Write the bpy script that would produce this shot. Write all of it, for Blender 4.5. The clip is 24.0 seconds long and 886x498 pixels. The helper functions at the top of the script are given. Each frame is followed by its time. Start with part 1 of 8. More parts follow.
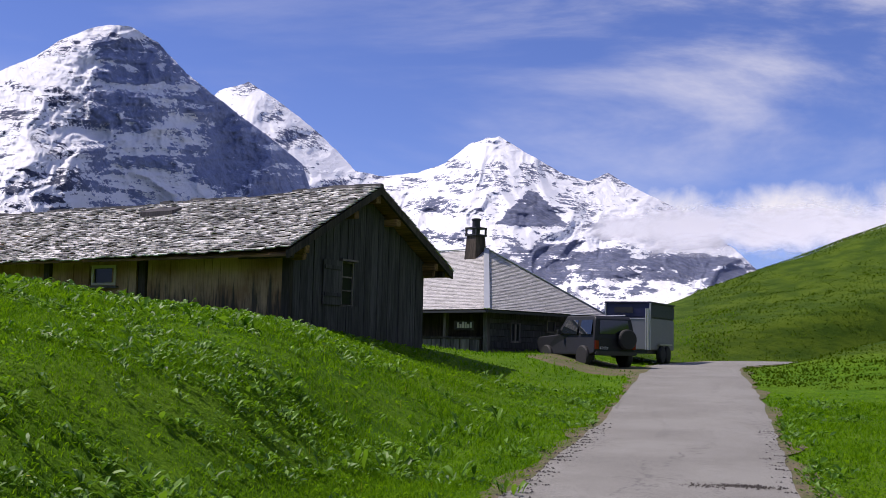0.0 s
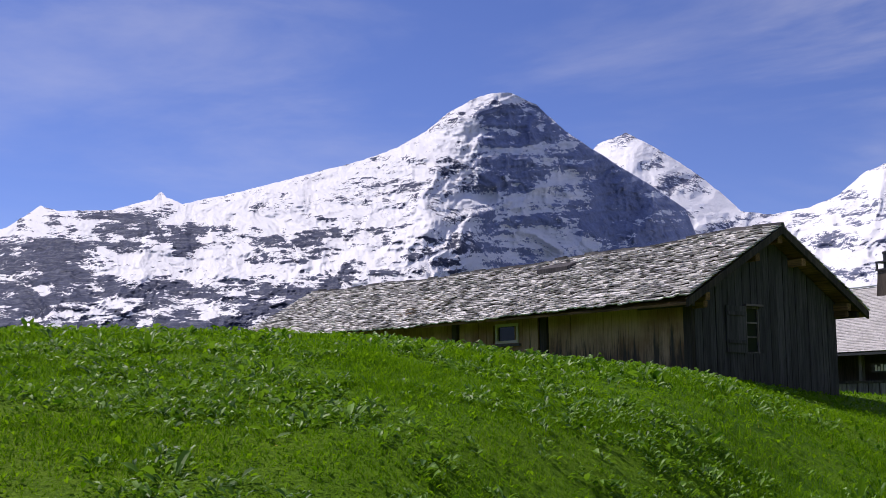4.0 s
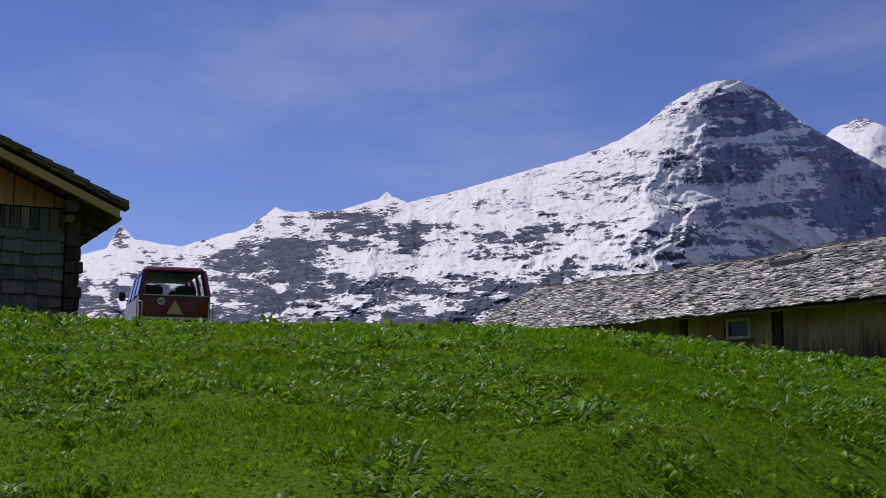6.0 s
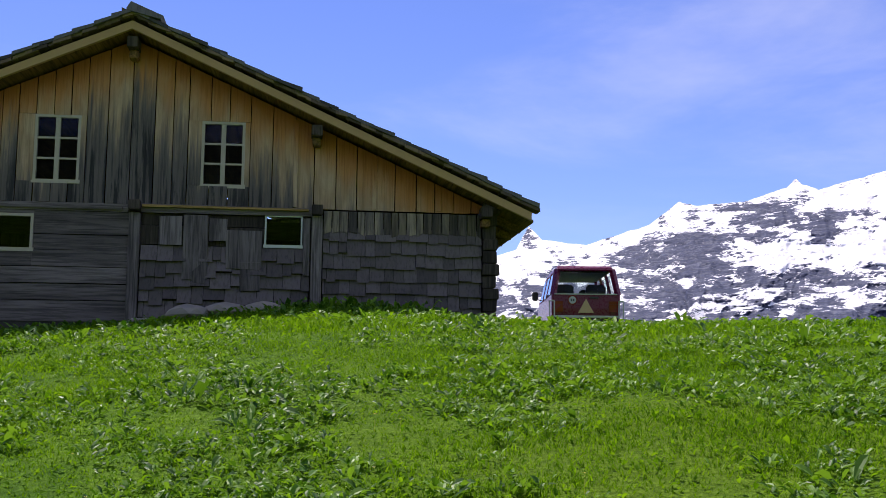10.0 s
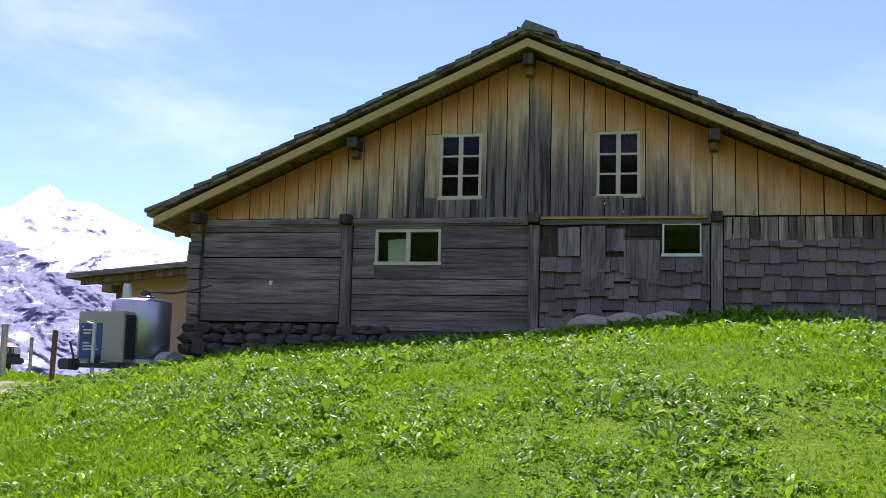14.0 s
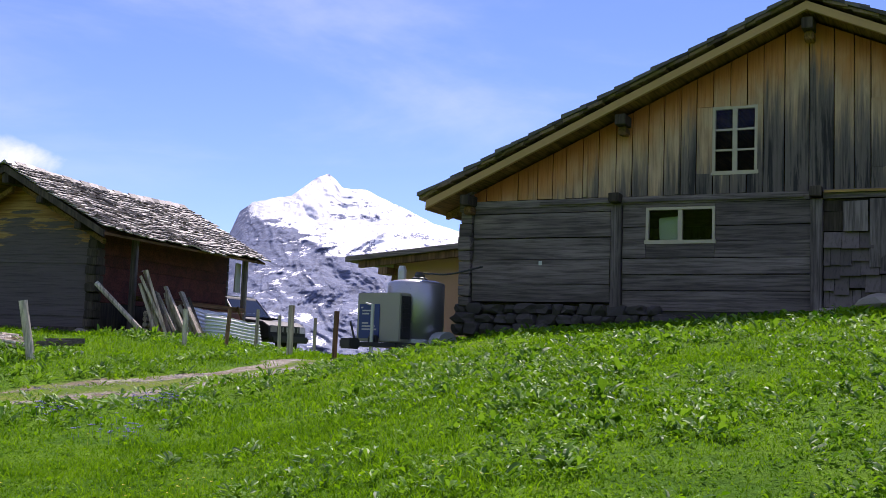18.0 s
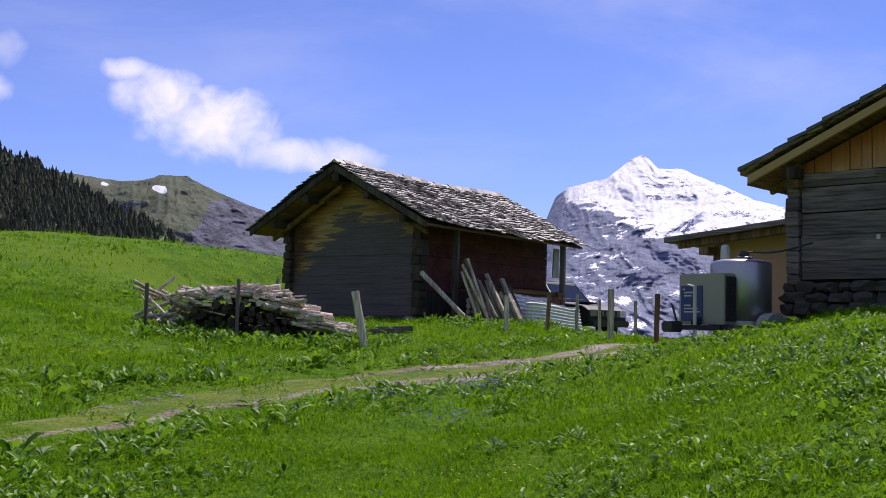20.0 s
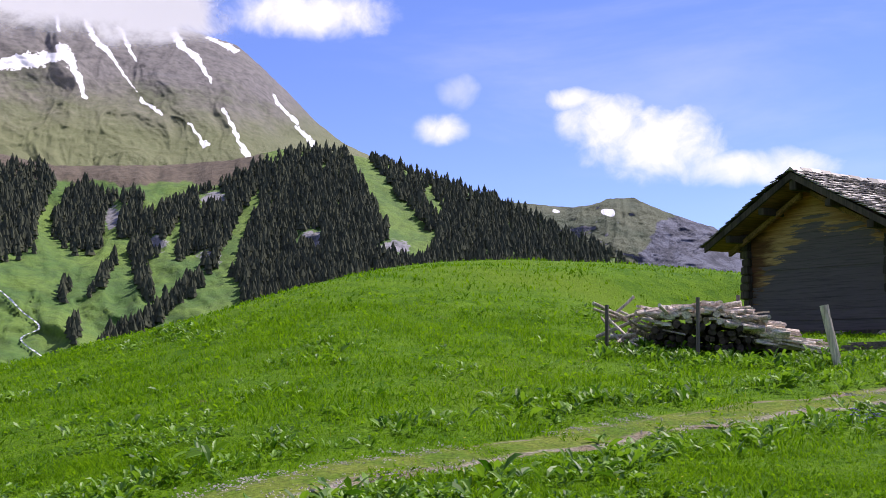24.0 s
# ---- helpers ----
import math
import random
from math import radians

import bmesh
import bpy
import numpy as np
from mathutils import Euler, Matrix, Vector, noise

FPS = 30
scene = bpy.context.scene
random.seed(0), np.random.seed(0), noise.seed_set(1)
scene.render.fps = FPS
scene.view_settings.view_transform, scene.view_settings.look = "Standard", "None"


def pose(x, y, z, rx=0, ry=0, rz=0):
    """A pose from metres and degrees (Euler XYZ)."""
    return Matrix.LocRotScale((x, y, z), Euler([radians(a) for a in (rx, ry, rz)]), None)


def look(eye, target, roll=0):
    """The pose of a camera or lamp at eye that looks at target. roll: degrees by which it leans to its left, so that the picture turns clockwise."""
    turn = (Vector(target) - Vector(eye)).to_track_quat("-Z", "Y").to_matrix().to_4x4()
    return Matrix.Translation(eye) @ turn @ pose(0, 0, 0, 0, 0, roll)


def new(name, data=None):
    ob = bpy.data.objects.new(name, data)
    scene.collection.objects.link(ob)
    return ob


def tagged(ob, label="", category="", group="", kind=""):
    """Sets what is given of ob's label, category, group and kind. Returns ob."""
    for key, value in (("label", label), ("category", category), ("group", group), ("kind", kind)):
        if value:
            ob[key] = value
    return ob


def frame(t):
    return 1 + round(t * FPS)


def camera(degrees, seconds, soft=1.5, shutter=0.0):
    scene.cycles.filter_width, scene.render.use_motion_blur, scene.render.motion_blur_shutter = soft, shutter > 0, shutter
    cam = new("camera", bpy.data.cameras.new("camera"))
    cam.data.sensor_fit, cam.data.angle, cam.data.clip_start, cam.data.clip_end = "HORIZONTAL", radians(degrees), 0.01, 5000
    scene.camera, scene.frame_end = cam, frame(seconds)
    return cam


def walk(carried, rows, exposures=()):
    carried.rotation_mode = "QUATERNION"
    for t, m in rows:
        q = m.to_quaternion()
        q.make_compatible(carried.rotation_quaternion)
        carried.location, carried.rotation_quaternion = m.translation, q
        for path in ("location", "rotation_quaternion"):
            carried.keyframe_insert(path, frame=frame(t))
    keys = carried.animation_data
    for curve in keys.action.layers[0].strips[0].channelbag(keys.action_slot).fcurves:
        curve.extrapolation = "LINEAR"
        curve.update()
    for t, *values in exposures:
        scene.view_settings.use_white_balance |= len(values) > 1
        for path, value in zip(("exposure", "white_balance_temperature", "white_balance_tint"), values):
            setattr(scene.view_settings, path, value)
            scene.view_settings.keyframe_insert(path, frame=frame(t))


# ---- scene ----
cam = camera(43.4, 24.0, 0.65)
PATH = [
    (0, (0.451, -0.191, 1.536), (-0.299, 1.654, 1.717), 1.4),
    (0.5, (0.412, -0.161, 1.544), (-0.391, 1.657, 1.768), 1.1),
    (1, (0.373, -0.131, 1.549), (-0.489, 1.657, 1.798), 1.4),
    (1.5, (0.375, -0.105, 1.554), (-0.568, 1.638, 1.821), 1.0),
    (3.5, (0.15, -0.045, 1.6), (-1.074, 1.516, 1.854), -0.6),
    (4, (0.085, -0.009, 1.6), (-1.241, 1.465, 1.863), -0.4),
    (4.5, (0.051, 0.004, 1.601), (-1.365, 1.391, 1.864), -0.5),
    (5, (0.041, 0.01, 1.596), (-1.442, 1.325, 1.862), -0.1),
    (5.5, (-0.002, 0.022, 1.607), (-1.538, 1.276, 1.868), 0.3),
    (6, (-0.051, 0.053, 1.609), (-1.644, 1.234, 1.864), 0.2),
    (6.5, (-0.128, 0.087, 1.631), (-1.786, 1.178, 1.883), -0.1),
    (7, (-0.115, 0.089, 1.629), (-1.868, 1.016, 1.894), -0.3),
    (7.5, (-0.176, 0.118, 1.633), (-1.985, 0.929, 1.896), -0.4),
    (8, (-0.204, 0.132, 1.636), (-2.047, 0.864, 1.899), -0.4),
    (8.5, (-0.215, 0.135, 1.639), (-2.085, 0.793, 1.901), -0.4),
    (9, (-0.228, 0.129, 1.63), (-2.113, 0.744, 1.887), -0.3),
    (9.5, (-0.249, 0.101, 1.644), (-2.15, 0.669, 1.894), 0.2),
    (11.5, (-0.272, -0.079, 1.657), (-2.21, 0.364, 1.879), 1.7),
    (12, (-0.338, -0.054, 1.663), (-2.299, 0.273, 1.884), 1.9),
    (12.5, (-0.361, -0.032, 1.668), (-2.334, 0.217, 1.881), 2.3),
    (13, (-0.443, 0.007, 1.693), (-2.426, 0.143, 1.915), 2.4),
    (13.5, (-0.493, -0.051, 1.668), (-2.477, -0.11, 1.918), 2.1),
    (14, (-0.521, -0.144, 1.637), (-2.5, -0.282, 1.888), 1.6),
    (14.5, (-0.538, -0.159, 1.637), (-2.516, -0.317, 1.889), 1.7),
    (15, (-0.549, -0.161, 1.64), (-2.523, -0.376, 1.884), 2.3),
    (15.5, (-0.58, -0.182, 1.627), (-2.541, -0.497, 1.865), 2.6),
    (16, (-0.583, -0.206, 1.634), (-2.533, -0.586, 1.869), 2.7),
    (16.5, (-0.614, -0.225, 1.632), (-2.546, -0.691, 1.856), 2.7),
    (17, (-0.615, -0.225, 1.627), (-2.532, -0.754, 1.839), 2.4),
    (17.5, (-0.627, -0.227, 1.629), (-2.537, -0.781, 1.835), 2.4),
    (18, (-0.677, -0.252, 1.628), (-2.573, -0.854, 1.83), 2.2),
    (18.5, (-0.734, -0.287, 1.632), (-2.596, -0.993, 1.825), 2.2),
    (19, (-0.818, -0.337, 1.643), (-2.61, -1.207, 1.817), 1.8),
    (19.5, (-0.867, -0.351, 1.649), (-2.589, -1.355, 1.812), 1.6),
    (21.5, (-0.934, -0.449, 1.619), (-2.437, -1.762, 1.759), 1.0),
    (22, (-0.956, -0.487, 1.615), (-2.419, -1.844, 1.753), 1.1),
    (22.5, (-0.992, -0.55, 1.623), (-2.369, -1.994, 1.763), 1.0),
    (23, (-0.972, -0.556, 1.644), (-2.231, -2.102, 1.803), 0.2),
    (23.5, (-0.966, -0.571, 1.634), (-2.143, -2.18, 1.794), 0.0),
    (24, (-0.989, -0.627, 1.654), (-2.081, -2.293, 1.832), 0.2),
]
walk(cam, [(t, look(eye, target, roll)) for t, eye, target, roll in PATH],
     exposures=[(t, stops, 6600, 29.0 if 11 < t < 16.5 else 23.0 if t > 16.5 else 20.0) for t, stops in
                ((0, -0.06), (3.5, -0.12), (5.0, -0.44), (6.2, -0.56), (7.0, -0.48), (8.5, -0.05), (9.5, 0.2), (11.5, 0.82), (13.5, 1.15), (15.4, 1.12), (16.1, 0.92), (17.0, 0.66), (18.3, 0.42), (19.0, 0.1), (21.5, 0.24), (23.0, 0.34), (24.0, 0.48))])

# ---- light ----
SUN_AZ, SUN_EL = 97.0, 56.0          # bearing to the left of +y, height above the horizon


def bearing(az, el=0.0):
    a, e = radians(az), radians(el)
    return Vector((-math.sin(a) * math.cos(e), math.cos(a) * math.cos(e), math.sin(e)))


sun = new("sun", bpy.data.lights.new("sun", "SUN"))
sun.data.energy, sun.data.angle, sun.data.color = 4.7, radians(0.55), (1.0, 0.96, 0.9)
sun.matrix_world = look(bearing(SUN_AZ, SUN_EL) * 50, (0, 0, 0))

world = bpy.data.worlds.new("sky")
scene.world = world
world.use_nodes = True


class Nodes:
    """Small builder for node trees."""

    def __init__(self, tree):
        self.tree = tree
        tree.nodes.clear()

    def add(self, kind, **values):
        node = self.tree.nodes.new("ShaderNode" + kind)
        for key, value in values.items():
            if key in node.bl_rna.properties:
                setattr(node, key, value)
        return node

    def link(self, a, b):
        self.tree.links.new(a, b)

    def put(self, socket, value):
        if isinstance(value, bpy.types.NodeSocket):
            self.link(value, socket)
        elif isinstance(value, (tuple, list)) and len(value) == 3 and socket.type == "RGBA":
            socket.default_value = (*value, 1)
        else:
            socket.default_value = value

    def math(self, op, a, b=0.0, c=None, clamp=False):
        n = self.add("Math", operation=op, use_clamp=clamp)
        self.put(n.inputs[0], a), self.put(n.inputs[1], b)
        if c is not None:
            self.put(n.inputs[2], c)
        return n.outputs[0]

    def ramp(self, value, lo, hi, a=0.0, b=1.0):
        n = self.add("MapRange", interpolation_type="SMOOTHSTEP")
        for k, v in enumerate((value, lo, hi, a, b)):
            self.put(n.inputs[k], v)
        return n.outputs[0]

    def mix(self, f, a, b, blend="MIX"):
        n = self.add("Mix", data_type="RGBA", blend_type=blend)
        self.put(n.inputs[0], f), self.put(n.inputs[6], a), self.put(n.inputs[7], b)
        return n.outputs[2]

    def noise(self, vector, scale, detail=4, rough=0.55, distort=0.0):
        n = self.add("TexNoise")
        if vector is not None:
            self.link(vector, n.inputs["Vector"])
        n.inputs["Scale"].default_value, n.inputs["Detail"].default_value = scale, detail
        n.inputs["Roughness"].default_value, n.inputs["Distortion"].default_value = rough, distort
        return n.outputs[0]

    def scaled(self, vector, scale=(1, 1, 1), turn=(0, 0, 0), move=(0, 0, 0)):
        n = self.add("Mapping")
        self.link(vector, n.inputs[0])
        n.inputs[1].default_value, n.inputs[2].default_value, n.inputs[3].default_value = move, [radians(a) for a in turn], scale
        return n.outputs[0]


def sky():
    n = Nodes(world.node_tree)
    tex = n.add("TexSky", sky_type="NISHITA", sun_disc=False, sun_elevation=radians(SUN_EL), sun_rotation=radians(-SUN_AZ),
                altitude=1900, air_density=1.0, dust_density=0.05, ozone_density=2.2)
    co = n.add("TexCoord").outputs["Generated"]
    sep = n.add("SeparateXYZ")
    n.link(co, sep.inputs[0])
    x, y, z = sep.outputs
    az = n.math("MULTIPLY", n.math("ARCTAN2", n.math("MULTIPLY", x, -1.0), y), 57.2958)
    el = n.math("MULTIPLY", n.math("ARCSINE", z), 57.2958)
    flat = n.add("CombineXYZ")
    n.link(az, flat.inputs[0]), n.link(el, flat.inputs[1])
    puff = n.noise(flat.outputs[0], 0.6, 8, 0.6, 0.3)
    wisp = n.noise(n.scaled(flat.outputs[0], (0.07, 0.24, 1), (0, 0, 20)), 0.6, 7, 0.58, 0.4)
    cover = 0.0
    # cumulus: bearing, height, half widths, density
    for a, e, wa, we, k in ((135.8, 10.4, 3.7, 1.95, 1.0), (138.4, 11.5, 2.5, 1.5, 1.0), (131.0, 9.0, 4.4, 0.95, 0.8), (140.2, 12.7, 1.3, 0.65, 0.8),
                            (146.9, 11.2, 1.5, 0.8, 0.85), (153.8, 16.9, 4.4, 1.3, 1.0), (163.0, 18.4, 6.0, 1.5, 1.0), (145.9, 13.2, 1.2, 0.9, 0.35),
                            (10.5, 7.0, 3.2, 1.5, 0.9), (4.5, 7.0, 5.0, 1.7, 1.0), (-4.0, 7.6, 6.0, 1.8, 1.0)):
        d = n.math("ADD", n.math("POWER", n.math("DIVIDE", n.math("SUBTRACT", az, a), wa), 2.0),
                   n.math("POWER", n.math("DIVIDE", n.math("SUBTRACT", el, e), we), 2.0))
        body = n.math("SUBTRACT", 1.0, d)
        body = n.math("MULTIPLY", n.ramp(n.math("ADD", body, n.math("MULTIPLY", n.math("SUBTRACT", puff, 0.5), 2.0)), -0.35, 1.45), k)
        cover = n.math("MAXIMUM", cover, body)
    veil = n.math("MULTIPLY", n.ramp(wisp, 0.42, 0.78), n.ramp(el, 6.0, 12.0))
    veil = n.math("MULTIPLY", veil, n.ramp(az, 30.0, 8.0, 0.22, 0.95))
    cover = n.math("MINIMUM", n.math("MAXIMUM", cover, veil), 1.0)
    bg = n.add("Background")
    n.link(n.mix(cover, n.mix(1.0, tex.outputs[0], (0.82, 0.9, 1.36), "MULTIPLY"), (9.5, 9.6, 9.9)), bg.inputs[0])
    bg.inputs[1].default_value = SKY_STRENGTH
    n.link(bg.outputs[0], n.add("OutputWorld").inputs[0])


SKY_STRENGTH = 0.095
sky()

# ---- materials ----
def material(name, make):
    m = bpy.data.materials.new(name)
    m.use_nodes = True
    n = Nodes(m.node_tree)
    bsdf, out = n.add("BsdfPrincipled"), n.add("OutputMaterial")
    n.link(bsdf.outputs[0], out.inputs[0])
    make(n, bsdf)
    return m


def bump(n, bsdf, height, strength=0.4, distance=0.02):
    b = n.add("Bump")
    b.inputs["Strength"].default_value, b.inputs["Distance"].default_value = strength, distance
    n.link(height, b.inputs["Height"])
    n.link(b.outputs[0], bsdf.inputs["Normal"])


def place_of(n):
    return n.add("TexCoord").outputs["Object"]


def plain(name, color, rough=0.5, metal=0.0, grain=6.0, vary=0.25, relief=0.15):
    """Painted or metal surface with slight dirt at two scales."""
    def make(n, b):
        co = place_of(n)
        big, fine = n.noise(co, grain * 0.3, 4), n.noise(co, grain * 8, 3)
        f = n.math("ADD", n.math("MULTIPLY", big, 0.7), n.math("MULTIPLY", fine, 0.3))
        dark, light = [c * (1 - vary) for c in color], [min(1, c * (1 + vary)) for c in color]
        n.put(b.inputs["Base Color"], n.mix(f, tuple(dark), tuple(light)))
        n.put(b.inputs["Roughness"], n.ramp(fine, 0.2, 0.8, max(0.02, rough - 0.12), min(1, rough + 0.12)))
        b.inputs["Metallic"].default_value = metal
        bump(n, b, fine, relief, 0.01)
    return material(name, make)


def wood(name, light, dark, along="Z", stain=0.5, per_piece=0.35, warm=None):
    """Weathered timber: grain along one axis of the piece, dark stains, and a tone of its own for each piece."""
    def make(n, b):
        co = place_of(n)
        rnd = n.add("ObjectInfo").outputs["Random"]
        off = n.add("CombineXYZ")
        n.link(n.math("MULTIPLY", rnd, 37.0), off.inputs[0]), n.link(n.math("MULTIPLY", rnd, 91.0), off.inputs[1])
        add = n.add("VectorMath", operation="ADD")
        n.link(co, add.inputs[0]), n.link(off.outputs[0], add.inputs[1])
        stretch = {"X": (1.2, 26, 26), "Y": (26, 1.2, 26), "Z": (26, 26, 1.2)}[along]
        blot = {"X": (0.5, 3, 3), "Y": (3, 0.5, 3), "Z": (3, 3, 0.5)}[along]
        grain = n.noise(n.scaled(add.outputs[0], stretch), 1.0, 5, 0.65, 0.3)
        patch = n.noise(n.scaled(add.outputs[0], blot), 1.0, 5, 0.6, 0.4)
        base = n.mix(n.ramp(patch, 0.5 - stain * 0.4, 0.75), dark, light)
        base = n.mix(n.ramp(grain, 0.35, 0.6), n.mix(1.0, base, (0.45, 0.45, 0.45), "MULTIPLY"), base)
        tone = n.ramp(rnd, 0.0, 1.0, 1 - per_piece, 1 + per_piece)
        tint = n.add("CombineColor")
        for k in range(3):
            n.link(tone, tint.inputs[k])
        n.put(b.inputs["Base Color"], n.mix(1.0, base, tint.outputs[0], "MULTIPLY"))
        n.put(b.inputs["Roughness"], n.ramp(grain, 0.2, 0.8, 0.72, 0.95))
        b.inputs["Specular IOR Level"].default_value = 0.25
        bump(n, b, n.math("ADD", grain, n.math("MULTIPLY", patch, 0.5)), 0.55, 0.012)
    return material(name, make)


M = {}
M["wood_gray"] = wood("weathered_gray_wood", (0.27, 0.225, 0.215), (0.13, 0.108, 0.105), "X", 0.5, 0.16)
M["wood_gray_up"] = wood("weathered_gray_post", (0.27, 0.23, 0.22), (0.12, 0.1, 0.098), "Z", 0.5, 0.2)
M["wood_stave"] = wood("bleached_staves", (0.44, 0.35, 0.24), (0.13, 0.11, 0.1), "Z", 0.3, 0.4)
M["curtain"] = plain("pale_green_cloth", (0.42, 0.5, 0.32), 0.9, 0, 3.0, 0.25)
M["wood_brown"] = wood("brown_wood", (0.36, 0.2, 0.085), (0.16, 0.09, 0.04), "Y", 0.5, 0.25)
M["wood_tan"] = wood("tan_boards", (0.46, 0.265, 0.15), (0.15, 0.09, 0.055), "Z", 0.5, 0.25)
M["wood_dark"] = wood("dark_wood", (0.12, 0.095, 0.075), (0.05, 0.04, 0.034), "Z", 0.5, 0.25)
M["wood_slate"] = wood("slate_gray_boards", (0.115, 0.105, 0.108), (0.06, 0.055, 0.058), "Z", 0.5, 0.12)
M["wood_pale"] = wood("pale_rafter_wood", (0.72, 0.47, 0.16), (0.48, 0.3, 0.1), "X", 0.4, 0.12)
M["barge"] = plain("pale_barge_wood", (0.5, 0.32, 0.14), 0.8, 0, 3.0, 0.3)
M["wood_bleached"] = wood("bleached_wood", (0.78, 0.7, 0.6), (0.45, 0.38, 0.31), "Z", 0.4, 0.2)
M["wood_log"] = wood("split_log_wood", (0.97, 0.91, 0.84), (0.66, 0.56, 0.46), "X", 0.15, 0.12)
M["wood_red"] = wood("red_painted_boards", (0.17, 0.05, 0.036), (0.09, 0.028, 0.022), "X", 0.5, 0.15)
# lighter red for the parapet, its sunlight put into the colour
M["red_panel"] = plain("lit_red_panel", (0.27, 0.095, 0.075), 0.7, 0, 3.0, 0.25)
# darker logs: shade on the front of the woodpile put into the colour
M["log_shade"] = wood("shaded_logs", (0.12, 0.092, 0.075), (0.04, 0.03, 0.025), "X", 0.5, 0.3)
M["plaster"] = plain("tan_plywood", (0.56, 0.33, 0.22), 0.8, 0, 2.0, 0.12)


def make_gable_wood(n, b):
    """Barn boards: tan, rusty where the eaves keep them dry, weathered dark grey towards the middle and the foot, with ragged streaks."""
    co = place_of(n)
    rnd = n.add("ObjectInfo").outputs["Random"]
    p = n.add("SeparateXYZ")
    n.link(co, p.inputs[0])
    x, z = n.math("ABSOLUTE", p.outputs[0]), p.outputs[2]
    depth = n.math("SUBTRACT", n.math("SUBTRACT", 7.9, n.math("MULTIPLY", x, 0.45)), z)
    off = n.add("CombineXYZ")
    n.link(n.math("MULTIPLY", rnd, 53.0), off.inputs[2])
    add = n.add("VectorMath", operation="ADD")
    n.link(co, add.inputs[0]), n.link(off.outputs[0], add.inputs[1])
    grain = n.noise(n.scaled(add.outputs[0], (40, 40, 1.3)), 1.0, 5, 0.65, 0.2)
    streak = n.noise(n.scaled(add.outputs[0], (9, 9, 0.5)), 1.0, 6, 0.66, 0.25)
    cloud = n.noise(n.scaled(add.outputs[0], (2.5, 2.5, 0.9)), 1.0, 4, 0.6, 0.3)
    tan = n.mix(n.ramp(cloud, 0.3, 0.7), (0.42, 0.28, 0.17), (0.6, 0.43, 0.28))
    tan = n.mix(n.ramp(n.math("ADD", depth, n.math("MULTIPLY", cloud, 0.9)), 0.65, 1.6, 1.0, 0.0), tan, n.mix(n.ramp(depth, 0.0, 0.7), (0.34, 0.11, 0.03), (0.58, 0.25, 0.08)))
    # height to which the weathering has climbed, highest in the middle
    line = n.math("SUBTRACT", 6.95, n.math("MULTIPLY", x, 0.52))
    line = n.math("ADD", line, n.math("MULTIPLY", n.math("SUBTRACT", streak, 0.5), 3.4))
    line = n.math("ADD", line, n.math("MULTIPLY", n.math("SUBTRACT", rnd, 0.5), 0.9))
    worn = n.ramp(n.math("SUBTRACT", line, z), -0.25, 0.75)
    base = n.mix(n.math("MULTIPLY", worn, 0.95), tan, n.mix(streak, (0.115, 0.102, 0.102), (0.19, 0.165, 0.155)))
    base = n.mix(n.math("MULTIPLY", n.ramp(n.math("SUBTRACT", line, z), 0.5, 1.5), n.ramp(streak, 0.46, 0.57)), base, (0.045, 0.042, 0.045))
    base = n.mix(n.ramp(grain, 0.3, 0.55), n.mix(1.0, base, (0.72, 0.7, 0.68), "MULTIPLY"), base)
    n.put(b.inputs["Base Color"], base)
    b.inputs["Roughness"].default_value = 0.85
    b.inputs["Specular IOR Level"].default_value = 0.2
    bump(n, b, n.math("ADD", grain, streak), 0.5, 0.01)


def make_shed_wood(n, b):
    """Log wall, grey where rain reaches and honey-coloured under the eaves, browner along the roofline and dark brown
    towards the left.
    """
    co = place_of(n)
    rnd = n.add("ObjectInfo").outputs["Random"]
    p = n.add("SeparateXYZ")
    n.link(co, p.inputs[0])
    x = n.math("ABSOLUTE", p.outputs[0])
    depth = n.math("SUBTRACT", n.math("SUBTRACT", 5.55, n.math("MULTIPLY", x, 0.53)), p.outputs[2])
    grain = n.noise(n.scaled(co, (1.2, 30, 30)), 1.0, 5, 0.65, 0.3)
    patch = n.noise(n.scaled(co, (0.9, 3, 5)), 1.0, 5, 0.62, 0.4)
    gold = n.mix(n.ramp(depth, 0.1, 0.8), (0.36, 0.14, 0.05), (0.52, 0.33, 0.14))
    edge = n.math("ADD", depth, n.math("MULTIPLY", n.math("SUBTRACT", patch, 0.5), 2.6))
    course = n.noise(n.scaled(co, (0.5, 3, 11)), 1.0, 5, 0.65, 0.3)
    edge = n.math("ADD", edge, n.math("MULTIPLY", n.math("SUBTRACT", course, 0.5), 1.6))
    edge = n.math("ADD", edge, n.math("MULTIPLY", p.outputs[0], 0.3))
    left_brown = n.math("ADD", n.math("MULTIPLY", p.outputs[0], -1.0), n.math("MULTIPLY", n.math("SUBTRACT", patch, 0.5), 3.0))
    gold = n.mix(n.ramp(left_brown, 1.0, 1.9), gold, (0.12, 0.045, 0.02))
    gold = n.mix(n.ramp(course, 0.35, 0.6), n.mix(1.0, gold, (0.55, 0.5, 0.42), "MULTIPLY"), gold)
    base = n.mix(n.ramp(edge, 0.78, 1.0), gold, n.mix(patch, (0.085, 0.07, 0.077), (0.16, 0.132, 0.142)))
    base = n.mix(n.ramp(grain, 0.3, 0.55), n.mix(1.0, base, (0.6, 0.6, 0.6), "MULTIPLY"), base)
    n.put(b.inputs["Base Color"], base)
    b.inputs["Roughness"].default_value = 0.88
    bump(n, b, grain, 0.5, 0.01)


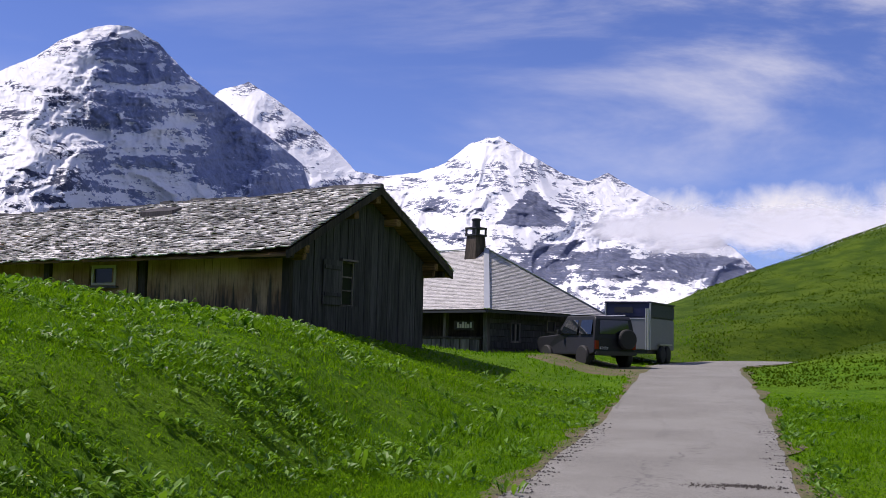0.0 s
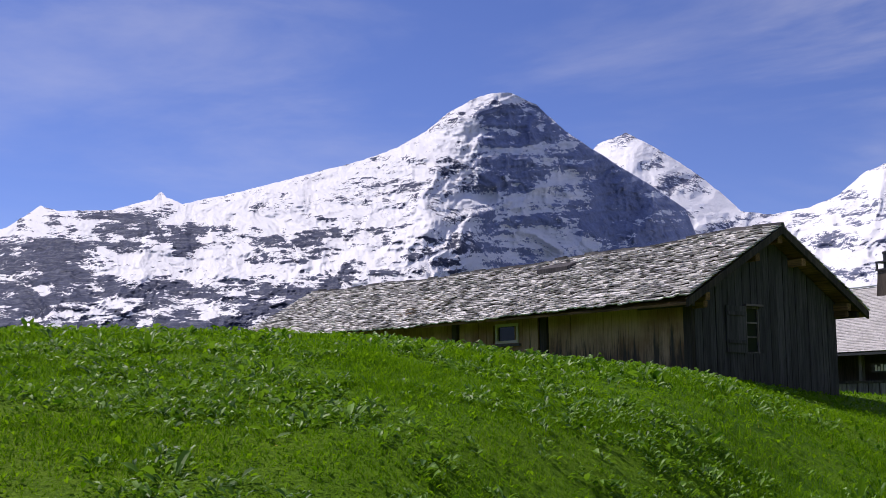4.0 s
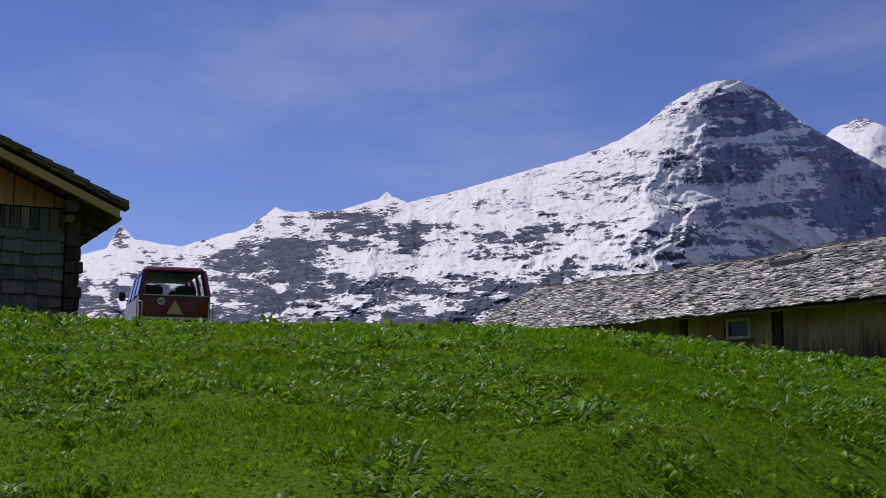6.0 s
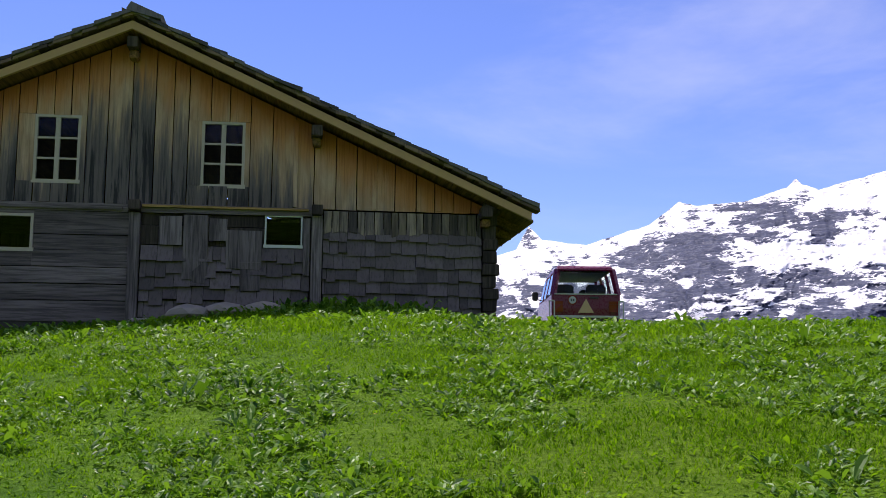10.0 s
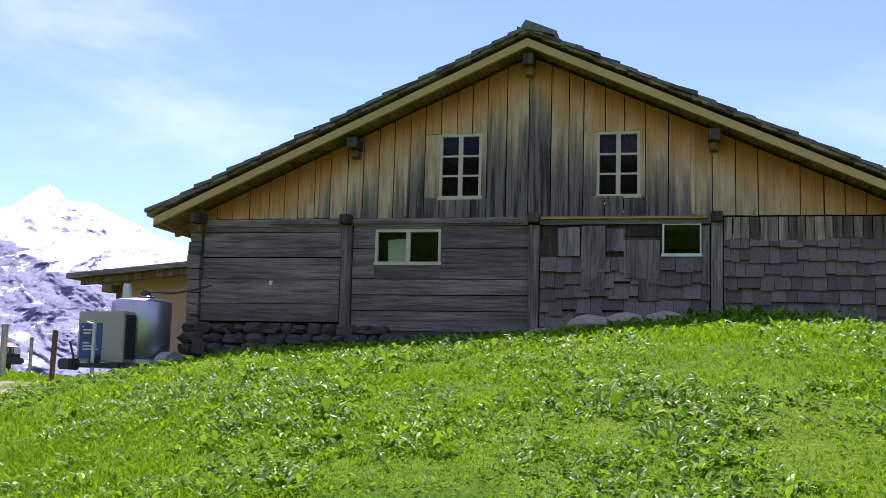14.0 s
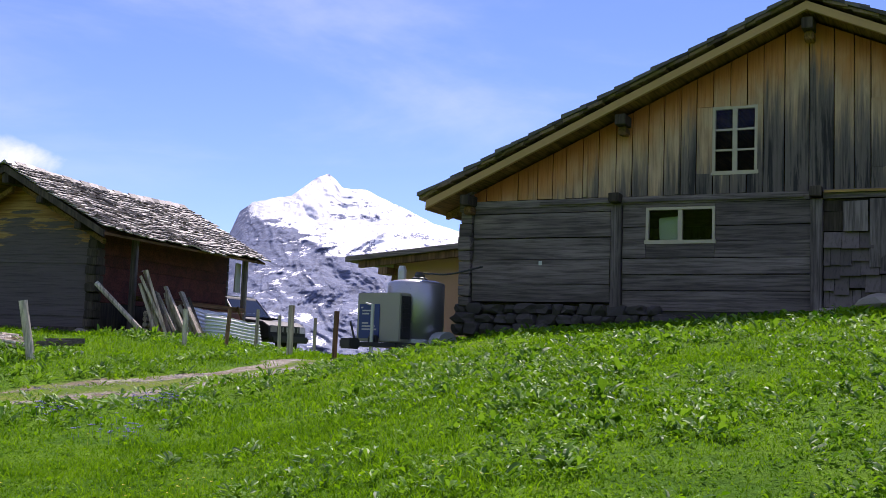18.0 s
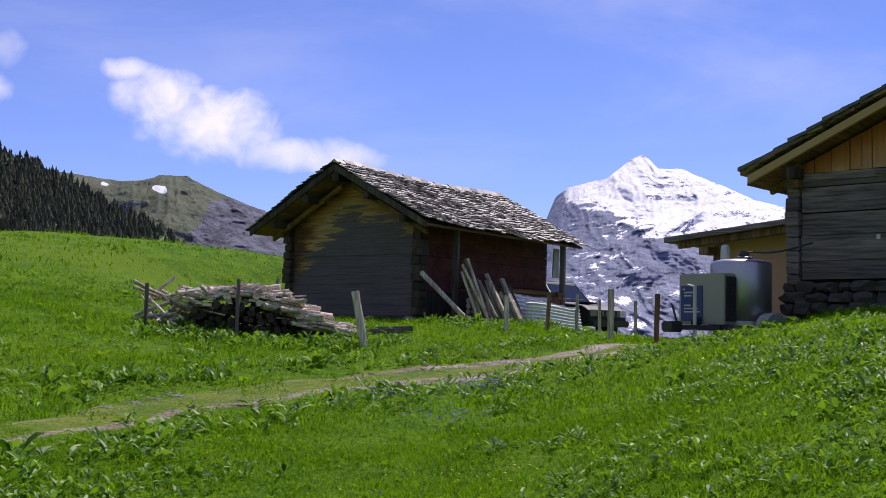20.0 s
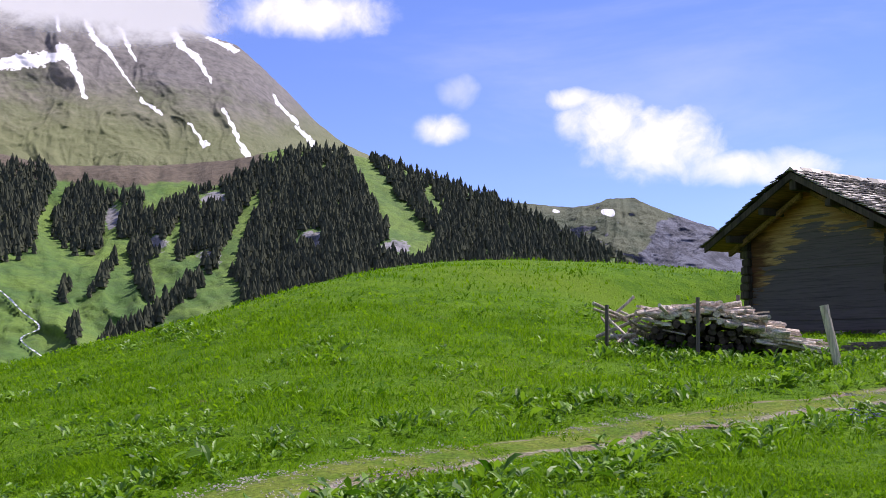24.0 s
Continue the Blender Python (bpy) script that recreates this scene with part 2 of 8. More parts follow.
def make_hut_wall(n, b):
    """Larch boards, brown above, with black streaks climbing from the foot."""
    co = place_of(n)
    rnd = n.add("ObjectInfo").outputs["Random"]
    p = n.add("SeparateXYZ")
    n.link(co, p.inputs[0])
    off = n.add("CombineXYZ")
    n.link(n.math("MULTIPLY", rnd, 41.0), off.inputs[2])
    add = n.add("VectorMath", operation="ADD")
    n.link(co, add.inputs[0]), n.link(off.outputs[0], add.inputs[1])
    grain = n.noise(n.scaled(add.outputs[0], (34, 34, 1.2)), 1.0, 5, 0.65, 0.2)
    streak = n.noise(n.scaled(add.outputs[0], (6, 6, 0.6)), 1.0, 6, 0.66, 0.3)
    patch = n.noise(co, 0.8, 4, 0.6)
    base = n.mix(n.ramp(patch, 0.35, 0.65), (0.3, 0.165, 0.09), (0.52, 0.34, 0.2))
    dark_rise = n.math("SUBTRACT", n.math("ADD", 2.75, n.math("MULTIPLY", n.math("SUBTRACT", streak, 0.5), 3.6)), p.outputs[2])
    base = n.mix(n.math("MULTIPLY", n.ramp(dark_rise, -0.2, 0.5), 0.92), base, (0.06, 0.052, 0.046))
    base = n.mix(n.ramp(grain, 0.3, 0.55), n.mix(1.0, base, (0.66, 0.66, 0.66), "MULTIPLY"), base)
    n.put(b.inputs["Base Color"], base)
    b.inputs["Roughness"].default_value = 0.88
    b.inputs["Specular IOR Level"].default_value = 0.2
    bump(n, b, grain, 0.5, 0.01)


def make_shingle(light, dark, gloss):
    def make(n, b):
        co = place_of(n)
        isl, rnd = n.add("NewGeometry").outputs["Random Per Island"], n.add("ObjectInfo").outputs["Random"]
        tone = n.math("FRACT", n.math("ADD", isl, n.math("MULTIPLY", rnd, 7.0)))
        big, grain = n.noise(co, 0.7, 4, 0.6), n.noise(n.scaled(co, (22, 22, 6)), 1.0, 5, 0.65)
        f = n.math("ADD", n.math("MULTIPLY", tone, 0.75), n.math("MULTIPLY", big, 0.4))
        base = n.mix(n.ramp(f, 0.1, 0.95), dark, light)
        base = n.mix(n.ramp(grain, 0.3, 0.55), n.mix(1.0, base, (0.6, 0.6, 0.6), "MULTIPLY"), base)
        n.put(b.inputs["Base Color"], base)
        n.put(b.inputs["Roughness"], n.ramp(grain, 0.2, 0.8, gloss, gloss + 0.25))
        bump(n, b, grain, 0.5, 0.01)
    return make


M["hut_wall"] = material("streaked_larch_boards", make_hut_wall)
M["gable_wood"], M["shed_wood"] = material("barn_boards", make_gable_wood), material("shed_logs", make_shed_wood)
M["shingle"] = material("silver_shingle", make_shingle((0.95, 0.92, 0.87), (0.16, 0.15, 0.138), 0.42))
M["shingle_dark"] = material("dark_shingle", make_shingle((0.16, 0.15, 0.145), (0.05, 0.048, 0.048), 0.6))
M["shingle_end"] = material("brown_shingle_end", make_shingle((0.3, 0.21, 0.13), (0.07, 0.05, 0.035), 0.7))
M["shingle_shed"] = material("brown_grey_shingle", make_shingle((0.5, 0.46, 0.41), (0.075, 0.067, 0.06), 0.45))
M["shingle_grey"] = material("grey_wall_shingle", make_shingle((0.19, 0.155, 0.152), (0.1, 0.082, 0.08), 0.75))
M["shingle_house"] = material("even_grey_shingle", make_shingle((0.56, 0.54, 0.52), (0.4, 0.385, 0.37), 0.55))
M["petal_blue"] = plain("blue_petals", (0.1, 0.08, 0.45), 0.6, 0, 9.0, 0.1)
M["petal_yellow"] = plain("yellow_petals", (0.75, 0.6, 0.03), 0.6, 0, 9.0, 0.1)
M["pebble"] = plain("pale_pebbles", (0.37, 0.345, 0.3), 0.85, 0, 12.0, 0.35)
M["grit"] = plain("dark_grit", (0.06, 0.05, 0.042), 0.85, 0, 20.0, 0.4)
M["torrent"] = plain("foaming_water", (0.7, 0.73, 0.75), 0.5, 0, 0.1, 0.3)
M["slab"] = plain("pale_field_stone", (0.3, 0.265, 0.2), 0.85, 0, 5.0, 0.4, 0.5)
M["stone"] = plain("field_stone", (0.062, 0.055, 0.05), 0.85, 0, 7.0, 0.45, 0.5)
M["cream"] = plain("cream_paint", (0.5, 0.44, 0.34), 0.5, 0, 8.0, 0.12)
M["white"] = plain("white_paint", (0.5, 0.5, 0.51), 0.45, 0, 3.0, 0.06)
# white trailer box whose shaded bluish grey is put into the colour
M["trailer_shade"] = plain("shaded_white_panel", (0.2, 0.212, 0.235), 0.5, 0, 3.0, 0.08)
M["navy"] = plain("navy_panel", (0.014, 0.02, 0.075), 0.4, 0, 3.0, 0.15)
M["blue_sign"] = plain("blue_sign", (0.025, 0.05, 0.19), 0.4, 0, 3.0, 0.1)
M["black_paint"] = plain("dark_car_paint", (0.006, 0.007, 0.011), 0.6, 0.0, 3.0, 0.15, 0.02)
M["red_paint"] = plain("dark_red_car_paint", (0.15, 0.003, 0.036), 0.3, 0.0, 2.5, 0.15, 0.02)
M["steel"] = plain("brushed_steel", (0.42, 0.42, 0.43), 0.36, 0.85, 6.0, 0.1, 0.05)
M["zinc"] = plain("galvanised_metal", (0.55, 0.57, 0.57), 0.45, 0.6, 5.0, 0.2, 0.1)
M["corrugated"] = plain("weathered_galvanised_sheet", (0.74, 0.75, 0.75), 0.5, 0.15, 5.0, 0.18, 0.1)
M["rubber"] = plain("black_rubber", (0.018, 0.018, 0.018), 0.75, 0, 9.0, 0.25)
M["plastic"] = plain("black_plastic", (0.03, 0.03, 0.032), 0.5, 0, 9.0, 0.2)
M["panel_grey"] = plain("grey_green_panel", (0.31, 0.31, 0.26), 0.5, 0, 3.0, 0.1)
M["amber"] = plain("yellow_reflector", (0.62, 0.42, 0.22), 0.35, 0, 9.0, 0.1)
M["lamp_red"] = plain("red_lamp_glass", (0.2, 0.006, 0.008), 0.15, 0, 9.0, 0.1)
M["cable"] = plain("dark_cable", (0.03, 0.03, 0.03), 0.6, 0, 9.0, 0.1)


def make_glass(n, b):
    n.put(b.inputs["Base Color"], (0.85, 0.92, 0.9))
    b.inputs["Roughness"].default_value = 0.03
    b.inputs["Transmission Weight"].default_value = 1.0
    b.inputs["IOR"].default_value = 1.18


def make_dark_glass(n, b):
    n.put(b.inputs["Base Color"], (0.015, 0.018, 0.02))
    b.inputs["Roughness"].default_value = 0.08
    b.inputs["Specular IOR Level"].default_value = 0.15


def make_car_glass(n, b):
    n.put(b.inputs["Base Color"], (0.012, 0.016, 0.02))
    b.inputs["Roughness"].default_value = 0.04
    b.inputs["Specular IOR Level"].default_value = 0.8


M["glass"], M["dark_glass"], M["car_glass"] = material("window_glass", make_glass), material("tinted_glass", make_dark_glass), material("car_glass", make_car_glass)


def make_ground(n, b):
    co = place_of(n)
    big, mid, fine = n.noise(co, 0.12, 4, 0.6), n.noise(co, 1.6, 7, 0.7), n.noise(co, 18, 5, 0.75)
    base = n.mix(n.ramp(mid, 0.35, 0.65), (0.075, 0.185, 0.005), (0.15, 0.29, 0.01))
    base = n.mix(n.ramp(big, 0.45, 0.7), base, (0.155, 0.265, 0.012))
    base = n.mix(n.ramp(fine, 0.35, 0.7), n.mix(1.0, base, (0.5, 0.56, 0.42), "MULTIPLY"), base)
    earth = n.math("MULTIPLY", n.ramp(n.noise(co, 0.55, 5, 0.6), 0.68, 0.76), 0.6)
    base = n.mix(earth, base, (0.16, 0.11, 0.06))
    # darker green on the slope across the lane
    rough = n.math("ADD", n.add("Attribute", attribute_name="dark_slope").outputs["Fac"], n.math("MULTIPLY", n.math("SUBTRACT", n.noise(co, 0.3, 5, 0.65), 0.5), 1.2))
    slope_grass = n.mix(n.ramp(n.noise(n.scaled(co, (0.5, 0.5, 1.6)), 1.0, 6, 0.7), 0.35, 0.65), (0.035, 0.075, 0.006), (0.085, 0.135, 0.01))
    base = n.mix(n.ramp(rough, 0.35, 0.65), base, slope_grass)
    # far ground, mostly unseen, muted to curb its green bounce on the snow
    valley = n.mix(n.ramp(n.noise(co, 0.01, 5, 0.6), 0.4, 0.6), (0.035, 0.045, 0.035), (0.075, 0.085, 0.06))
    n.put(b.inputs["Base Color"], n.mix(n.add("Attribute", attribute_name="valley").outputs["Fac"], base, valley))
    b.inputs["Roughness"].default_value = 0.85
    b.inputs["Specular IOR Level"].default_value = 0.06
    bump(n, b, n.math("ADD", fine, n.math("MULTIPLY", mid, 2.0)), 0.9, 0.06)


M["ground"] = material("meadow_ground", make_ground)


def make_snow_rock(rock, dip, flute, keep=0.95, fine=1.0):
    """Limestone and snow: bare where the range's own field of steep rock says so; thin ledges, flutes and gullies keep their snow."""
    def make(n, b):
        co = place_of(n)
        field = n.add("Attribute", attribute_name="rock")
        bands = n.noise(n.scaled(co, (0.006 * fine, 0.006 * fine, 0.03 * fine), dip), 1.0, 7, 0.64, 0.9)
        ledges = n.noise(n.scaled(co, (0.026 * fine, 0.026 * fine, 0.1 * fine), dip), 1.0, 7, 0.68, 0.7)
        flutes = n.noise(n.scaled(co, (0.03 * fine, 0.03 * fine, 0.007 * fine), (3, -6, 0)), 1.0, 6, 0.66, 0.5)
        grit = n.noise(co, 0.11 * fine, 5, 0.72)
        f = n.math("MULTIPLY", field.outputs["Fac"], keep)
        for v, k in ((bands, 0.8), (ledges, 1.6), (flutes, flute), (grit, 1.0)):
            f = n.math("ADD", f, n.math("MULTIPLY", n.math("SUBTRACT", v, 0.5), k))
        stone = n.mix(n.ramp(n.math("ADD", n.math("MULTIPLY", flutes, 0.5), n.math("MULTIPLY", grit, 0.5)), 0.33, 0.67), tuple(c * 0.62 for c in rock), tuple(c * 1.45 for c in rock))
        stone = n.mix(n.math("MULTIPLY", n.ramp(n.math("ADD", n.math("MULTIPLY", grit, 0.5), n.math("MULTIPLY", ledges, 0.5)), 0.43, 0.52, 1.0, 0.0), 0.14), stone, (0.7, 0.72, 0.76))
        # north face rock tinted paler and bluer to brighten its shade
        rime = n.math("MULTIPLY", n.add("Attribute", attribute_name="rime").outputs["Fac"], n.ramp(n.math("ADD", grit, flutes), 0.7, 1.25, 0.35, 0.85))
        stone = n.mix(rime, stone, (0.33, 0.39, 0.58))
        snow = n.mix(n.ramp(grit, 0.3, 0.7), (0.91, 0.92, 0.935), (0.95, 0.955, 0.965))
        n.put(b.inputs["Base Color"], n.mix(n.ramp(f, -0.035, 0.035), snow, stone))
        b.inputs["Roughness"].default_value = 0.8
        b.inputs["Specular IOR Level"].default_value = 0.1
        bump(n, b, n.math("ADD", n.math("ADD", n.math("MULTIPLY", bands, 0.7), ledges), n.math("ADD", flutes, n.math("MULTIPLY", grit, 0.6))), 0.45, 22.0)
    return make


# distance haze is put into the rock colours as blue and paleness
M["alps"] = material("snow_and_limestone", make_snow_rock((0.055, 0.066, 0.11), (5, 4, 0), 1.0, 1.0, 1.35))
M["alps_far"] = material("snow_and_hazy_rock", make_snow_rock((0.12, 0.138, 0.21), (-6, 8, 0), 0.9, 1.1))
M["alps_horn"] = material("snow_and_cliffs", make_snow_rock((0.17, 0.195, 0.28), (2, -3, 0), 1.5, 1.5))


def make_scree(n, b):
    co = place_of(n)
    where = n.add("SeparateXYZ")
    n.link(co, where.inputs[0])
    patch, fine = n.noise(co, 0.006, 6, 0.65), n.noise(co, 0.05, 7, 0.7)
    base = n.mix(n.ramp(patch, 0.35, 0.62), (0.1, 0.115, 0.06), (0.18, 0.165, 0.13))
    high = n.math("ADD", where.outputs[2], n.math("MULTIPLY", n.math("SUBTRACT", patch, 0.5), 700.0))
    base = n.mix(n.ramp(high, 480, 720), base, (0.17, 0.16, 0.15))
    base = n.mix(n.ramp(fine, 0.3, 0.62), n.mix(1.0, base, (0.5, 0.5, 0.52), "MULTIPLY"), base)
    crag = n.math("MULTIPLY", n.ramp(n.noise(n.scaled(co, (0.004, 0.004, 0.016)), 1.0, 8, 0.7), 0.56, 0.66), 0.5)
    base = n.mix(crag, base, (0.12, 0.12, 0.125))
    base = n.mix(n.math("MULTIPLY", n.add("Attribute", attribute_name="green").outputs["Fac"], 0.92), base, n.mix(fine, (0.075, 0.1, 0.03), (0.165, 0.175, 0.08)))
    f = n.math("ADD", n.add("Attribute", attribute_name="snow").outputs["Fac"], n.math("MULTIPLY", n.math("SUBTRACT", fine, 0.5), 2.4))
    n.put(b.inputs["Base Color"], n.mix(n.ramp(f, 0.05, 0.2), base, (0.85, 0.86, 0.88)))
    b.inputs["Roughness"].default_value = 0.9
    bump(n, b, n.math("ADD", fine, patch), 0.45, 12.0)


def make_alp(n, b):
    """Mountain pasture with heath on the heights and grey crags."""
    co = place_of(n)
    patch, fine = n.noise(co, 0.008, 6, 0.65), n.noise(co, 0.09, 6, 0.7)
    base = n.mix(n.ramp(patch, 0.38, 0.6), (0.05, 0.13, 0.014), (0.115, 0.205, 0.022))
    heath = n.math("ADD", n.add("Attribute", attribute_name="heath").outputs["Fac"], n.math("SUBTRACT", patch, 0.5))
    base = n.mix(n.ramp(heath, 0.3, 0.6), base, n.mix(fine, (0.08, 0.064, 0.04), (0.14, 0.105, 0.07)))
    crag = n.math("ADD", n.add("Attribute", attribute_name="crag").outputs["Fac"], n.math("MULTIPLY", n.math("SUBTRACT", fine, 0.5), 1.6))
    base = n.mix(n.ramp(crag, 0.55, 0.7), base, n.mix(fine, (0.08, 0.08, 0.09), (0.34, 0.34, 0.36)))
    base = n.mix(n.ramp(fine, 0.3, 0.6), n.mix(1.0, base, (0.55, 0.58, 0.55), "MULTIPLY"), base)
    n.put(b.inputs["Base Color"], base)
    b.inputs["Roughness"].default_value = 0.9
    bump(n, b, fine, 0.6, 5.0)


def make_far_hill(n, b):
    co = place_of(n)
    geo, sep = n.add("NewGeometry"), n.add("SeparateXYZ")
    n.link(geo.outputs["Normal"], sep.inputs[0])
    patch, fine = n.noise(co, 0.006, 6, 0.65), n.noise(co, 0.04, 7, 0.7)
    base = n.mix(n.ramp(patch, 0.35, 0.6), (0.045, 0.068, 0.034), (0.085, 0.1, 0.055))
    steep = n.math("ADD", sep.outputs[2], n.math("MULTIPLY", n.math("SUBTRACT", patch, 0.5), 1.1))
    base = n.mix(n.ramp(steep, 0.42, 0.56), n.mix(fine, (0.075, 0.078, 0.095), (0.2, 0.2, 0.22)), base)
    cliff = n.math("ADD", n.add("Attribute", attribute_name="cliff").outputs["Fac"], n.math("MULTIPLY", n.math("SUBTRACT", fine, 0.5), 0.8))
    gash = n.noise(n.scaled(co, (0.03, 0.03, 0.004)), 1.0, 6, 0.65)
    base = n.mix(n.ramp(cliff, 0.4, 0.6), base, n.mix(n.ramp(gash, 0.4, 0.6), (0.03, 0.035, 0.055), (0.1, 0.11, 0.15)))
    snow = n.math("ADD", n.add("Attribute", attribute_name="snow").outputs["Fac"], n.math("MULTIPLY", n.math("SUBTRACT", fine, 0.5), 1.0))
    n.put(b.inputs["Base Color"], n.mix(n.ramp(snow, 0.1, 0.2), base, (0.85, 0.86, 0.88)))
    b.inputs["Roughness"].default_value = 0.9
    bump(n, b, n.math("ADD", fine, patch), 0.7, 14.0)


M["scree"], M["alp"], M["far_hill"] = material("scree", make_scree), material("alp", make_alp), material("far_hill", make_far_hill)


def leafy(name, dark, light, rough, clear, gloss=0.5):
    """Leaf or blade: tone by piece, light passing through."""
    m = bpy.data.materials.new(name)
    m.use_nodes = True
    n = Nodes(m.node_tree)
    geo = n.add("NewGeometry")
    co = place_of(n)
    tone = n.math("ADD", n.math("MULTIPLY", geo.outputs["Random Per Island"], 0.6), n.math("MULTIPLY", n.noise(co, 0.6, 4, 0.6), 0.5))
    col = n.mix(n.ramp(tone, 0.15, 0.85), dark, light)
    b, t, mix, out = n.add("BsdfPrincipled"), n.add("BsdfTranslucent"), n.add("MixShader"), n.add("OutputMaterial")
    n.link(col, b.inputs["Base Color"])
    n.link(n.mix(1.0, col, (1.25, 1.2, 0.6), "MULTIPLY"), t.inputs[0])
    b.inputs["Roughness"].default_value, b.inputs["Specular IOR Level"].default_value = rough, gloss
    mix.inputs[0].default_value = clear
    n.link(b.outputs[0], mix.inputs[1]), n.link(t.outputs[0], mix.inputs[2]), n.link(mix.outputs[0], out.inputs[0])
    return m


M["blade"] = leafy("grass_blade", (0.052, 0.15, 0.003), (0.165, 0.325, 0.009), 0.7, 0.5, 0.03)
M["leaf"] = leafy("dock_leaf", (0.026, 0.1, 0.005), (0.17, 0.335, 0.03), 0.48, 0.36, 0.26)
M["slope_grass"] = leafy("coarse_grass", (0.045, 0.09, 0.005), (0.1, 0.17, 0.01), 0.75, 0.3, 0.03)
M["needles"] = leafy("conifer_needles", (0.06, 0.068, 0.047), (0.1, 0.11, 0.069), 0.85, 0.15, 0.02)


def make_asphalt(n, b):
    co = place_of(n)
    big, mid, fine = n.noise(co, 0.5, 5, 0.6), n.noise(co, 3.0, 5, 0.65), n.noise(co, 60, 3, 0.6)
    base = n.mix(n.ramp(big, 0.35, 0.65), (0.235, 0.225, 0.195), (0.29, 0.28, 0.245))
    base = n.mix(n.math("MULTIPLY", n.ramp(mid, 0.62, 0.72), 0.5), base, (0.15, 0.14, 0.12))
    base = n.mix(n.ramp(fine, 0.35, 0.6), n.mix(1.0, base, (0.6, 0.6, 0.6), "MULTIPLY"), base)
    crack = n.add("TexVoronoi", feature="DISTANCE_TO_EDGE")
    n.link(n.scaled(co, (0.35, 0.35, 1)), crack.inputs["Vector"])
    n.link(n.math("ADD", 0.9, n.math("MULTIPLY", mid, 0.5)), crack.inputs["Scale"])
    base = n.mix(n.ramp(crack.outputs["Distance"], 0.0, 0.012, 0.65, 0.0), base, (0.07, 0.065, 0.06))
    n.put(b.inputs["Base Color"], base)
    b.inputs["Roughness"].default_value = 0.85
    bump(n, b, n.math("ADD", fine, mid), 0.5, 0.015)


def make_track(n, b):
    """Turf along the middle and the edges, gravel in two wheel ruts."""
    co = place_of(n)
    across = n.add("Attribute", attribute_name="across").outputs["Fac"]
    mid, fine, big = n.noise(co, 1.6, 5, 0.65), n.noise(co, 22, 4, 0.7), n.noise(co, 0.5, 4, 0.6)
    grass = n.mix(n.ramp(mid, 0.38, 0.62), (0.09, 0.17, 0.01), (0.165, 0.215, 0.03))
    stones = n.mix(n.ramp(mid, 0.38, 0.62), (0.22, 0.18, 0.12), (0.42, 0.385, 0.33))
    near = n.math("ABSOLUTE", n.math("SUBTRACT", across, 0.62))
    far = n.math("ADD", n.math("ABSOLUTE", n.math("ADD", across, 0.5)), 0.13)
    rut = n.math("ADD", n.math("MINIMUM", near, far), n.math("MULTIPLY", n.math("SUBTRACT", mid, 0.5), 0.9))
    rut = n.math("ADD", rut, n.math("MULTIPLY", n.math("SUBTRACT", big, 0.5), 0.5))
    rut = n.math("SUBTRACT", rut, n.math("MULTIPLY", n.add("Attribute", attribute_name="trodden").outputs["Fac"], 0.3))
    base = n.mix(n.ramp(rut, 0.0, 0.2), stones, grass)
    base = n.mix(n.ramp(fine, 0.35, 0.62), n.mix(1.0, base, (0.45, 0.45, 0.45), "MULTIPLY"), base)
    n.put(b.inputs["Base Color"], base)
    b.inputs["Roughness"].default_value = 0.9
    b.inputs["Specular IOR Level"].default_value = 0.1
    bump(n, b, n.math("ADD", fine, mid), 0.8, 0.03)


def make_turf(n, b):
    """Worn, yellowish turf and earth."""
    co = place_of(n)
    mid, fine = n.noise(co, 1.6, 5, 0.65), n.noise(co, 25, 4, 0.7)
    base = n.mix(n.ramp(mid, 0.4, 0.6), (0.11, 0.13, 0.025), (0.18, 0.14, 0.075))
    base = n.mix(n.ramp(fine, 0.35, 0.62), n.mix(1.0, base, (0.5, 0.5, 0.5), "MULTIPLY"), base)
    n.put(b.inputs["Base Color"], base)
    b.inputs["Roughness"].default_value = 0.9
    bump(n, b, fine, 0.8, 0.03)


M["asphalt"], M["turf"] = material("road_asphalt", make_asphalt), material("worn_turf", make_turf)
M["track"] = material("track_turf_and_gravel", make_track)

# ---- mesh helpers ----
def link_mesh(name, verts, faces, mat, smooth=False):
    """A mesh from arrays of vertices and of quads or triangles."""
    verts, faces = np.asarray(verts, np.float32), np.asarray(faces, np.int32)
    me = bpy.data.meshes.new(name)
    me.vertices.add(len(verts))
    me.vertices.foreach_set("co", verts.ravel())
    k = faces.shape[1]
    me.loops.add(faces.size)
    me.loops.foreach_set("vertex_index", faces.ravel())
    me.polygons.add(len(faces))
    me.polygons.foreach_set("loop_start", np.arange(0, faces.size, k, dtype=np.int32))
    me.polygons.foreach_set("use_smooth", np.full(len(faces), smooth))
    me.update(calc_edges=True)
    me.materials.append(mat)
    return new(name, me)


def grid_faces(rows, cols):
    i = np.arange(rows - 1)[:, None] * cols + np.arange(cols - 1)
    return np.stack([i, i + 1, i + cols + 1, i + cols], -1).reshape(-1, 4)


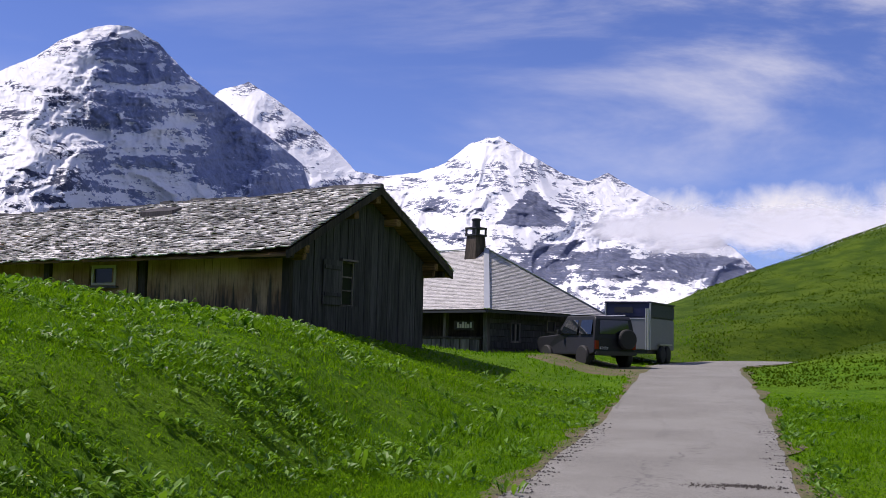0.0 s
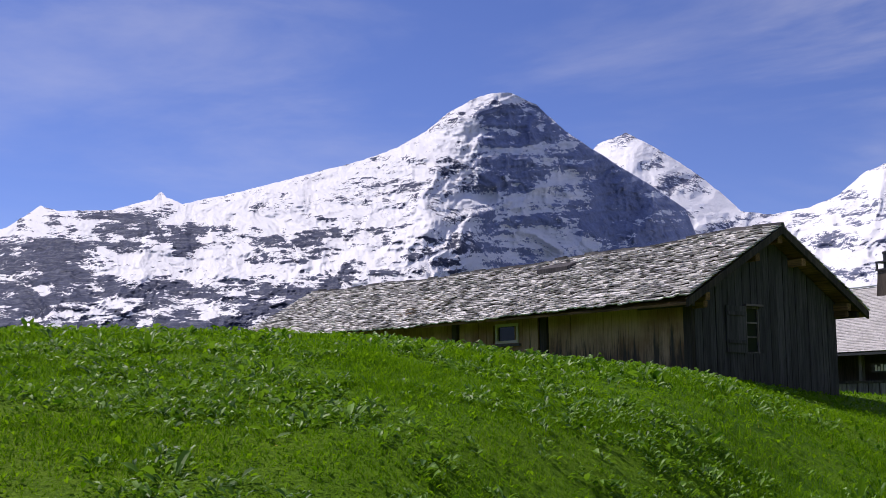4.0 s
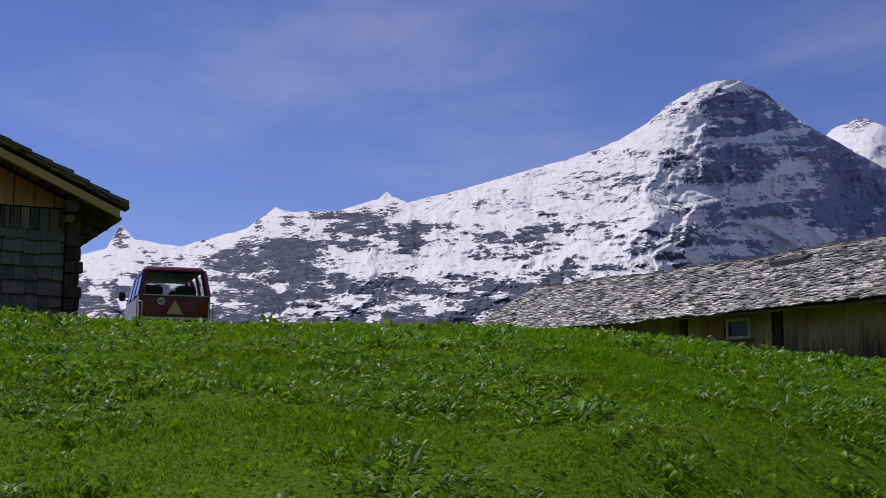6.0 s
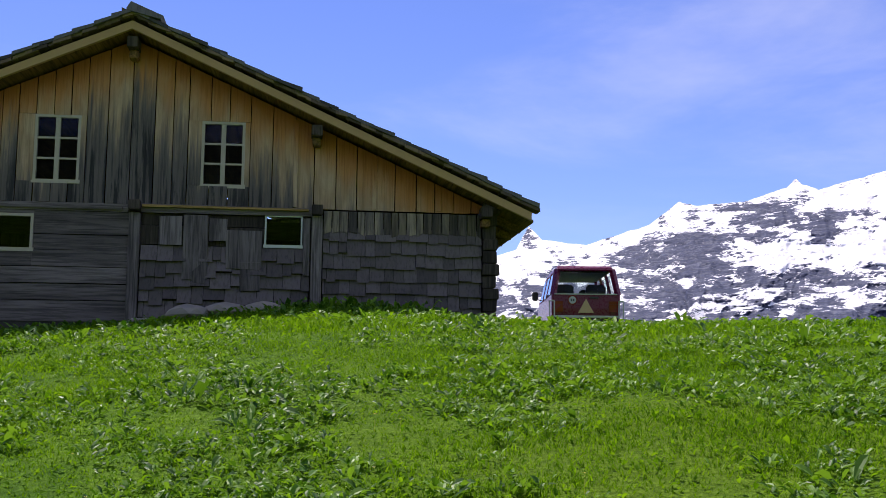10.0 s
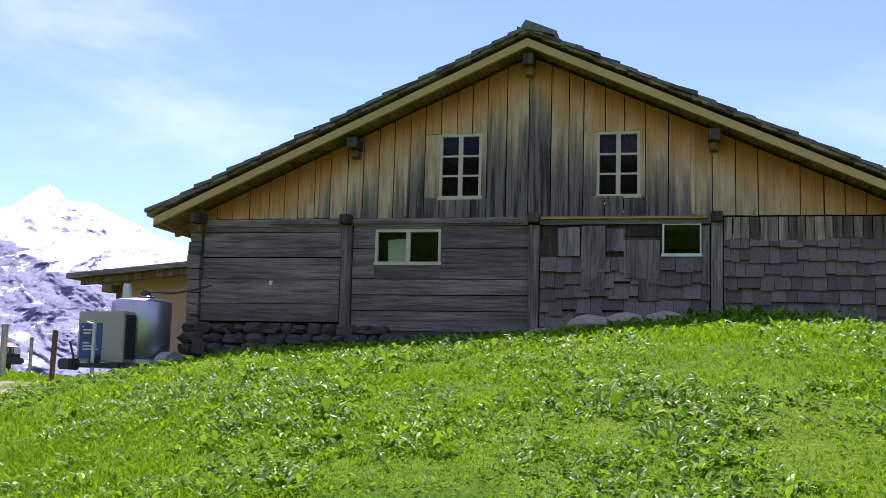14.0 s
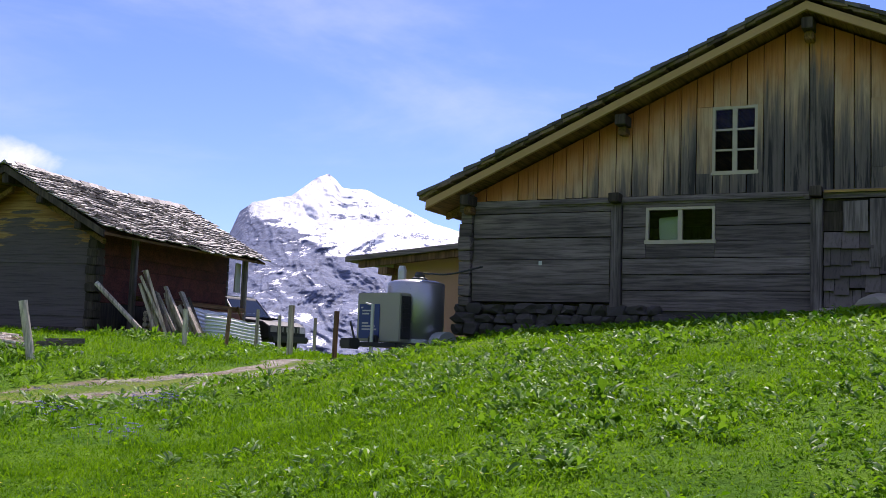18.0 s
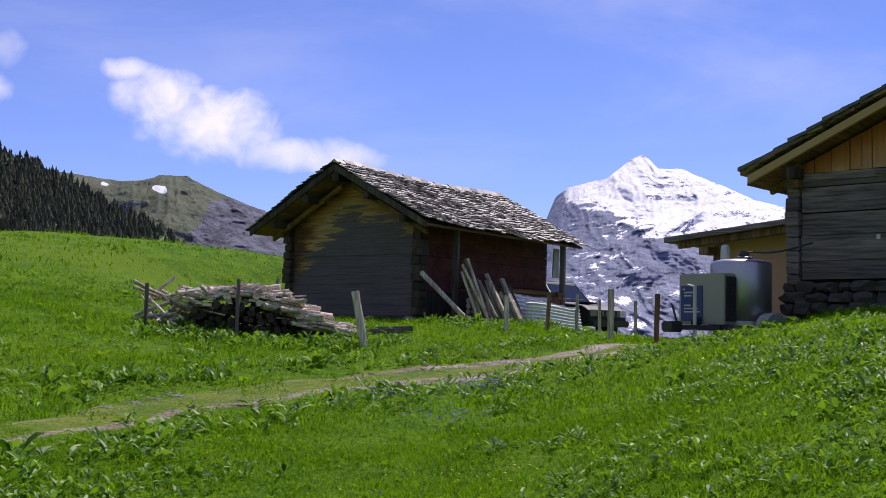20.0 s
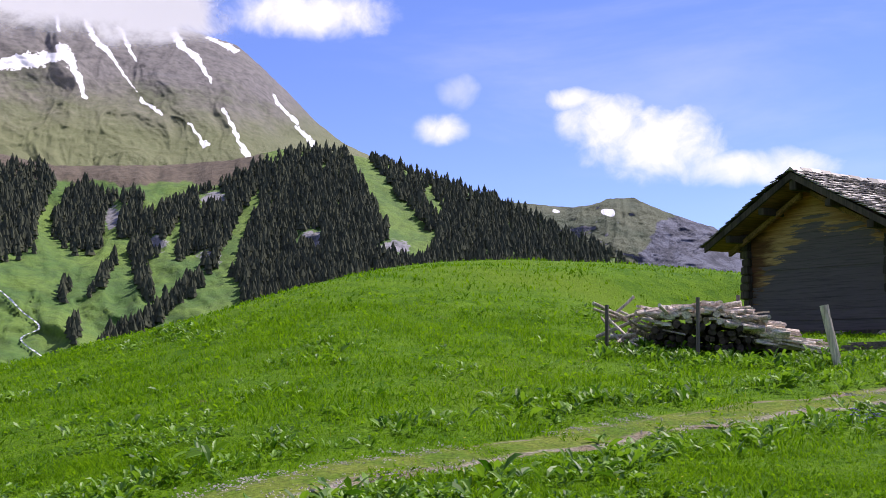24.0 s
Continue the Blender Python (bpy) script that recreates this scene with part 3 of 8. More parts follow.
def value_noise(x, y, seed=0):
    """Smooth noise from -1 to 1 over arrays of places."""
    xi, yi = np.floor(x).astype(np.int64), np.floor(y).astype(np.int64)
    fx, fy = x - xi, y - yi
    fx, fy = fx * fx * fx * (fx * (fx * 6 - 15) + 10), fy * fy * fy * (fy * (fy * 6 - 15) + 10)

    def corner(a, b):
        h = (a * 374761393 + b * 668265263 + seed * 974634777) & 0x7FFFFFFF
        h = ((h ^ (h >> 13)) * 1274126177) & 0x7FFFFFFF
        return ((h ^ (h >> 16)) & 0xFFFF) / 32767.5 - 1

    low = corner(xi, yi) * (1 - fx) + corner(xi + 1, yi) * fx
    high = corner(xi, yi + 1) * (1 - fx) + corner(xi + 1, yi + 1) * fx
    return low * (1 - fy) + high * fy


def fbm(x, y, octaves=5, seed=0, gain=0.5, ridged=False):
    total, amp, norm = 0.0, 1.0, 0.0
    for k in range(octaves):
        v = value_noise(x * 2**k + 17.3 * k, y * 2**k - 9.1 * k, seed + k)
        total, norm = total + amp * ((1 - 2 * np.abs(v)) if ridged else v), norm + amp
        amp *= gain
    return total / norm


def ease(v, lo, hi):
    u = np.clip((v - lo) / (hi - lo), 0, 1)
    return u * u * (3 - 2 * u)


# ---- ground ----
# bearing, distance and height angle of the meadow's rim, and the fall behind it
# rows from -165 to -60: unseen slope behind, raised to darken window reflections
RIM = np.array([(-180, 45, 0, 0.0), (-165, 60, 4, 0.2), (-140, 85, 12, 0.25), (-60, 85, 15.5, 0.25), (-12, 75, 9.5, 0.08), (0.3, 75, 6.45, 0.05), (4.7, 72, 4.71, 0.03), (10.3, 68, 2.69, 0.0), (14, 50, 0.6, 0),
                (18, 42, -0.25, 0), (23, 32, 0.02, 0), (27, 25, 0.55, 0), (30, 21, 1.2, 0.01), (36, 19, 1.68, 0), (40, 18, 2.25, 0.01), (45, 17, 2.8, 0.01),
                (51, 17, 3.1, 0.0), (62, 17, 3.1, 0.0), (70, 18, 3.25, 0.0), (77, 19, 3.7, -0.03), (83, 19, 3.65, -0.04), (91, 19, 2.75, -0.02), (98, 20, 2.15, -0.02)])
RIM2 = np.array([(104, 21, 1.6, -0.01), (107, 22, 1.15, -0.01), (109.5, 22.5, 0.5, -0.01), (112, 23, 0.02, 0.0), (115, 24.5, -0.1, 0.0), (120, 27, 0.35, 0.03), (126, 30, 1.65, 0.05), (131.4, 36, 3.5, 0.0), (137, 37, 4.35, -0.05),
                 (143.4, 36, 4.55, -0.05), (148, 34, 4.4, -0.08), (151.5, 32, 3.75, -0.1), (154.5, 31, 3, -0.12), (158.3, 30, 1.6, -0.15), (163.7, 29, 0, -0.2), (168.3, 28, -1.1, -0.2), (180, 45, 0, 0.0)])
RIMS = np.concatenate([RIM, RIM2])
ROAD = [(0.3, -14), (-0.1, -4), (-0.75, 4), (-1.95, 12), (-2.95, 19.5), (-3.75, 25), (-4.65, 30.5), (-5.7, 37), (-5.9, 41.5), (-4.2, 46), (0.5, 51), (8, 55)]
ROAD_Z = ((-14, 0.1), (4, 0.0), (12, 0.03), (19.5, 0.27), (25, 0.57), (30.5, 0.83), (37, 1.08), (41.5, 1.2), (46, 1.35), (55, 1.4))
TRACK = [(4.5, -7.3), (0.0, -8.2), (-2.5, -8.9), (-4.6, -9.5), (-7.0, -10.05), (-10.4, -10.5), (-13.8, -10.55), (-16.7, -9.8), (-19.2, -8.75), (-22.8, -8.6), (-28, -9.6)]


def smooth_line(points, step=0.35):
    """Points at even steps along a smooth curve."""
    p = np.array(points, float)
    out = []
    for k in range(len(p) - 1):
        a, b, c, d = p[max(k - 1, 0)], p[k], p[k + 1], p[min(k + 2, len(p) - 1)]
        m = max(2, int(np.linalg.norm(c - b) / step))
        for t in np.arange(m) / m:
            out.append(0.5 * (2 * b + (c - a) * t + (2 * a - 5 * b + 4 * c - d) * t * t + (3 * b - a - 3 * c + d) * t**3))
    return np.array(out + [p[-1]])


ROAD_LINE, TRACK_LINE = smooth_line(ROAD), smooth_line(TRACK)


def meadow(x, y):
    """Height of the open meadow."""
    az, r = np.degrees(np.arctan2(-x, y)), np.hypot(x, y)
    # tables over the bearing, smoothed by sampling three bearings
    parts = []
    for da in (-1.5, 0, 1.5):
        a = (az + da + 180) % 360 - 180
        parts.append([np.interp(a, RIMS[:, 0], RIMS[:, k]) for k in (1, 2, 3)])
    rc, el, sb = np.mean(parts, 0)
    s1 = np.tan(np.radians(el))
    zc = 1.6 + rc * s1
    s0 = np.interp(az, (-60, 24, 40, 105, 125, 180), (-0.03, -0.035, 0.07, 0.07, 0.015, 0.0))
    u = np.clip(r / rc, 0, 1)
    z = zc * (3 * u**2 - 2 * u**3) + s0 * rc * u * (1 - u) ** 2 + s1 * rc * (u**3 - u**2)
    far_slope = 1 - ease(az, 10, 18)
    z = z * (1 - far_slope) + far_slope * zc * u**2.8
    # on the other side a mound rises late, with a rounded top
    mound = 0
    for dr in (-4, -2, 0, 2, 4):
        v = np.maximum(r + dr, 0)
        mound = mound + np.where(v < rc, (zc + 0.3) * np.clip(v / rc, 0, 1) ** 2, zc + 0.3 + (sb - s1) * (v - rc)) / 5
    late = ease(az, 108, 124)
    back = np.maximum(r - rc, 0)
    z = z * (1 - late) + late * np.where(r < rc + 4, mound, zc + 0.3 + (sb - s1) * back)
    z = z + np.where(late > 0, s1 * back * late, 0)
    z = z + sb * back + (s1 - sb) * 4 * (1 - np.exp(-back / 4)) * (s1 > sb)
    # beyond the pasture the land falls into the valley
    fall = np.maximum(r - 95, 0)
    return z - 0.22 * fall * (1 - np.exp(-fall / 90)) * np.exp(-r / 2600)


def nearest(line, x, y):
    """Distance to a line, and the index of its nearest point."""
    best, index = np.full(np.shape(x), 1e9), np.zeros(np.shape(x), int)
    for k, (px, py) in enumerate(line):
        d = np.hypot(x - px, y - py)
        index = np.where(d < best, k, index)
        best = np.minimum(best, d)
    return best, index


# level ground under the buildings and vehicles: centre, radius, height
PADS = ((-27.3, -12.0, 2.2, 1.6), (-24.5, -17.6, 4.2, 1.9), (-28.0, 12.2, 3.0, 2.98), (-29.9, -15.6, 2.7, 1.6), (-20.9, -7.9, 1.4, 1.6))


def gz(x, y):
    """Height of the ground."""
    x, y = np.asarray(x, float), np.asarray(y, float)
    z = meadow(x, y)
    r = np.hypot(x, y)
    z = z + 0.05 * fbm(x * 0.35, y * 0.35, 3, 5) * ease(r, 4, 10) * (1 - ease(r, 60, 90))
    for px, py, pr, pz in PADS:
        w = 1 - ease(np.hypot(x - px, y - py), pr * 0.8, pr * 1.9)
        z = z * (1 - w) + pz * w
    d, _ = nearest(ROAD_LINE[::3], x, y)
    road_z = np.interp(y, [p[0] for p in ROAD_Z], [p[1] for p in ROAD_Z])
    w = 1 - ease(d, 1.7, 5.0)
    z = z * (1 - w) + road_z * w
    d, _ = nearest(TRACK_LINE[::3], x, y)
    return z - 0.05 * (1 - ease(d, 0.7, 1.4))


def build_ground():
    az = np.radians(np.concatenate([np.arange(-180, -12, 4), np.arange(-12, 176, 0.8), np.arange(176, 181, 4)]))
    r = np.concatenate([[0.0], np.arange(2, 60, 0.5), np.geomspace(60, 4700, 50)])
    rr, aa = np.meshgrid(r, az)
    x, y = -rr * np.sin(aa), rr * np.cos(aa)
    z = gz(x, y)
    ob = link_mesh("ground", np.stack([x, y, z], -1).reshape(-1, 3), grid_faces(*x.shape)[:, ::-1], M["ground"], True)
    # the slope across the lane is darker than the meadow
    ob.data.attributes.new("dark_slope", "FLOAT", "POINT").data.foreach_set("value", (ease(y, 36, 46) * ease(x + 0.27 * y, 0, 4)).ravel().astype(np.float32))
    ob.data.attributes.new("valley", "FLOAT", "POINT").data.foreach_set("value", ease(np.hypot(x, y), 110, 260).ravel().astype(np.float32))
    return tagged(ob, "green alpine pasture sloping down to the valley", "ground", kind="structure")


ground = build_ground()


# ---- mountains ----
def mountain(name, label, knots, far, depth, foot, mat, seed, rough, step=0.07, layers=210, lean=0.0, jag=0.05, crags=0.07, ribs=0.1, category="mountain", rock=None, cover=None):
    """A range whose skyline passes the given bearings and heights: its faces step back from foot to ridge, cut by gullies and spurs.
    Returns its bearings, height angles and distances."""
    knots = np.array(sorted(knots))
    az = np.arange(knots[0, 0], knots[-1, 0], step)
    top = np.interp(az, knots[:, 0], knots[:, 1])
    top = top + jag * fbm(az * 2.6, az * 0 + seed, 4, seed, 0.6) * ease(top, 2, 6)
    u = np.linspace(0, 1, layers)
    uu, aa = np.meshgrid(u, az)
    el = foot + (top[:, None] - foot) * uu
    warp = 0.8 * fbm(aa * 0.3, el * 0.3, 3, seed + 9)
    spur = fbm(aa * 0.22 + warp, el * 0.2 + 0.6 * warp + 3, 8, seed + 1, 0.52, True)
    crag = fbm(aa * 1.5 + warp, el * 1.6 - warp, 5, seed + 2, 0.6, True)
    ledge = fbm(aa * 0.3 + warp, (el + 0.06 * aa + 0.5 * warp) * 1.9, 5, seed + 3, 0.6)
    kernel = np.exp(-np.arange(-60, 61) ** 2 / (2 * (1.3 / step) ** 2))
    crest = np.convolve(np.pad(top, 60, mode="edge"), kernel / kernel.sum(), "valid")
    drop = np.clip((crest[:, None] - el) / (crest[:, None] - foot), -0.3, 1)
    deep = depth(az)[:, None] if callable(depth) else depth
    d = far - deep * np.sign(drop) * np.abs(drop) ** 0.85
    d = d - rough * spur * (1 - 0.5 * uu) - rough * ribs * ledge - rough * crags * crag
    if lean:
        summit = az[np.argmax(top)]
        turned = np.clip(summit + 0.3 + 3.4 * (1 - uu) - aa + 0.9 * spur * (1 - uu) + 0.3 * crag * (1 - uu), 0, 12)
        d = d + lean * turned * turned / (turned + 0.8)
    a, e = np.radians(aa), np.radians(el)
    x, y, z = -d * np.sin(a) * np.cos(e), d * np.cos(a) * np.cos(e), 1.6 + d * np.sin(e)
    ob = link_mesh(name, np.stack([x, y, z], -1).reshape(-1, 3), grid_faces(*x.shape)[:, ::-1], mat, True)
    if rock is not None:
        # the steepest and most exposed share of each stretch is bare rock
        run, rise = np.gradient(d, axis=1), np.gradient(z, axis=1)
        steep = rise / np.hypot(run, rise)
        score = 0.8 * (steep - steep.mean()) / steep.std() + 1.1 * ledge / ledge.std() - 0.5 * spur / spur.std() + 1.2 * fbm(aa * 1.3, el * 1.9, 6, seed + 30, 0.68) / 0.3
        rank = np.argsort(np.argsort(score.ravel())).reshape(score.shape) / score.size
        field = rank - 1 + np.clip(rock(aa, el), 0, 1)
        ob.data.attributes.new("rock", "FLOAT", "POINT").data.foreach_set("value", field.ravel().astype(np.float32))
    for key, values in (cover(aa, el) if cover else {}).items():
        ob.data.attributes.new(key, "FLOAT", "POINT").data.foreach_set("value", values.ravel().astype(np.float32))
    tagged(ob, label, category, kind="structure")
    return az, top, u, foot, d


def on_mountain(shape, a, h):
    """The place on a range at bearings a and height angles h, and whether it lies under the skyline."""
    az, top, u, foot, d = shape
    i = np.clip(np.searchsorted(az, a), 0, len(az) - 1)
    share = (h - foot) / (top[i] - foot)
    j = np.clip(np.round(share * (len(u) - 1)).astype(int), 0, len(u) - 1)
    dist, a, e = d[i, j], np.radians(a), np.radians(h)
    place = np.stack([-dist * np.sin(a) * np.cos(e), dist * np.cos(a) * np.cos(e), 1.6 + dist * np.sin(e)], -1)
    return place, share <= 1.0


def spot(a, h, a0, h0, wa, wh):
    return np.exp(-(((a - a0) / wa) ** 2) - ((h - h0) / wh) ** 2)


def pyramid_rock(a, h):
    north = ease(40.2 - a, -0.4, 0.8) * ease(15.4 - h, 0.1, 0.8)
    west = 0.0 + 0.32 * ease(9.3 - h - 0.5 * ease(48 - a, 0, 4), -0.3, 0.8) - 0.16 * ease(a, 66.5, 68) + 0.38 * ease(6.0 - h, -0.2, 0.9)
    face = 0.34 + 0.1 * ease(h, 11.5, 13) + 0.4 * ease(34.4 - a, 0, 0.7) - 0.42 * spot(a, h, 35.6, 10.6, 1.2, 0.7) + 0.4 * spot(a, h, 34.3, 8.6, 0.8, 0.5)
    face = face + 0.35 * spot(a, h, 39.4, 8.5, 1.0, 0.6) + 0.35 * spot(a, h, 41.0, 7.6, 1.1, 0.5)
    west = west + 0.8 * spot(a, h, 61.0, 6.7, 1.1, 1.0) + 0.8 * spot(a, h, 57.7, 8.4, 1.2, 0.6) + 0.6 * spot(a, h, 55.3, 8.0, 0.7, 0.7) + 0.45 * spot(a, h, 65, 6.4, 1.5, 0.5) + 0.25 * spot(a, h, 47, 8.7, 2.0, 0.4)
    return north * face + (1 - north) * west


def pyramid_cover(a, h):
    """Paler, bluer rock on the steep north face, painted in for its hazy shade."""
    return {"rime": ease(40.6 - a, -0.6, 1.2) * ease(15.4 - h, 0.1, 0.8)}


def range_rock(a, h):
    horn = ease(8.5 - 1.05 * np.abs(a - 17.6) - h, -0.1, 0.25) * ease(h, 6.4, 6.7)
    low = ease(5.95 - 0.1 * np.abs(a - 15) - h, -0.2, 0.5) * ease(21 - a, 0, 3)
    return 0.08 + 0.8 * horn + 0.46 * low + 0.15 * spot(a, h, 8, 4.6, 2.5, 0.8) + 0.12 * ease(a, 20.5, 22) * ease(8.6 - h, 0, 1)


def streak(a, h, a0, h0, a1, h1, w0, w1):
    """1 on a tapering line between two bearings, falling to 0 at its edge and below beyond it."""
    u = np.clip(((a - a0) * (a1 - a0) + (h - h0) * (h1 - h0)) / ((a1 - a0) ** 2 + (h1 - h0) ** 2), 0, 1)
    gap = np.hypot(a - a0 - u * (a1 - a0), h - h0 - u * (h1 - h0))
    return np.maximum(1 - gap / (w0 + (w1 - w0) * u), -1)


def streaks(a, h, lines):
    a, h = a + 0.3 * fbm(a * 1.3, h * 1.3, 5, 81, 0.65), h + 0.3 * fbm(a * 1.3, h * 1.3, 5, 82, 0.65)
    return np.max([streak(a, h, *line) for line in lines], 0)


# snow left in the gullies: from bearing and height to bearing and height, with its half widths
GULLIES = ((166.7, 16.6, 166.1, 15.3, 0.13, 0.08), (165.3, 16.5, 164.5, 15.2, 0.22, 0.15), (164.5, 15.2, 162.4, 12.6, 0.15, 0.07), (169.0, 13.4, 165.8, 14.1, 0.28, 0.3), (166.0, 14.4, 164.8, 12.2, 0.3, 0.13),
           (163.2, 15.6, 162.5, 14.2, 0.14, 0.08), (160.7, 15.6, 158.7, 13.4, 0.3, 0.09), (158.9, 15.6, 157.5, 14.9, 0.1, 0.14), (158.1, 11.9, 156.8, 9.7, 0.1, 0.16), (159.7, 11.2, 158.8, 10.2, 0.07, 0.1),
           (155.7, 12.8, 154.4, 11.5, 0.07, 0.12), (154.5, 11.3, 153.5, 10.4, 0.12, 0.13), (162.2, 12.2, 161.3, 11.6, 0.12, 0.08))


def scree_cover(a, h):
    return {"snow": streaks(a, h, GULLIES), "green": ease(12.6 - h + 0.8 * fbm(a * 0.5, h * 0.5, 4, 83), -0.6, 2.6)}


def spur_cover(a, h):
    heath = ease(h - 7.6 + 0.5 * fbm(a, h, 4, 84), 0, 0.9) * ease(a, 155, 157.5)
    crag = np.max([spot(a, h, *c) for c in ((158.6, 4.5, 0.8, 0.6), (149.2, 5.2, 1.0, 0.5), (161.2, 5.2, 0.7, 0.5), (163.4, 6.4, 0.5, 0.8), (158.4, 7.4, 0.9, 0.6), (153.5, 5.5, 0.8, 0.7))], 0)
    return {"heath": heath, "crag": crag}


def hill_cover(a, h):
    return {"snow": np.maximum(streak(a, h, 138.5, 6.98, 138.1, 6.92, 0.16, 0.22), streak(a, h, 141.0, 7.05, 140.8, 7.0, 0.12, 0.08)), "cliff": ease(136.0 - a - 0.8 * (h - 6.0) + 0.7 * fbm(a * 1.2, h * 0.8, 4, 85), -0.2, 1.0)}


def horn_rock(a, h):
    return -0.15 + 1.05 * ease(6.3 - h + 0.28 * (a - 113.5), -0.3, 1.2) + 0.55 * ease(a, 116.2, 117.4)


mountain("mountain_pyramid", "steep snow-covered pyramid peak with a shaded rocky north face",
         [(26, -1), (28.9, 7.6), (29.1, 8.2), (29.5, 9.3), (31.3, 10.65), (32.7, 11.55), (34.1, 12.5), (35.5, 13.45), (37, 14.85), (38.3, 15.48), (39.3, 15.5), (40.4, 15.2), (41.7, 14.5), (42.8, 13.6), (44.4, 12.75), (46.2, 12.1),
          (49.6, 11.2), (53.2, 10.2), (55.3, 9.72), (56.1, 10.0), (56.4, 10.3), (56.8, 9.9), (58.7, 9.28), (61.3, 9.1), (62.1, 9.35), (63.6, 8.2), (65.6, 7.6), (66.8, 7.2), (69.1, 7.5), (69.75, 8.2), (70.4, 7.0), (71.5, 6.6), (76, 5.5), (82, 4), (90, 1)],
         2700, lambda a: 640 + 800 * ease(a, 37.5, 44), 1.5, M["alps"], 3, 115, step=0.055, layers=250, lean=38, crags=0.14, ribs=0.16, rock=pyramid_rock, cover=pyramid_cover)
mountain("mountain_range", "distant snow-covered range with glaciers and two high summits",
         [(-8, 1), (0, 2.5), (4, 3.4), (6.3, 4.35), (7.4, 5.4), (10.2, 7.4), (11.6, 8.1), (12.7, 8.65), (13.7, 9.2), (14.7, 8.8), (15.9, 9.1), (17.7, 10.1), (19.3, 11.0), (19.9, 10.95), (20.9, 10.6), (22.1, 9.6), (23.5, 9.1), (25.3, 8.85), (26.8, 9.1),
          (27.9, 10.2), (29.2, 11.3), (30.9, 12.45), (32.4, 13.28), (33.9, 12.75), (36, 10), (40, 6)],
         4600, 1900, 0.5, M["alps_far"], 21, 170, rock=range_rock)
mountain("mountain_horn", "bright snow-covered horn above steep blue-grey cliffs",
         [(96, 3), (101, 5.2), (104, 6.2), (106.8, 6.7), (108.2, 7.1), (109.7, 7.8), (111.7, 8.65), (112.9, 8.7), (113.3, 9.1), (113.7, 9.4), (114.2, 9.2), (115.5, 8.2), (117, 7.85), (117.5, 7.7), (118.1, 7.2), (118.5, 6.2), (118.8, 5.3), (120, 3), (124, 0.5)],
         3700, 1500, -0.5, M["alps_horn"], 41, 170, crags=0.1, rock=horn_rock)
mountain("hill_rocky", "distant green and grey rocky hill with steep cliffs",
         [(124, 2), (129, 3.5), (131.4, 4.9), (133, 6.1), (134.8, 6.7), (135.9, 7.15), (137.0, 7.68), (138.3, 7.62), (138.8, 7.4), (140, 7.22), (141.5, 7.35), (144, 7.6), (150, 7.5)],
         2900, 700, 0.5, M["far_hill"], 55, 110, step=0.09, layers=140, crags=0.1, category="hill", cover=hill_cover)
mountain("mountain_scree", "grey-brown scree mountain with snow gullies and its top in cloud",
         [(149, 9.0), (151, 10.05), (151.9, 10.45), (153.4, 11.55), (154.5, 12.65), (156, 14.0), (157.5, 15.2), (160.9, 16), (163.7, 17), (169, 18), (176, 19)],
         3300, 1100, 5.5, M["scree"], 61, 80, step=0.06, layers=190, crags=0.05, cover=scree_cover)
SPUR = mountain("hill_forest", "mountain spur with green meadow strips between the woods",
                [(128, 1), (136.5, 4.0), (140.5, 5.9), (142.2, 6.8), (144.8, 7.9), (147.8, 8.9), (151, 9.8), (153.3, 10.1), (155.1, 10.1), (157.4, 9.5), (160.7, 9.1), (166.1, 8.8), (168.7, 9.2), (176, 9.5), (184, 8)],
                1900, 1000, -6, M["alp"], 71, 60, step=0.12, layers=130, category="hill", cover=spur_cover)


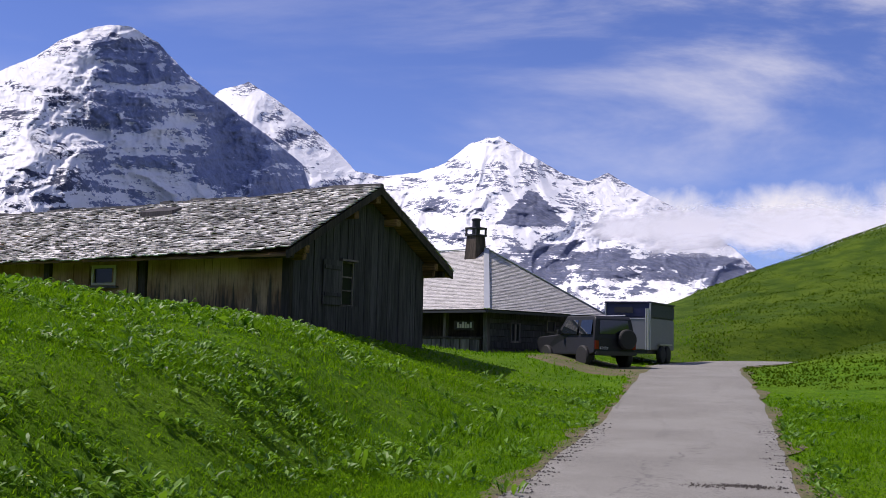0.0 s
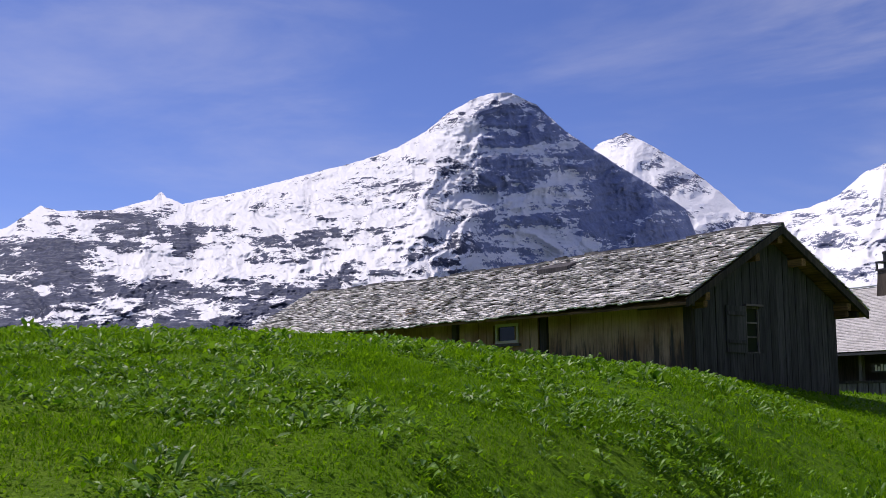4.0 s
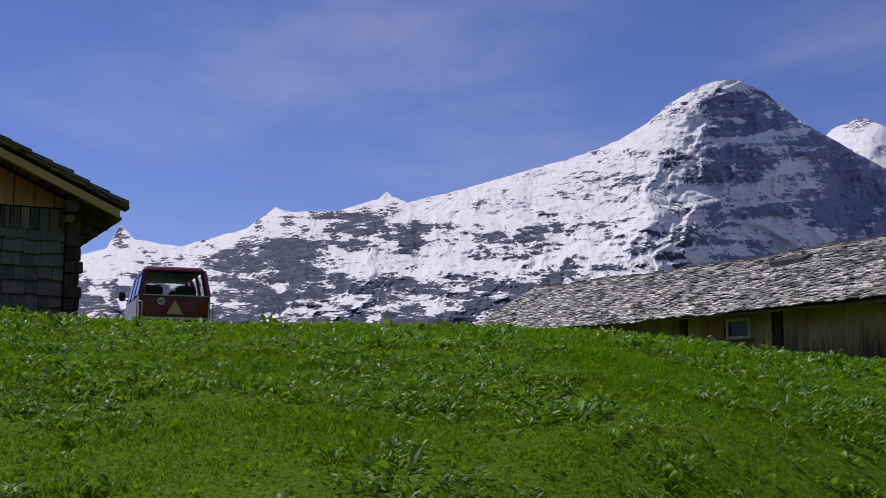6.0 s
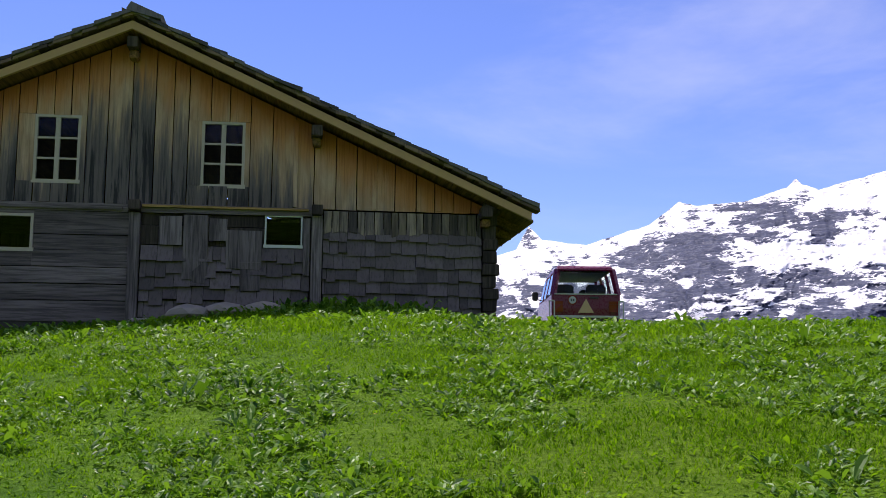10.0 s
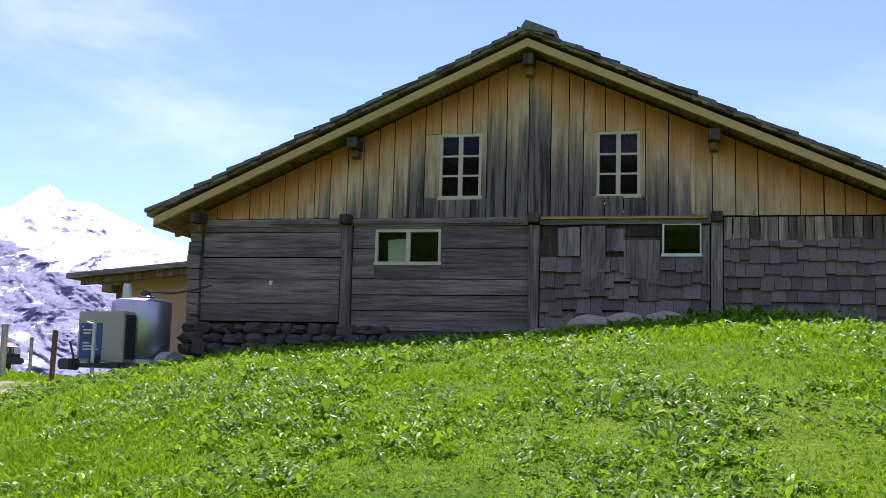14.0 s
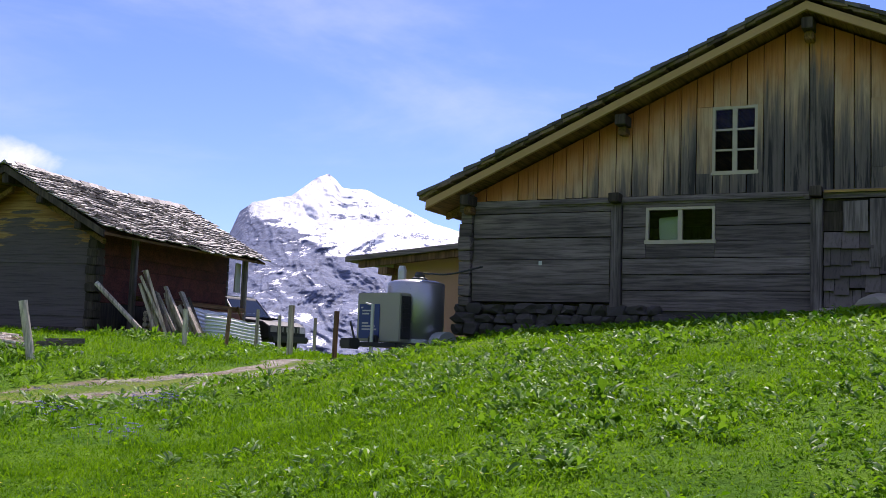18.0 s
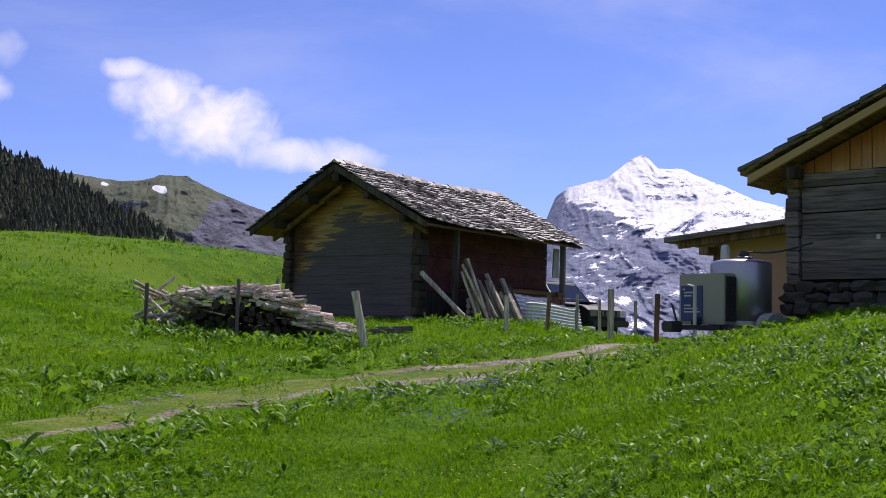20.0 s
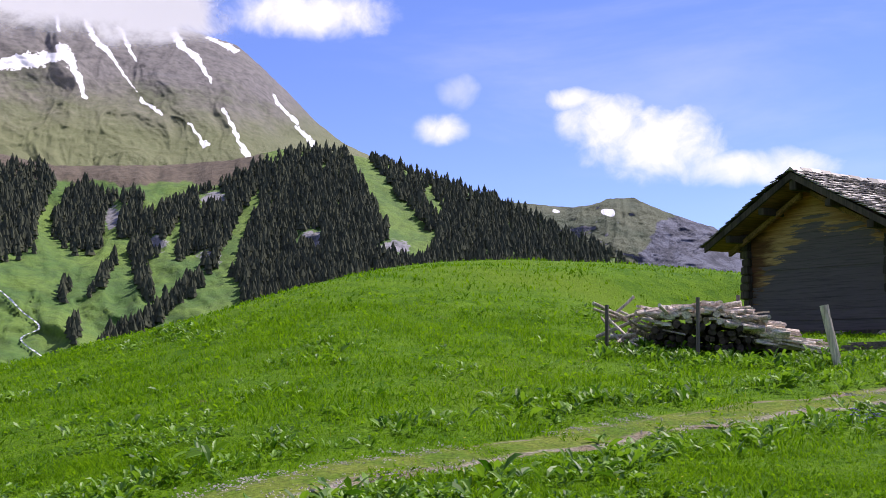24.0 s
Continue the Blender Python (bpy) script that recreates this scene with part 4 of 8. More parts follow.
def conifers(count, seed):
    """Woods on the spur: each tree a tapered trunk and three ragged tiers of branches."""
    rng = np.random.default_rng(seed)
    a, h = rng.uniform(129, 176, count), rng.uniform(-5, 10.2, count)
    place, under = on_mountain(SPUR, a, h)
    # the woods hang between an upper and a lower edge, cut by strips of meadow
    upper = np.interp(a, (150, 155, 157, 159.3, 160.7, 162.6, 164.8, 166.1, 166.7, 168.7), (12, 9.3, 8.6, 8.2, 7.2, 7.2, 7.9, 7.5, 8.7, 8.3))
    lower = np.interp(a, (140, 146, 149, 152, 154.9, 156.7, 157.6, 158.6, 160, 162, 163, 164.4, 166, 168.5), (4.0, 3.9, 3.4, 2.9, 2.3, 2.4, 4.6, 4.2, 4.9, 4.7, 5.4, 5.1, 5.0, 4.6))
    wood = np.minimum(upper - h, h - lower) + 1.3 * fbm(a * 0.9 + 0.4 * h, h * 0.5, 4, 12, 0.6) + 0.25
    meadows = streaks(a, h, ((151.3, 9.9, 148.2, 5.4, 0.35, 1.0), (165.9, 7.9, 166.7, 4.8, 0.3, 0.45), (163.1, 7.0, 163.5, 5.4, 0.25, 0.35), (156.2, 7.8, 157.8, 4.0, 0.2, 0.5), (147.6, 8.0, 147.0, 7.0, 0.2, 0.3), (160.2, 6.2, 160.6, 4.6, 0.15, 0.4)))
    wood = np.where((meadows > 0) | (spur_cover(a, h)["crag"] + 0.5 * fbm(a * 2.2, h * 1.6, 4, 19) > 0.55), -1, wood)
    groves = streaks(a, h, ((163.6, -0.1, 161.0, 1.6, 0.3, 0.4), (161.0, 1.6, 159.2, 3.2, 0.4, 0.35), (161.5, 2.4, 162.3, 4.8, 0.35, 0.3), (156.7, 2.0, 156.7, 3.4, 0.3, 0.35), (164.4, 2.3, 163.2, 4.2, 0.1, 0.3), (165.5, 2.3, 165.4, 2.9, 0.25, 0.3), (165.1, 0.3, 165.0, 1.1, 0.25, 0.2)))
    wood = np.maximum(wood, groves * 1.2 - 0.1)
    keep = under & (wood > rng.uniform(-0.1, 0.5, count))
    place = place[keep]
    n, sides = len(place), 6
    tall = rng.uniform(13, 21, n) * rng.choice([0.5, 0.8, 0.95, 1.05, 1.15], n)
    verts, faces = [], []
    ang = np.arange(sides) * 2 * math.pi / sides
    base = 0
    for lo, hi, wide in ((0.0, 0.6, 0.2), (0.28, 0.84, 0.17), (0.55, 1.0, 0.12)):
        ring = 1.35 * wide * tall[:, None] * rng.uniform(0.55, 1.35, (n, sides))
        spin = ang + rng.uniform(0, 6, (n, 1))
        dip = lo * tall[:, None] + rng.uniform(-0.05, 0.03, (n, sides)) * tall[:, None]
        rim = place[:, None] + np.stack([ring * np.cos(spin), ring * np.sin(spin), dip], -1)
        tip = place[:, None] + np.stack([0 * tall, 0 * tall, hi * tall], -1)[:, None]
        verts.append(np.concatenate([rim, tip], 1).reshape(-1, 3))
        k = base + np.arange(n)[:, None] * (sides + 1)
        i = np.arange(sides)
        faces.append(np.stack([k + i, k + (i + 1) % sides, k + sides + 0 * i], -1).reshape(-1, 3))
        base += n * (sides + 1)
    ob = link_mesh("conifer_wood", np.concatenate(verts), np.concatenate(faces), M["needles"])
    return tagged(ob, "dark spruce woods on the steep mountain spur", "trees", kind="stuff")


conifers(50000, 8)


def stream():
    """A white mountain stream that runs down below the spur."""
    line = smooth_line([(168.9, 3.0), (168.2, 2.5), (167.4, 1.7), (166.6, 0.95), (167.4, 0.35), (166.1, -0.7), (165.4, -1.6)], 0.05)
    left, _ = on_mountain(SPUR, line[:, 0] + 0.04, line[:, 1])
    right, _ = on_mountain(SPUR, line[:, 0] - 0.04 - 0.05 * np.abs(value_noise(line[:, 1] * 6, line[:, 0], 5)), line[:, 1])
    pts = np.stack([left, right], 1) * 0.994
    tagged(link_mesh("stream", pts.reshape(-1, 3), grid_faces(len(line), 2), M["torrent"], True), "white mountain stream running down the valley side", "stream", kind="structure")


stream()


def mist_material(name, lo, hi, seed, pale):
    """Bright cloud that thins out towards its edges."""
    m = bpy.data.materials.new(name)
    m.use_nodes = True
    n = Nodes(m.node_tree)
    uv = n.add("Attribute", attribute_name="share").outputs["Vector"]
    p = n.add("SeparateXYZ")
    n.link(uv, p.inputs[0])
    puff = n.noise(n.scaled(uv, (9, 3.2, 1), (0, 0, 0), (seed, seed, 0)), 1.0, 8, 0.62, 0.4)
    u = n.math("ABSOLUTE", n.math("SUBTRACT", n.math("MULTIPLY", p.outputs[0], 2.0), 1.0))
    v = n.math("ABSOLUTE", n.math("SUBTRACT", n.math("MULTIPLY", p.outputs[1], 2.0), 1.0))
    edge = n.math("MULTIPLY", n.ramp(u, 1.0, 0.6), n.ramp(v, 1.0, 0.0))
    alpha = n.math("MULTIPLY", n.ramp(n.math("ADD", n.math("MULTIPLY", n.math("SUBTRACT", puff, 0.5), 1.5), edge), lo, hi), n.ramp(edge, 0.0, 0.3))
    b, s, t = n.add("BsdfDiffuse"), n.add("BsdfTranslucent"), n.add("BsdfTransparent")
    both, mix, out = n.add("MixShader"), n.add("MixShader"), n.add("OutputMaterial")
    n.put(b.inputs[0], pale), n.put(s.inputs[0], pale)
    n.link(b.outputs[0], both.inputs[1]), n.link(s.outputs[0], both.inputs[2])
    n.link(alpha, mix.inputs[0]), n.link(t.outputs[0], mix.inputs[1]), n.link(both.outputs[0], mix.inputs[2]), n.link(mix.outputs[0], out.inputs[0])
    return m


def cloud_bank(a0, a1, low, high, dist, seed, label, lo=0.25, hi=0.6, pale=(0.95, 0.95, 0.95)):
    """A bank of cloud before a mountain, far off."""
    a, v = np.meshgrid(np.linspace(a0, a1, 60), np.linspace(0, 1, 16), indexing="ij")
    u = (a - a0) / (a1 - a0)
    h = np.radians(np.interp(a, (a0, a1), low) * (1 - v) + np.interp(a, (a0, a1), high) * v)
    d = dist + 800 * v
    r = np.radians(a)
    ob = link_mesh("cloud_bank", np.stack([-d * np.sin(r) * np.cos(h), d * np.cos(r) * np.cos(h), 1.6 + d * np.sin(h)], -1).reshape(-1, 3), grid_faces(*a.shape), mist_material("cloud", lo, hi, seed, pale), True)
    ob.data.attributes.new("share", "FLOAT_VECTOR", "POINT").data.foreach_set("vector", np.stack([u, v, 0 * u], -1).astype(np.float32).ravel())
    ob.visible_shadow = False
    return tagged(ob, label, "cloud", kind="structure")


cloud_bank(-14, 18.5, (3.6, 4.4), (9.6, 8.0), 2700, 3, "bank of bright white cloud before the snowy range", 0.35, 1.0, (0.74, 0.75, 0.78))
cloud_bank(156, 184, (13.8, 14.2), (20.5, 21), 2100, 7, "white cloud on the summit of the scree mountain", 0.1, 0.7)


# ---- road and track ----
def strip(name, line, half, lift, mat, label, rag=0.0, seed=0, shift=0.0, dip=0.0, cols=7, category="road"):
    """A band of ground along a line, with ragged edges."""
    d = np.gradient(line, axis=0)
    d /= np.linalg.norm(d, axis=1)[:, None]
    side = np.stack([d[:, 1], -d[:, 0]], -1)
    s = np.arange(len(line))
    lo = -half + shift + rag * fbm(s * 0.31, s * 0 + 1, 4, seed, 0.6)
    hi = half + shift + rag * fbm(s * 0.31, s * 0 + 7, 4, seed + 5, 0.6)
    w = np.linspace(0, 1, cols)
    off = lo[:, None] * (1 - w) + hi[:, None] * w
    x, y = line[:, None, 0] + side[:, None, 0] * off, line[:, None, 1] + side[:, None, 1] * off
    edge = np.abs(2 * w - 1) ** 4
    z = gz(x, y) + lift - dip * edge
    ob = link_mesh(name, np.stack([x, y, z], -1).reshape(-1, 3), grid_faces(*x.shape)[:, ::-1], mat, True)
    ob.data.attributes.new("across", "FLOAT", "POINT").data.foreach_set("value", np.broadcast_to(2 * w - 1, x.shape).ravel().astype(np.float32))
    ob.data.attributes.new("trodden", "FLOAT", "POINT").data.foreach_set("value", ease(-x, 13.5, 18).ravel().astype(np.float32))
    return tagged(ob, label, category, kind="structure")


strip("road_verge", ROAD_LINE, 1.72, 0.02, M["turf"], "strip of bare earth along the edge of the lane", 0.35, 3, category="verge")
strip("road", ROAD_LINE, 1.5, 0.05, M["asphalt"], "narrow pale grey asphalt farm lane", 0.09, 1, dip=0.02)
strip("track", TRACK_LINE, np.interp(-TRACK_LINE[:, 0], (12, 17), (0.62, 1.15)), 0.02, M["track"], "worn grassy farm track with gravel in its wheel ruts", 0.35, 11, dip=0.05, cols=11, category="track")

# ---- building helpers ----
rng = random.Random(4)


def part(name, bm, mat, parent=None, label=""):
    """Links a bmesh as one mesh object under a thing or a part."""
    me = bpy.data.meshes.new(name)
    bmesh.ops.recalc_face_normals(bm, faces=bm.faces)
    bm.to_mesh(me)
    bm.free()
    me.materials.append(mat)
    ob = new(name, me)
    if parent is not None:
        ob.parent = parent
    return tagged(ob, label)


def add_box(bm, x0, y0, z0, x1, y1, z1, wob=0.0):
    def j():
        return rng.uniform(-wob, wob) if wob else 0.0
    v = [bm.verts.new((x + j(), y + j() * 0.4, z + j())) for x, y, z in
         ((x0, y0, z0), (x1, y0, z0), (x1, y1, z0), (x0, y1, z0), (x0, y0, z1), (x1, y0, z1), (x1, y1, z1), (x0, y1, z1))]
    for f in ((3, 2, 1, 0), (4, 5, 6, 7), (0, 1, 5, 4), (1, 2, 6, 5), (2, 3, 7, 6), (3, 0, 4, 7)):
        bm.faces.new([v[i] for i in f])
    return v


def piece(name, parent, mat, x0, y0, z0, x1, y1, z1, wob=0.0, bevel=0.0, label=""):
    bm = bmesh.new()
    add_box(bm, x0, y0, z0, x1, y1, z1, wob)
    if bevel:
        bmesh.ops.bevel(bm, geom=bm.edges[:], offset=bevel, segments=2, affect="EDGES")
    return part(name, bm, mat, parent, label)


def beam(name, parent, mat, a, b, w, h, label="", wob=0.0, round_=False):
    """A bar from a to b: square, w by h, or round with radius w."""
    a, b = Vector(a), Vector(b)
    d = (b - a).normalized()
    side = d.cross(Vector((0, 0, 1)))
    side = side.normalized() if side.length > 0.05 else Vector((1, 0, 0))
    up = side.cross(d).normalized()
    bm = bmesh.new()
    n = 9 if round_ else 4
    rings = []
    steps = 4 if round_ else 1
    for s in range(steps + 1):
        c = a + (b - a) * s / steps
        ring = []
        for k in range(n):
            t = 2 * math.pi * (k + 0.5) / n
            r = (w * (1 + rng.uniform(-wob, wob)), w * (1 + rng.uniform(-wob, wob))) if round_ else (w * 0.7071, h * 0.7071)
            ring.append(bm.verts.new(c + side * math.cos(t) * r[0] + up * math.sin(t) * r[1]))
        rings.append(ring)
    for r0, r1 in zip(rings, rings[1:]):
        for k in range(n):
            bm.faces.new((r0[k], r0[(k + 1) % n], r1[(k + 1) % n], r1[k]))
    bm.faces.new(rings[0][::-1]), bm.faces.new(rings[-1])
    return part(name, bm, mat, parent, label)


def thing(name, m, label, category, group="", kind=""):
    ob = new(name)
    ob.matrix_world = m
    ob.empty_display_size = 0.2
    return tagged(ob, label, category, group, kind)


def frame_at(x, y, z, ux, uy):
    """A pose whose x axis runs along (ux, uy); y runs to its left."""
    return pose(x, y, z, 0, 0, math.degrees(math.atan2(uy, ux)))


def prism(bm, poly, y0, y1):
    """Extrudes a polygon of (x, z) from y0 to y1."""
    a, b = [bm.verts.new((x, y0, z)) for x, z in poly], [bm.verts.new((x, y1, z)) for x, z in poly]
    bm.faces.new(a), bm.faces.new(b[::-1])
    for k in range(len(poly)):
        bm.faces.new((a[k], b[k], b[(k + 1) % len(poly)], a[(k + 1) % len(poly)]))


def lathe(bm, axis_o, axis_d, profile, sides=20):
    """Turns a profile of (along, radius) round an axis."""
    o, d = Vector(axis_o), Vector(axis_d).normalized()
    u = d.orthogonal().normalized()
    v = d.cross(u)
    rings = [[bm.verts.new(o + d * s + (u * math.cos(2 * math.pi * k / sides) + v * math.sin(2 * math.pi * k / sides)) * r) for k in range(sides)] for s, r in profile]
    for a, b in zip(rings, rings[1:]):
        for k in range(sides):
            bm.faces.new((a[k], a[(k + 1) % sides], b[(k + 1) % sides], b[k]))
    bm.faces.new(rings[0][::-1]), bm.faces.new(rings[-1])


def shingle_boxes(A, B, C, D, exposure, width, thick, seed, lap=1.9, rag=0.02, lift=0.012, bend=None):
    """Corners of every shingle of a roof or wall facet: eave A to B, top edge C to D."""
    r = random.Random(seed)
    A, B, C, D = Vector(A), Vector(B), Vector(C), Vector(D)
    slope = ((C - A).length + (D - B).length) / 2
    rows = max(2, round(slope / exposure))
    normal = (B - A).cross(C - A).normalized()
    out = []
    for k in range(rows):
        t0, t1 = k / rows, min(1.0, (k + lap) / rows)
        p, q = A.lerp(C, t0), B.lerp(D, t0)
        run = (q - p).length
        if run < 0.15:
            continue
        s = -r.uniform(0, 1) * width
        while s < run:
            w = width * r.uniform(0.55, 1.45)
            s0, s1 = max(0, s) / run, min(run, s + w - 0.008) / run
            s += w
            if s1 - s0 < 0.02 / run:
                continue
            drop = r.uniform(-rag, rag) / slope
            up, tilt = thick + lift + r.uniform(0, lift), r.uniform(-0.3, 0.3) * lift
            lo = [A.lerp(B, f).lerp(C.lerp(D, f), t0 + drop) for f in (s0, s1)]
            hi = [A.lerp(B, f).lerp(C.lerp(D, f), t1) for f in (s0, s1)]
            c = [lo[0] + normal * (up + tilt), lo[1] + normal * (up - tilt), hi[1] + normal * (thick * 0.4), hi[0] + normal * (thick * 0.4),
                 lo[0] + normal * (up + tilt - thick), lo[1] + normal * (up - tilt - thick)]
            if bend:
                c = [bend(v) for v in c]
            out.append(c)
    return out


SHINGLE_FACES = ((0, 1, 2, 3), (4, 5, 1, 0), (4, 0, 3), (5, 2, 1))


def lay_shingles(boxes, parent, mat, name="shingle", single=None):
    """Lays shingles: those that single() picks as parts of their own, the rest as one part."""
    near = [b for b in boxes if single and single(b)][:300]
    marked = set(map(id, near))
    rest = [b for b in boxes if id(b) not in marked]
    for b in near:
        bm = bmesh.new()
        v = [bm.verts.new(p) for p in b]
        for f in SHINGLE_FACES:
            bm.faces.new([v[i] for i in f])
        me = bpy.data.meshes.new(name)
        bm.to_mesh(me)
        bm.free()
        me.materials.append(mat)
        ob = new(name, me)
        ob.parent = parent
    if rest:
        me = bpy.data.meshes.new(name)
        verts = [p for b in rest for p in b]
        me.from_pydata(verts, [], [tuple(6 * k + i for i in f) for k in range(len(rest)) for f in SHINGLE_FACES])
        me.materials.append(mat)
        ob = new(name + "_field", me)
        ob.parent = parent
        tagged(ob, kind="stuff")


def window(parent, x0, z0, x1, z1, y, leaves_, rows, mat, pane=None, bar=0.035, frame_w=0.05, deep=0.06):
    """A casement window in a wall of constant y: frame, bars and panes."""
    w = new("window")
    w.parent = parent
    for nm, a, b, c, d in (("window_frame", x0, z0, x0 + frame_w, z1), ("window_frame", x1 - frame_w, z0, x1, z1),
                           ("window_frame", x0 + frame_w, z1 - frame_w, x1 - frame_w, z1), ("window_sill", x0 - 0.02, z0 - 0.03, x1 + 0.02, z0 + frame_w * 0.8)):
        piece(nm, w, mat, a, y - deep * (0.6 if nm == "window_sill" else 0.5), b, c, y + deep, d, 0.002)
    inner = (x1 - x0 - 2 * frame_w) / leaves_
    for k in range(leaves_):
        a, b = x0 + frame_w + inner * k, x0 + frame_w + inner * (k + 1)
        if k:
            piece("mullion", w, mat, a - bar * 1.15, y - deep * 0.35, z0 + frame_w * 0.8, a + bar * 1.15, y + deep * 0.8, z1 - frame_w, 0.002)
        for r in range(1, rows):
            zz = z0 + frame_w + (z1 - z0 - 2 * frame_w) * r / rows
            piece("glazing_bar", w, mat, a + (bar * 1.15 if k else 0), y - deep * 0.25, zz - bar / 2, b - (bar * 1.15 if k < leaves_ - 1 else 0), y + deep * 0.6, zz + bar / 2)
    for k in range(leaves_):
        for r in range(rows):
            a, z = x0 + frame_w + inner * k, z0 + frame_w + (z1 - z0 - 2 * frame_w) * r / rows
            g = piece("pane", w, pane or M["glass"], a, y + deep * 0.2, z, a + inner, y + deep * 0.2 + 0.006, z + (z1 - z0 - 2 * frame_w) / rows)
            g.visible_shadow = False
    return w


def boards(parent, mat, name, x0, x1, z_lo, z_hi, y0, y1, width, holes=(), skew=0.004):
    """Upright boards from x0 to x1 between the heights z_lo(x) and z_hi(x), cut round the holes (x0, z0, x1, z1)."""
    x = x0
    while x < x1 - 0.02:
        w = min(width * rng.uniform(0.78, 1.22), x1 - x)
        a, b = x + 0.006, x + w - 0.011
        spans = [(z_lo, z_hi)]
        for h in holes:
            if b > h[0] and a < h[2]:
                spans = [(z_lo, lambda q, v=h[1]: v), (lambda q, v=h[3]: v, z_hi)]
                if a < h[0] - 0.06:
                    spans.append((lambda q, v=h[1]: v, lambda q, v=h[3]: v, a, h[0]))
                if b > h[2] + 0.06:
                    spans.append((lambda q, v=h[1]: v, lambda q, v=h[3]: v, h[2], b))
        out = y0 + rng.uniform(-0.012, 0.006)
        for sp in spans:
            p, q = (sp[2], sp[3]) if len(sp) == 4 else (a, b)
            bm = bmesh.new()
            lo, hi = sp[0], sp[1]
            if hi(p) - lo(p) < 0.02 and hi(q) - lo(q) < 0.02:
                bm.free()
                continue
            j = rng.uniform(-skew, skew)
            poly = [(p + j, lo(p) + rng.uniform(-0.008, 0.008)), (q + j, lo(q) + rng.uniform(-0.008, 0.008)), (q, max(hi(q), lo(q) + 0.01)), (p, max(hi(p), lo(p) + 0.01))]
            prism(bm, poly, out, y1)
            part(name, bm, mat, parent)
        x += w


def logs(parent, mat, x0, x1, z0, z1, y0, y1, height, holes=(), name="wall_plank", gap=0.007):
    """Level wall planks, cut round the holes."""
    z = z0
    while z < z1 - 0.03:
        h = min(height * rng.uniform(0.8, 1.25), z1 - z)
        if z1 - z - h < 0.08:
            h = z1 - z
        spans = [(x0, x1, z, z + h)]
        for a, c, b, d in holes:
            if z + h > c and z < d:
                spans = [(x0, a, z, z + h), (b, x1, z, z + h)]
                if z < c:
                    spans.append((a, b, z, c))
                if z + h > d:
                    spans.append((a, b, d, z + h))
        out = y0 + rng.uniform(-0.02, 0.02)
        for a, b, c, d in spans:
            if b - a < 0.03 or d - c < 0.03:
                continue
            bm = bmesh.new()
            add_box(bm, a, out, c + gap, b, y1, d - gap, min(0.006, gap))
            part(name, bm, mat, parent)
        z += h


def gable_roof(parent, half, ridge, eave, y0, y1, deck, mat_under, thick=0.05):
    """The two boarded slopes of a roof, seen from below."""
    for s in (-1, 1):
        bm = bmesh.new()
        poly = [(0, ridge - deck), (s * half, eave - deck), (s * half, eave - deck + thick), (0, ridge - deck + thick)]
        prism(bm, poly, y0, y1)
        part("roof_deck", bm, mat_under, parent, "boarded underside of the roof")


# ---- the barn ----
BARN = frame_at(-20.82, 0.0, 0, 0.157, 0.9876)
HUT = frame_at(-11.8, 24.7, 0, 0.17, 0.985)
SHED = frame_at(-22.45, -17.5, 0, 0.05, 0.999)
SL = (8.28 - 4.97) / 7.35


def rubble(parent, x, y, z, a, b, c):
    """A rough flat stone of a dry wall."""
    bm = bmesh.new()
    bmesh.ops.create_icosphere(bm, subdivisions=2, radius=1)
    shift = Vector((rng.uniform(0, 50), rng.uniform(0, 50), 0))
    for v in bm.verts:
        q = Vector([math.copysign(abs(k) ** 0.6, k) for k in v.co]) * (1 + 0.35 * noise.noise(v.co * 1.4 + shift))
        v.co = Vector((x + q.x * a, y + q.y * b, z + q.z * c))
    part("foundation_stone", bm, M["stone"], parent)


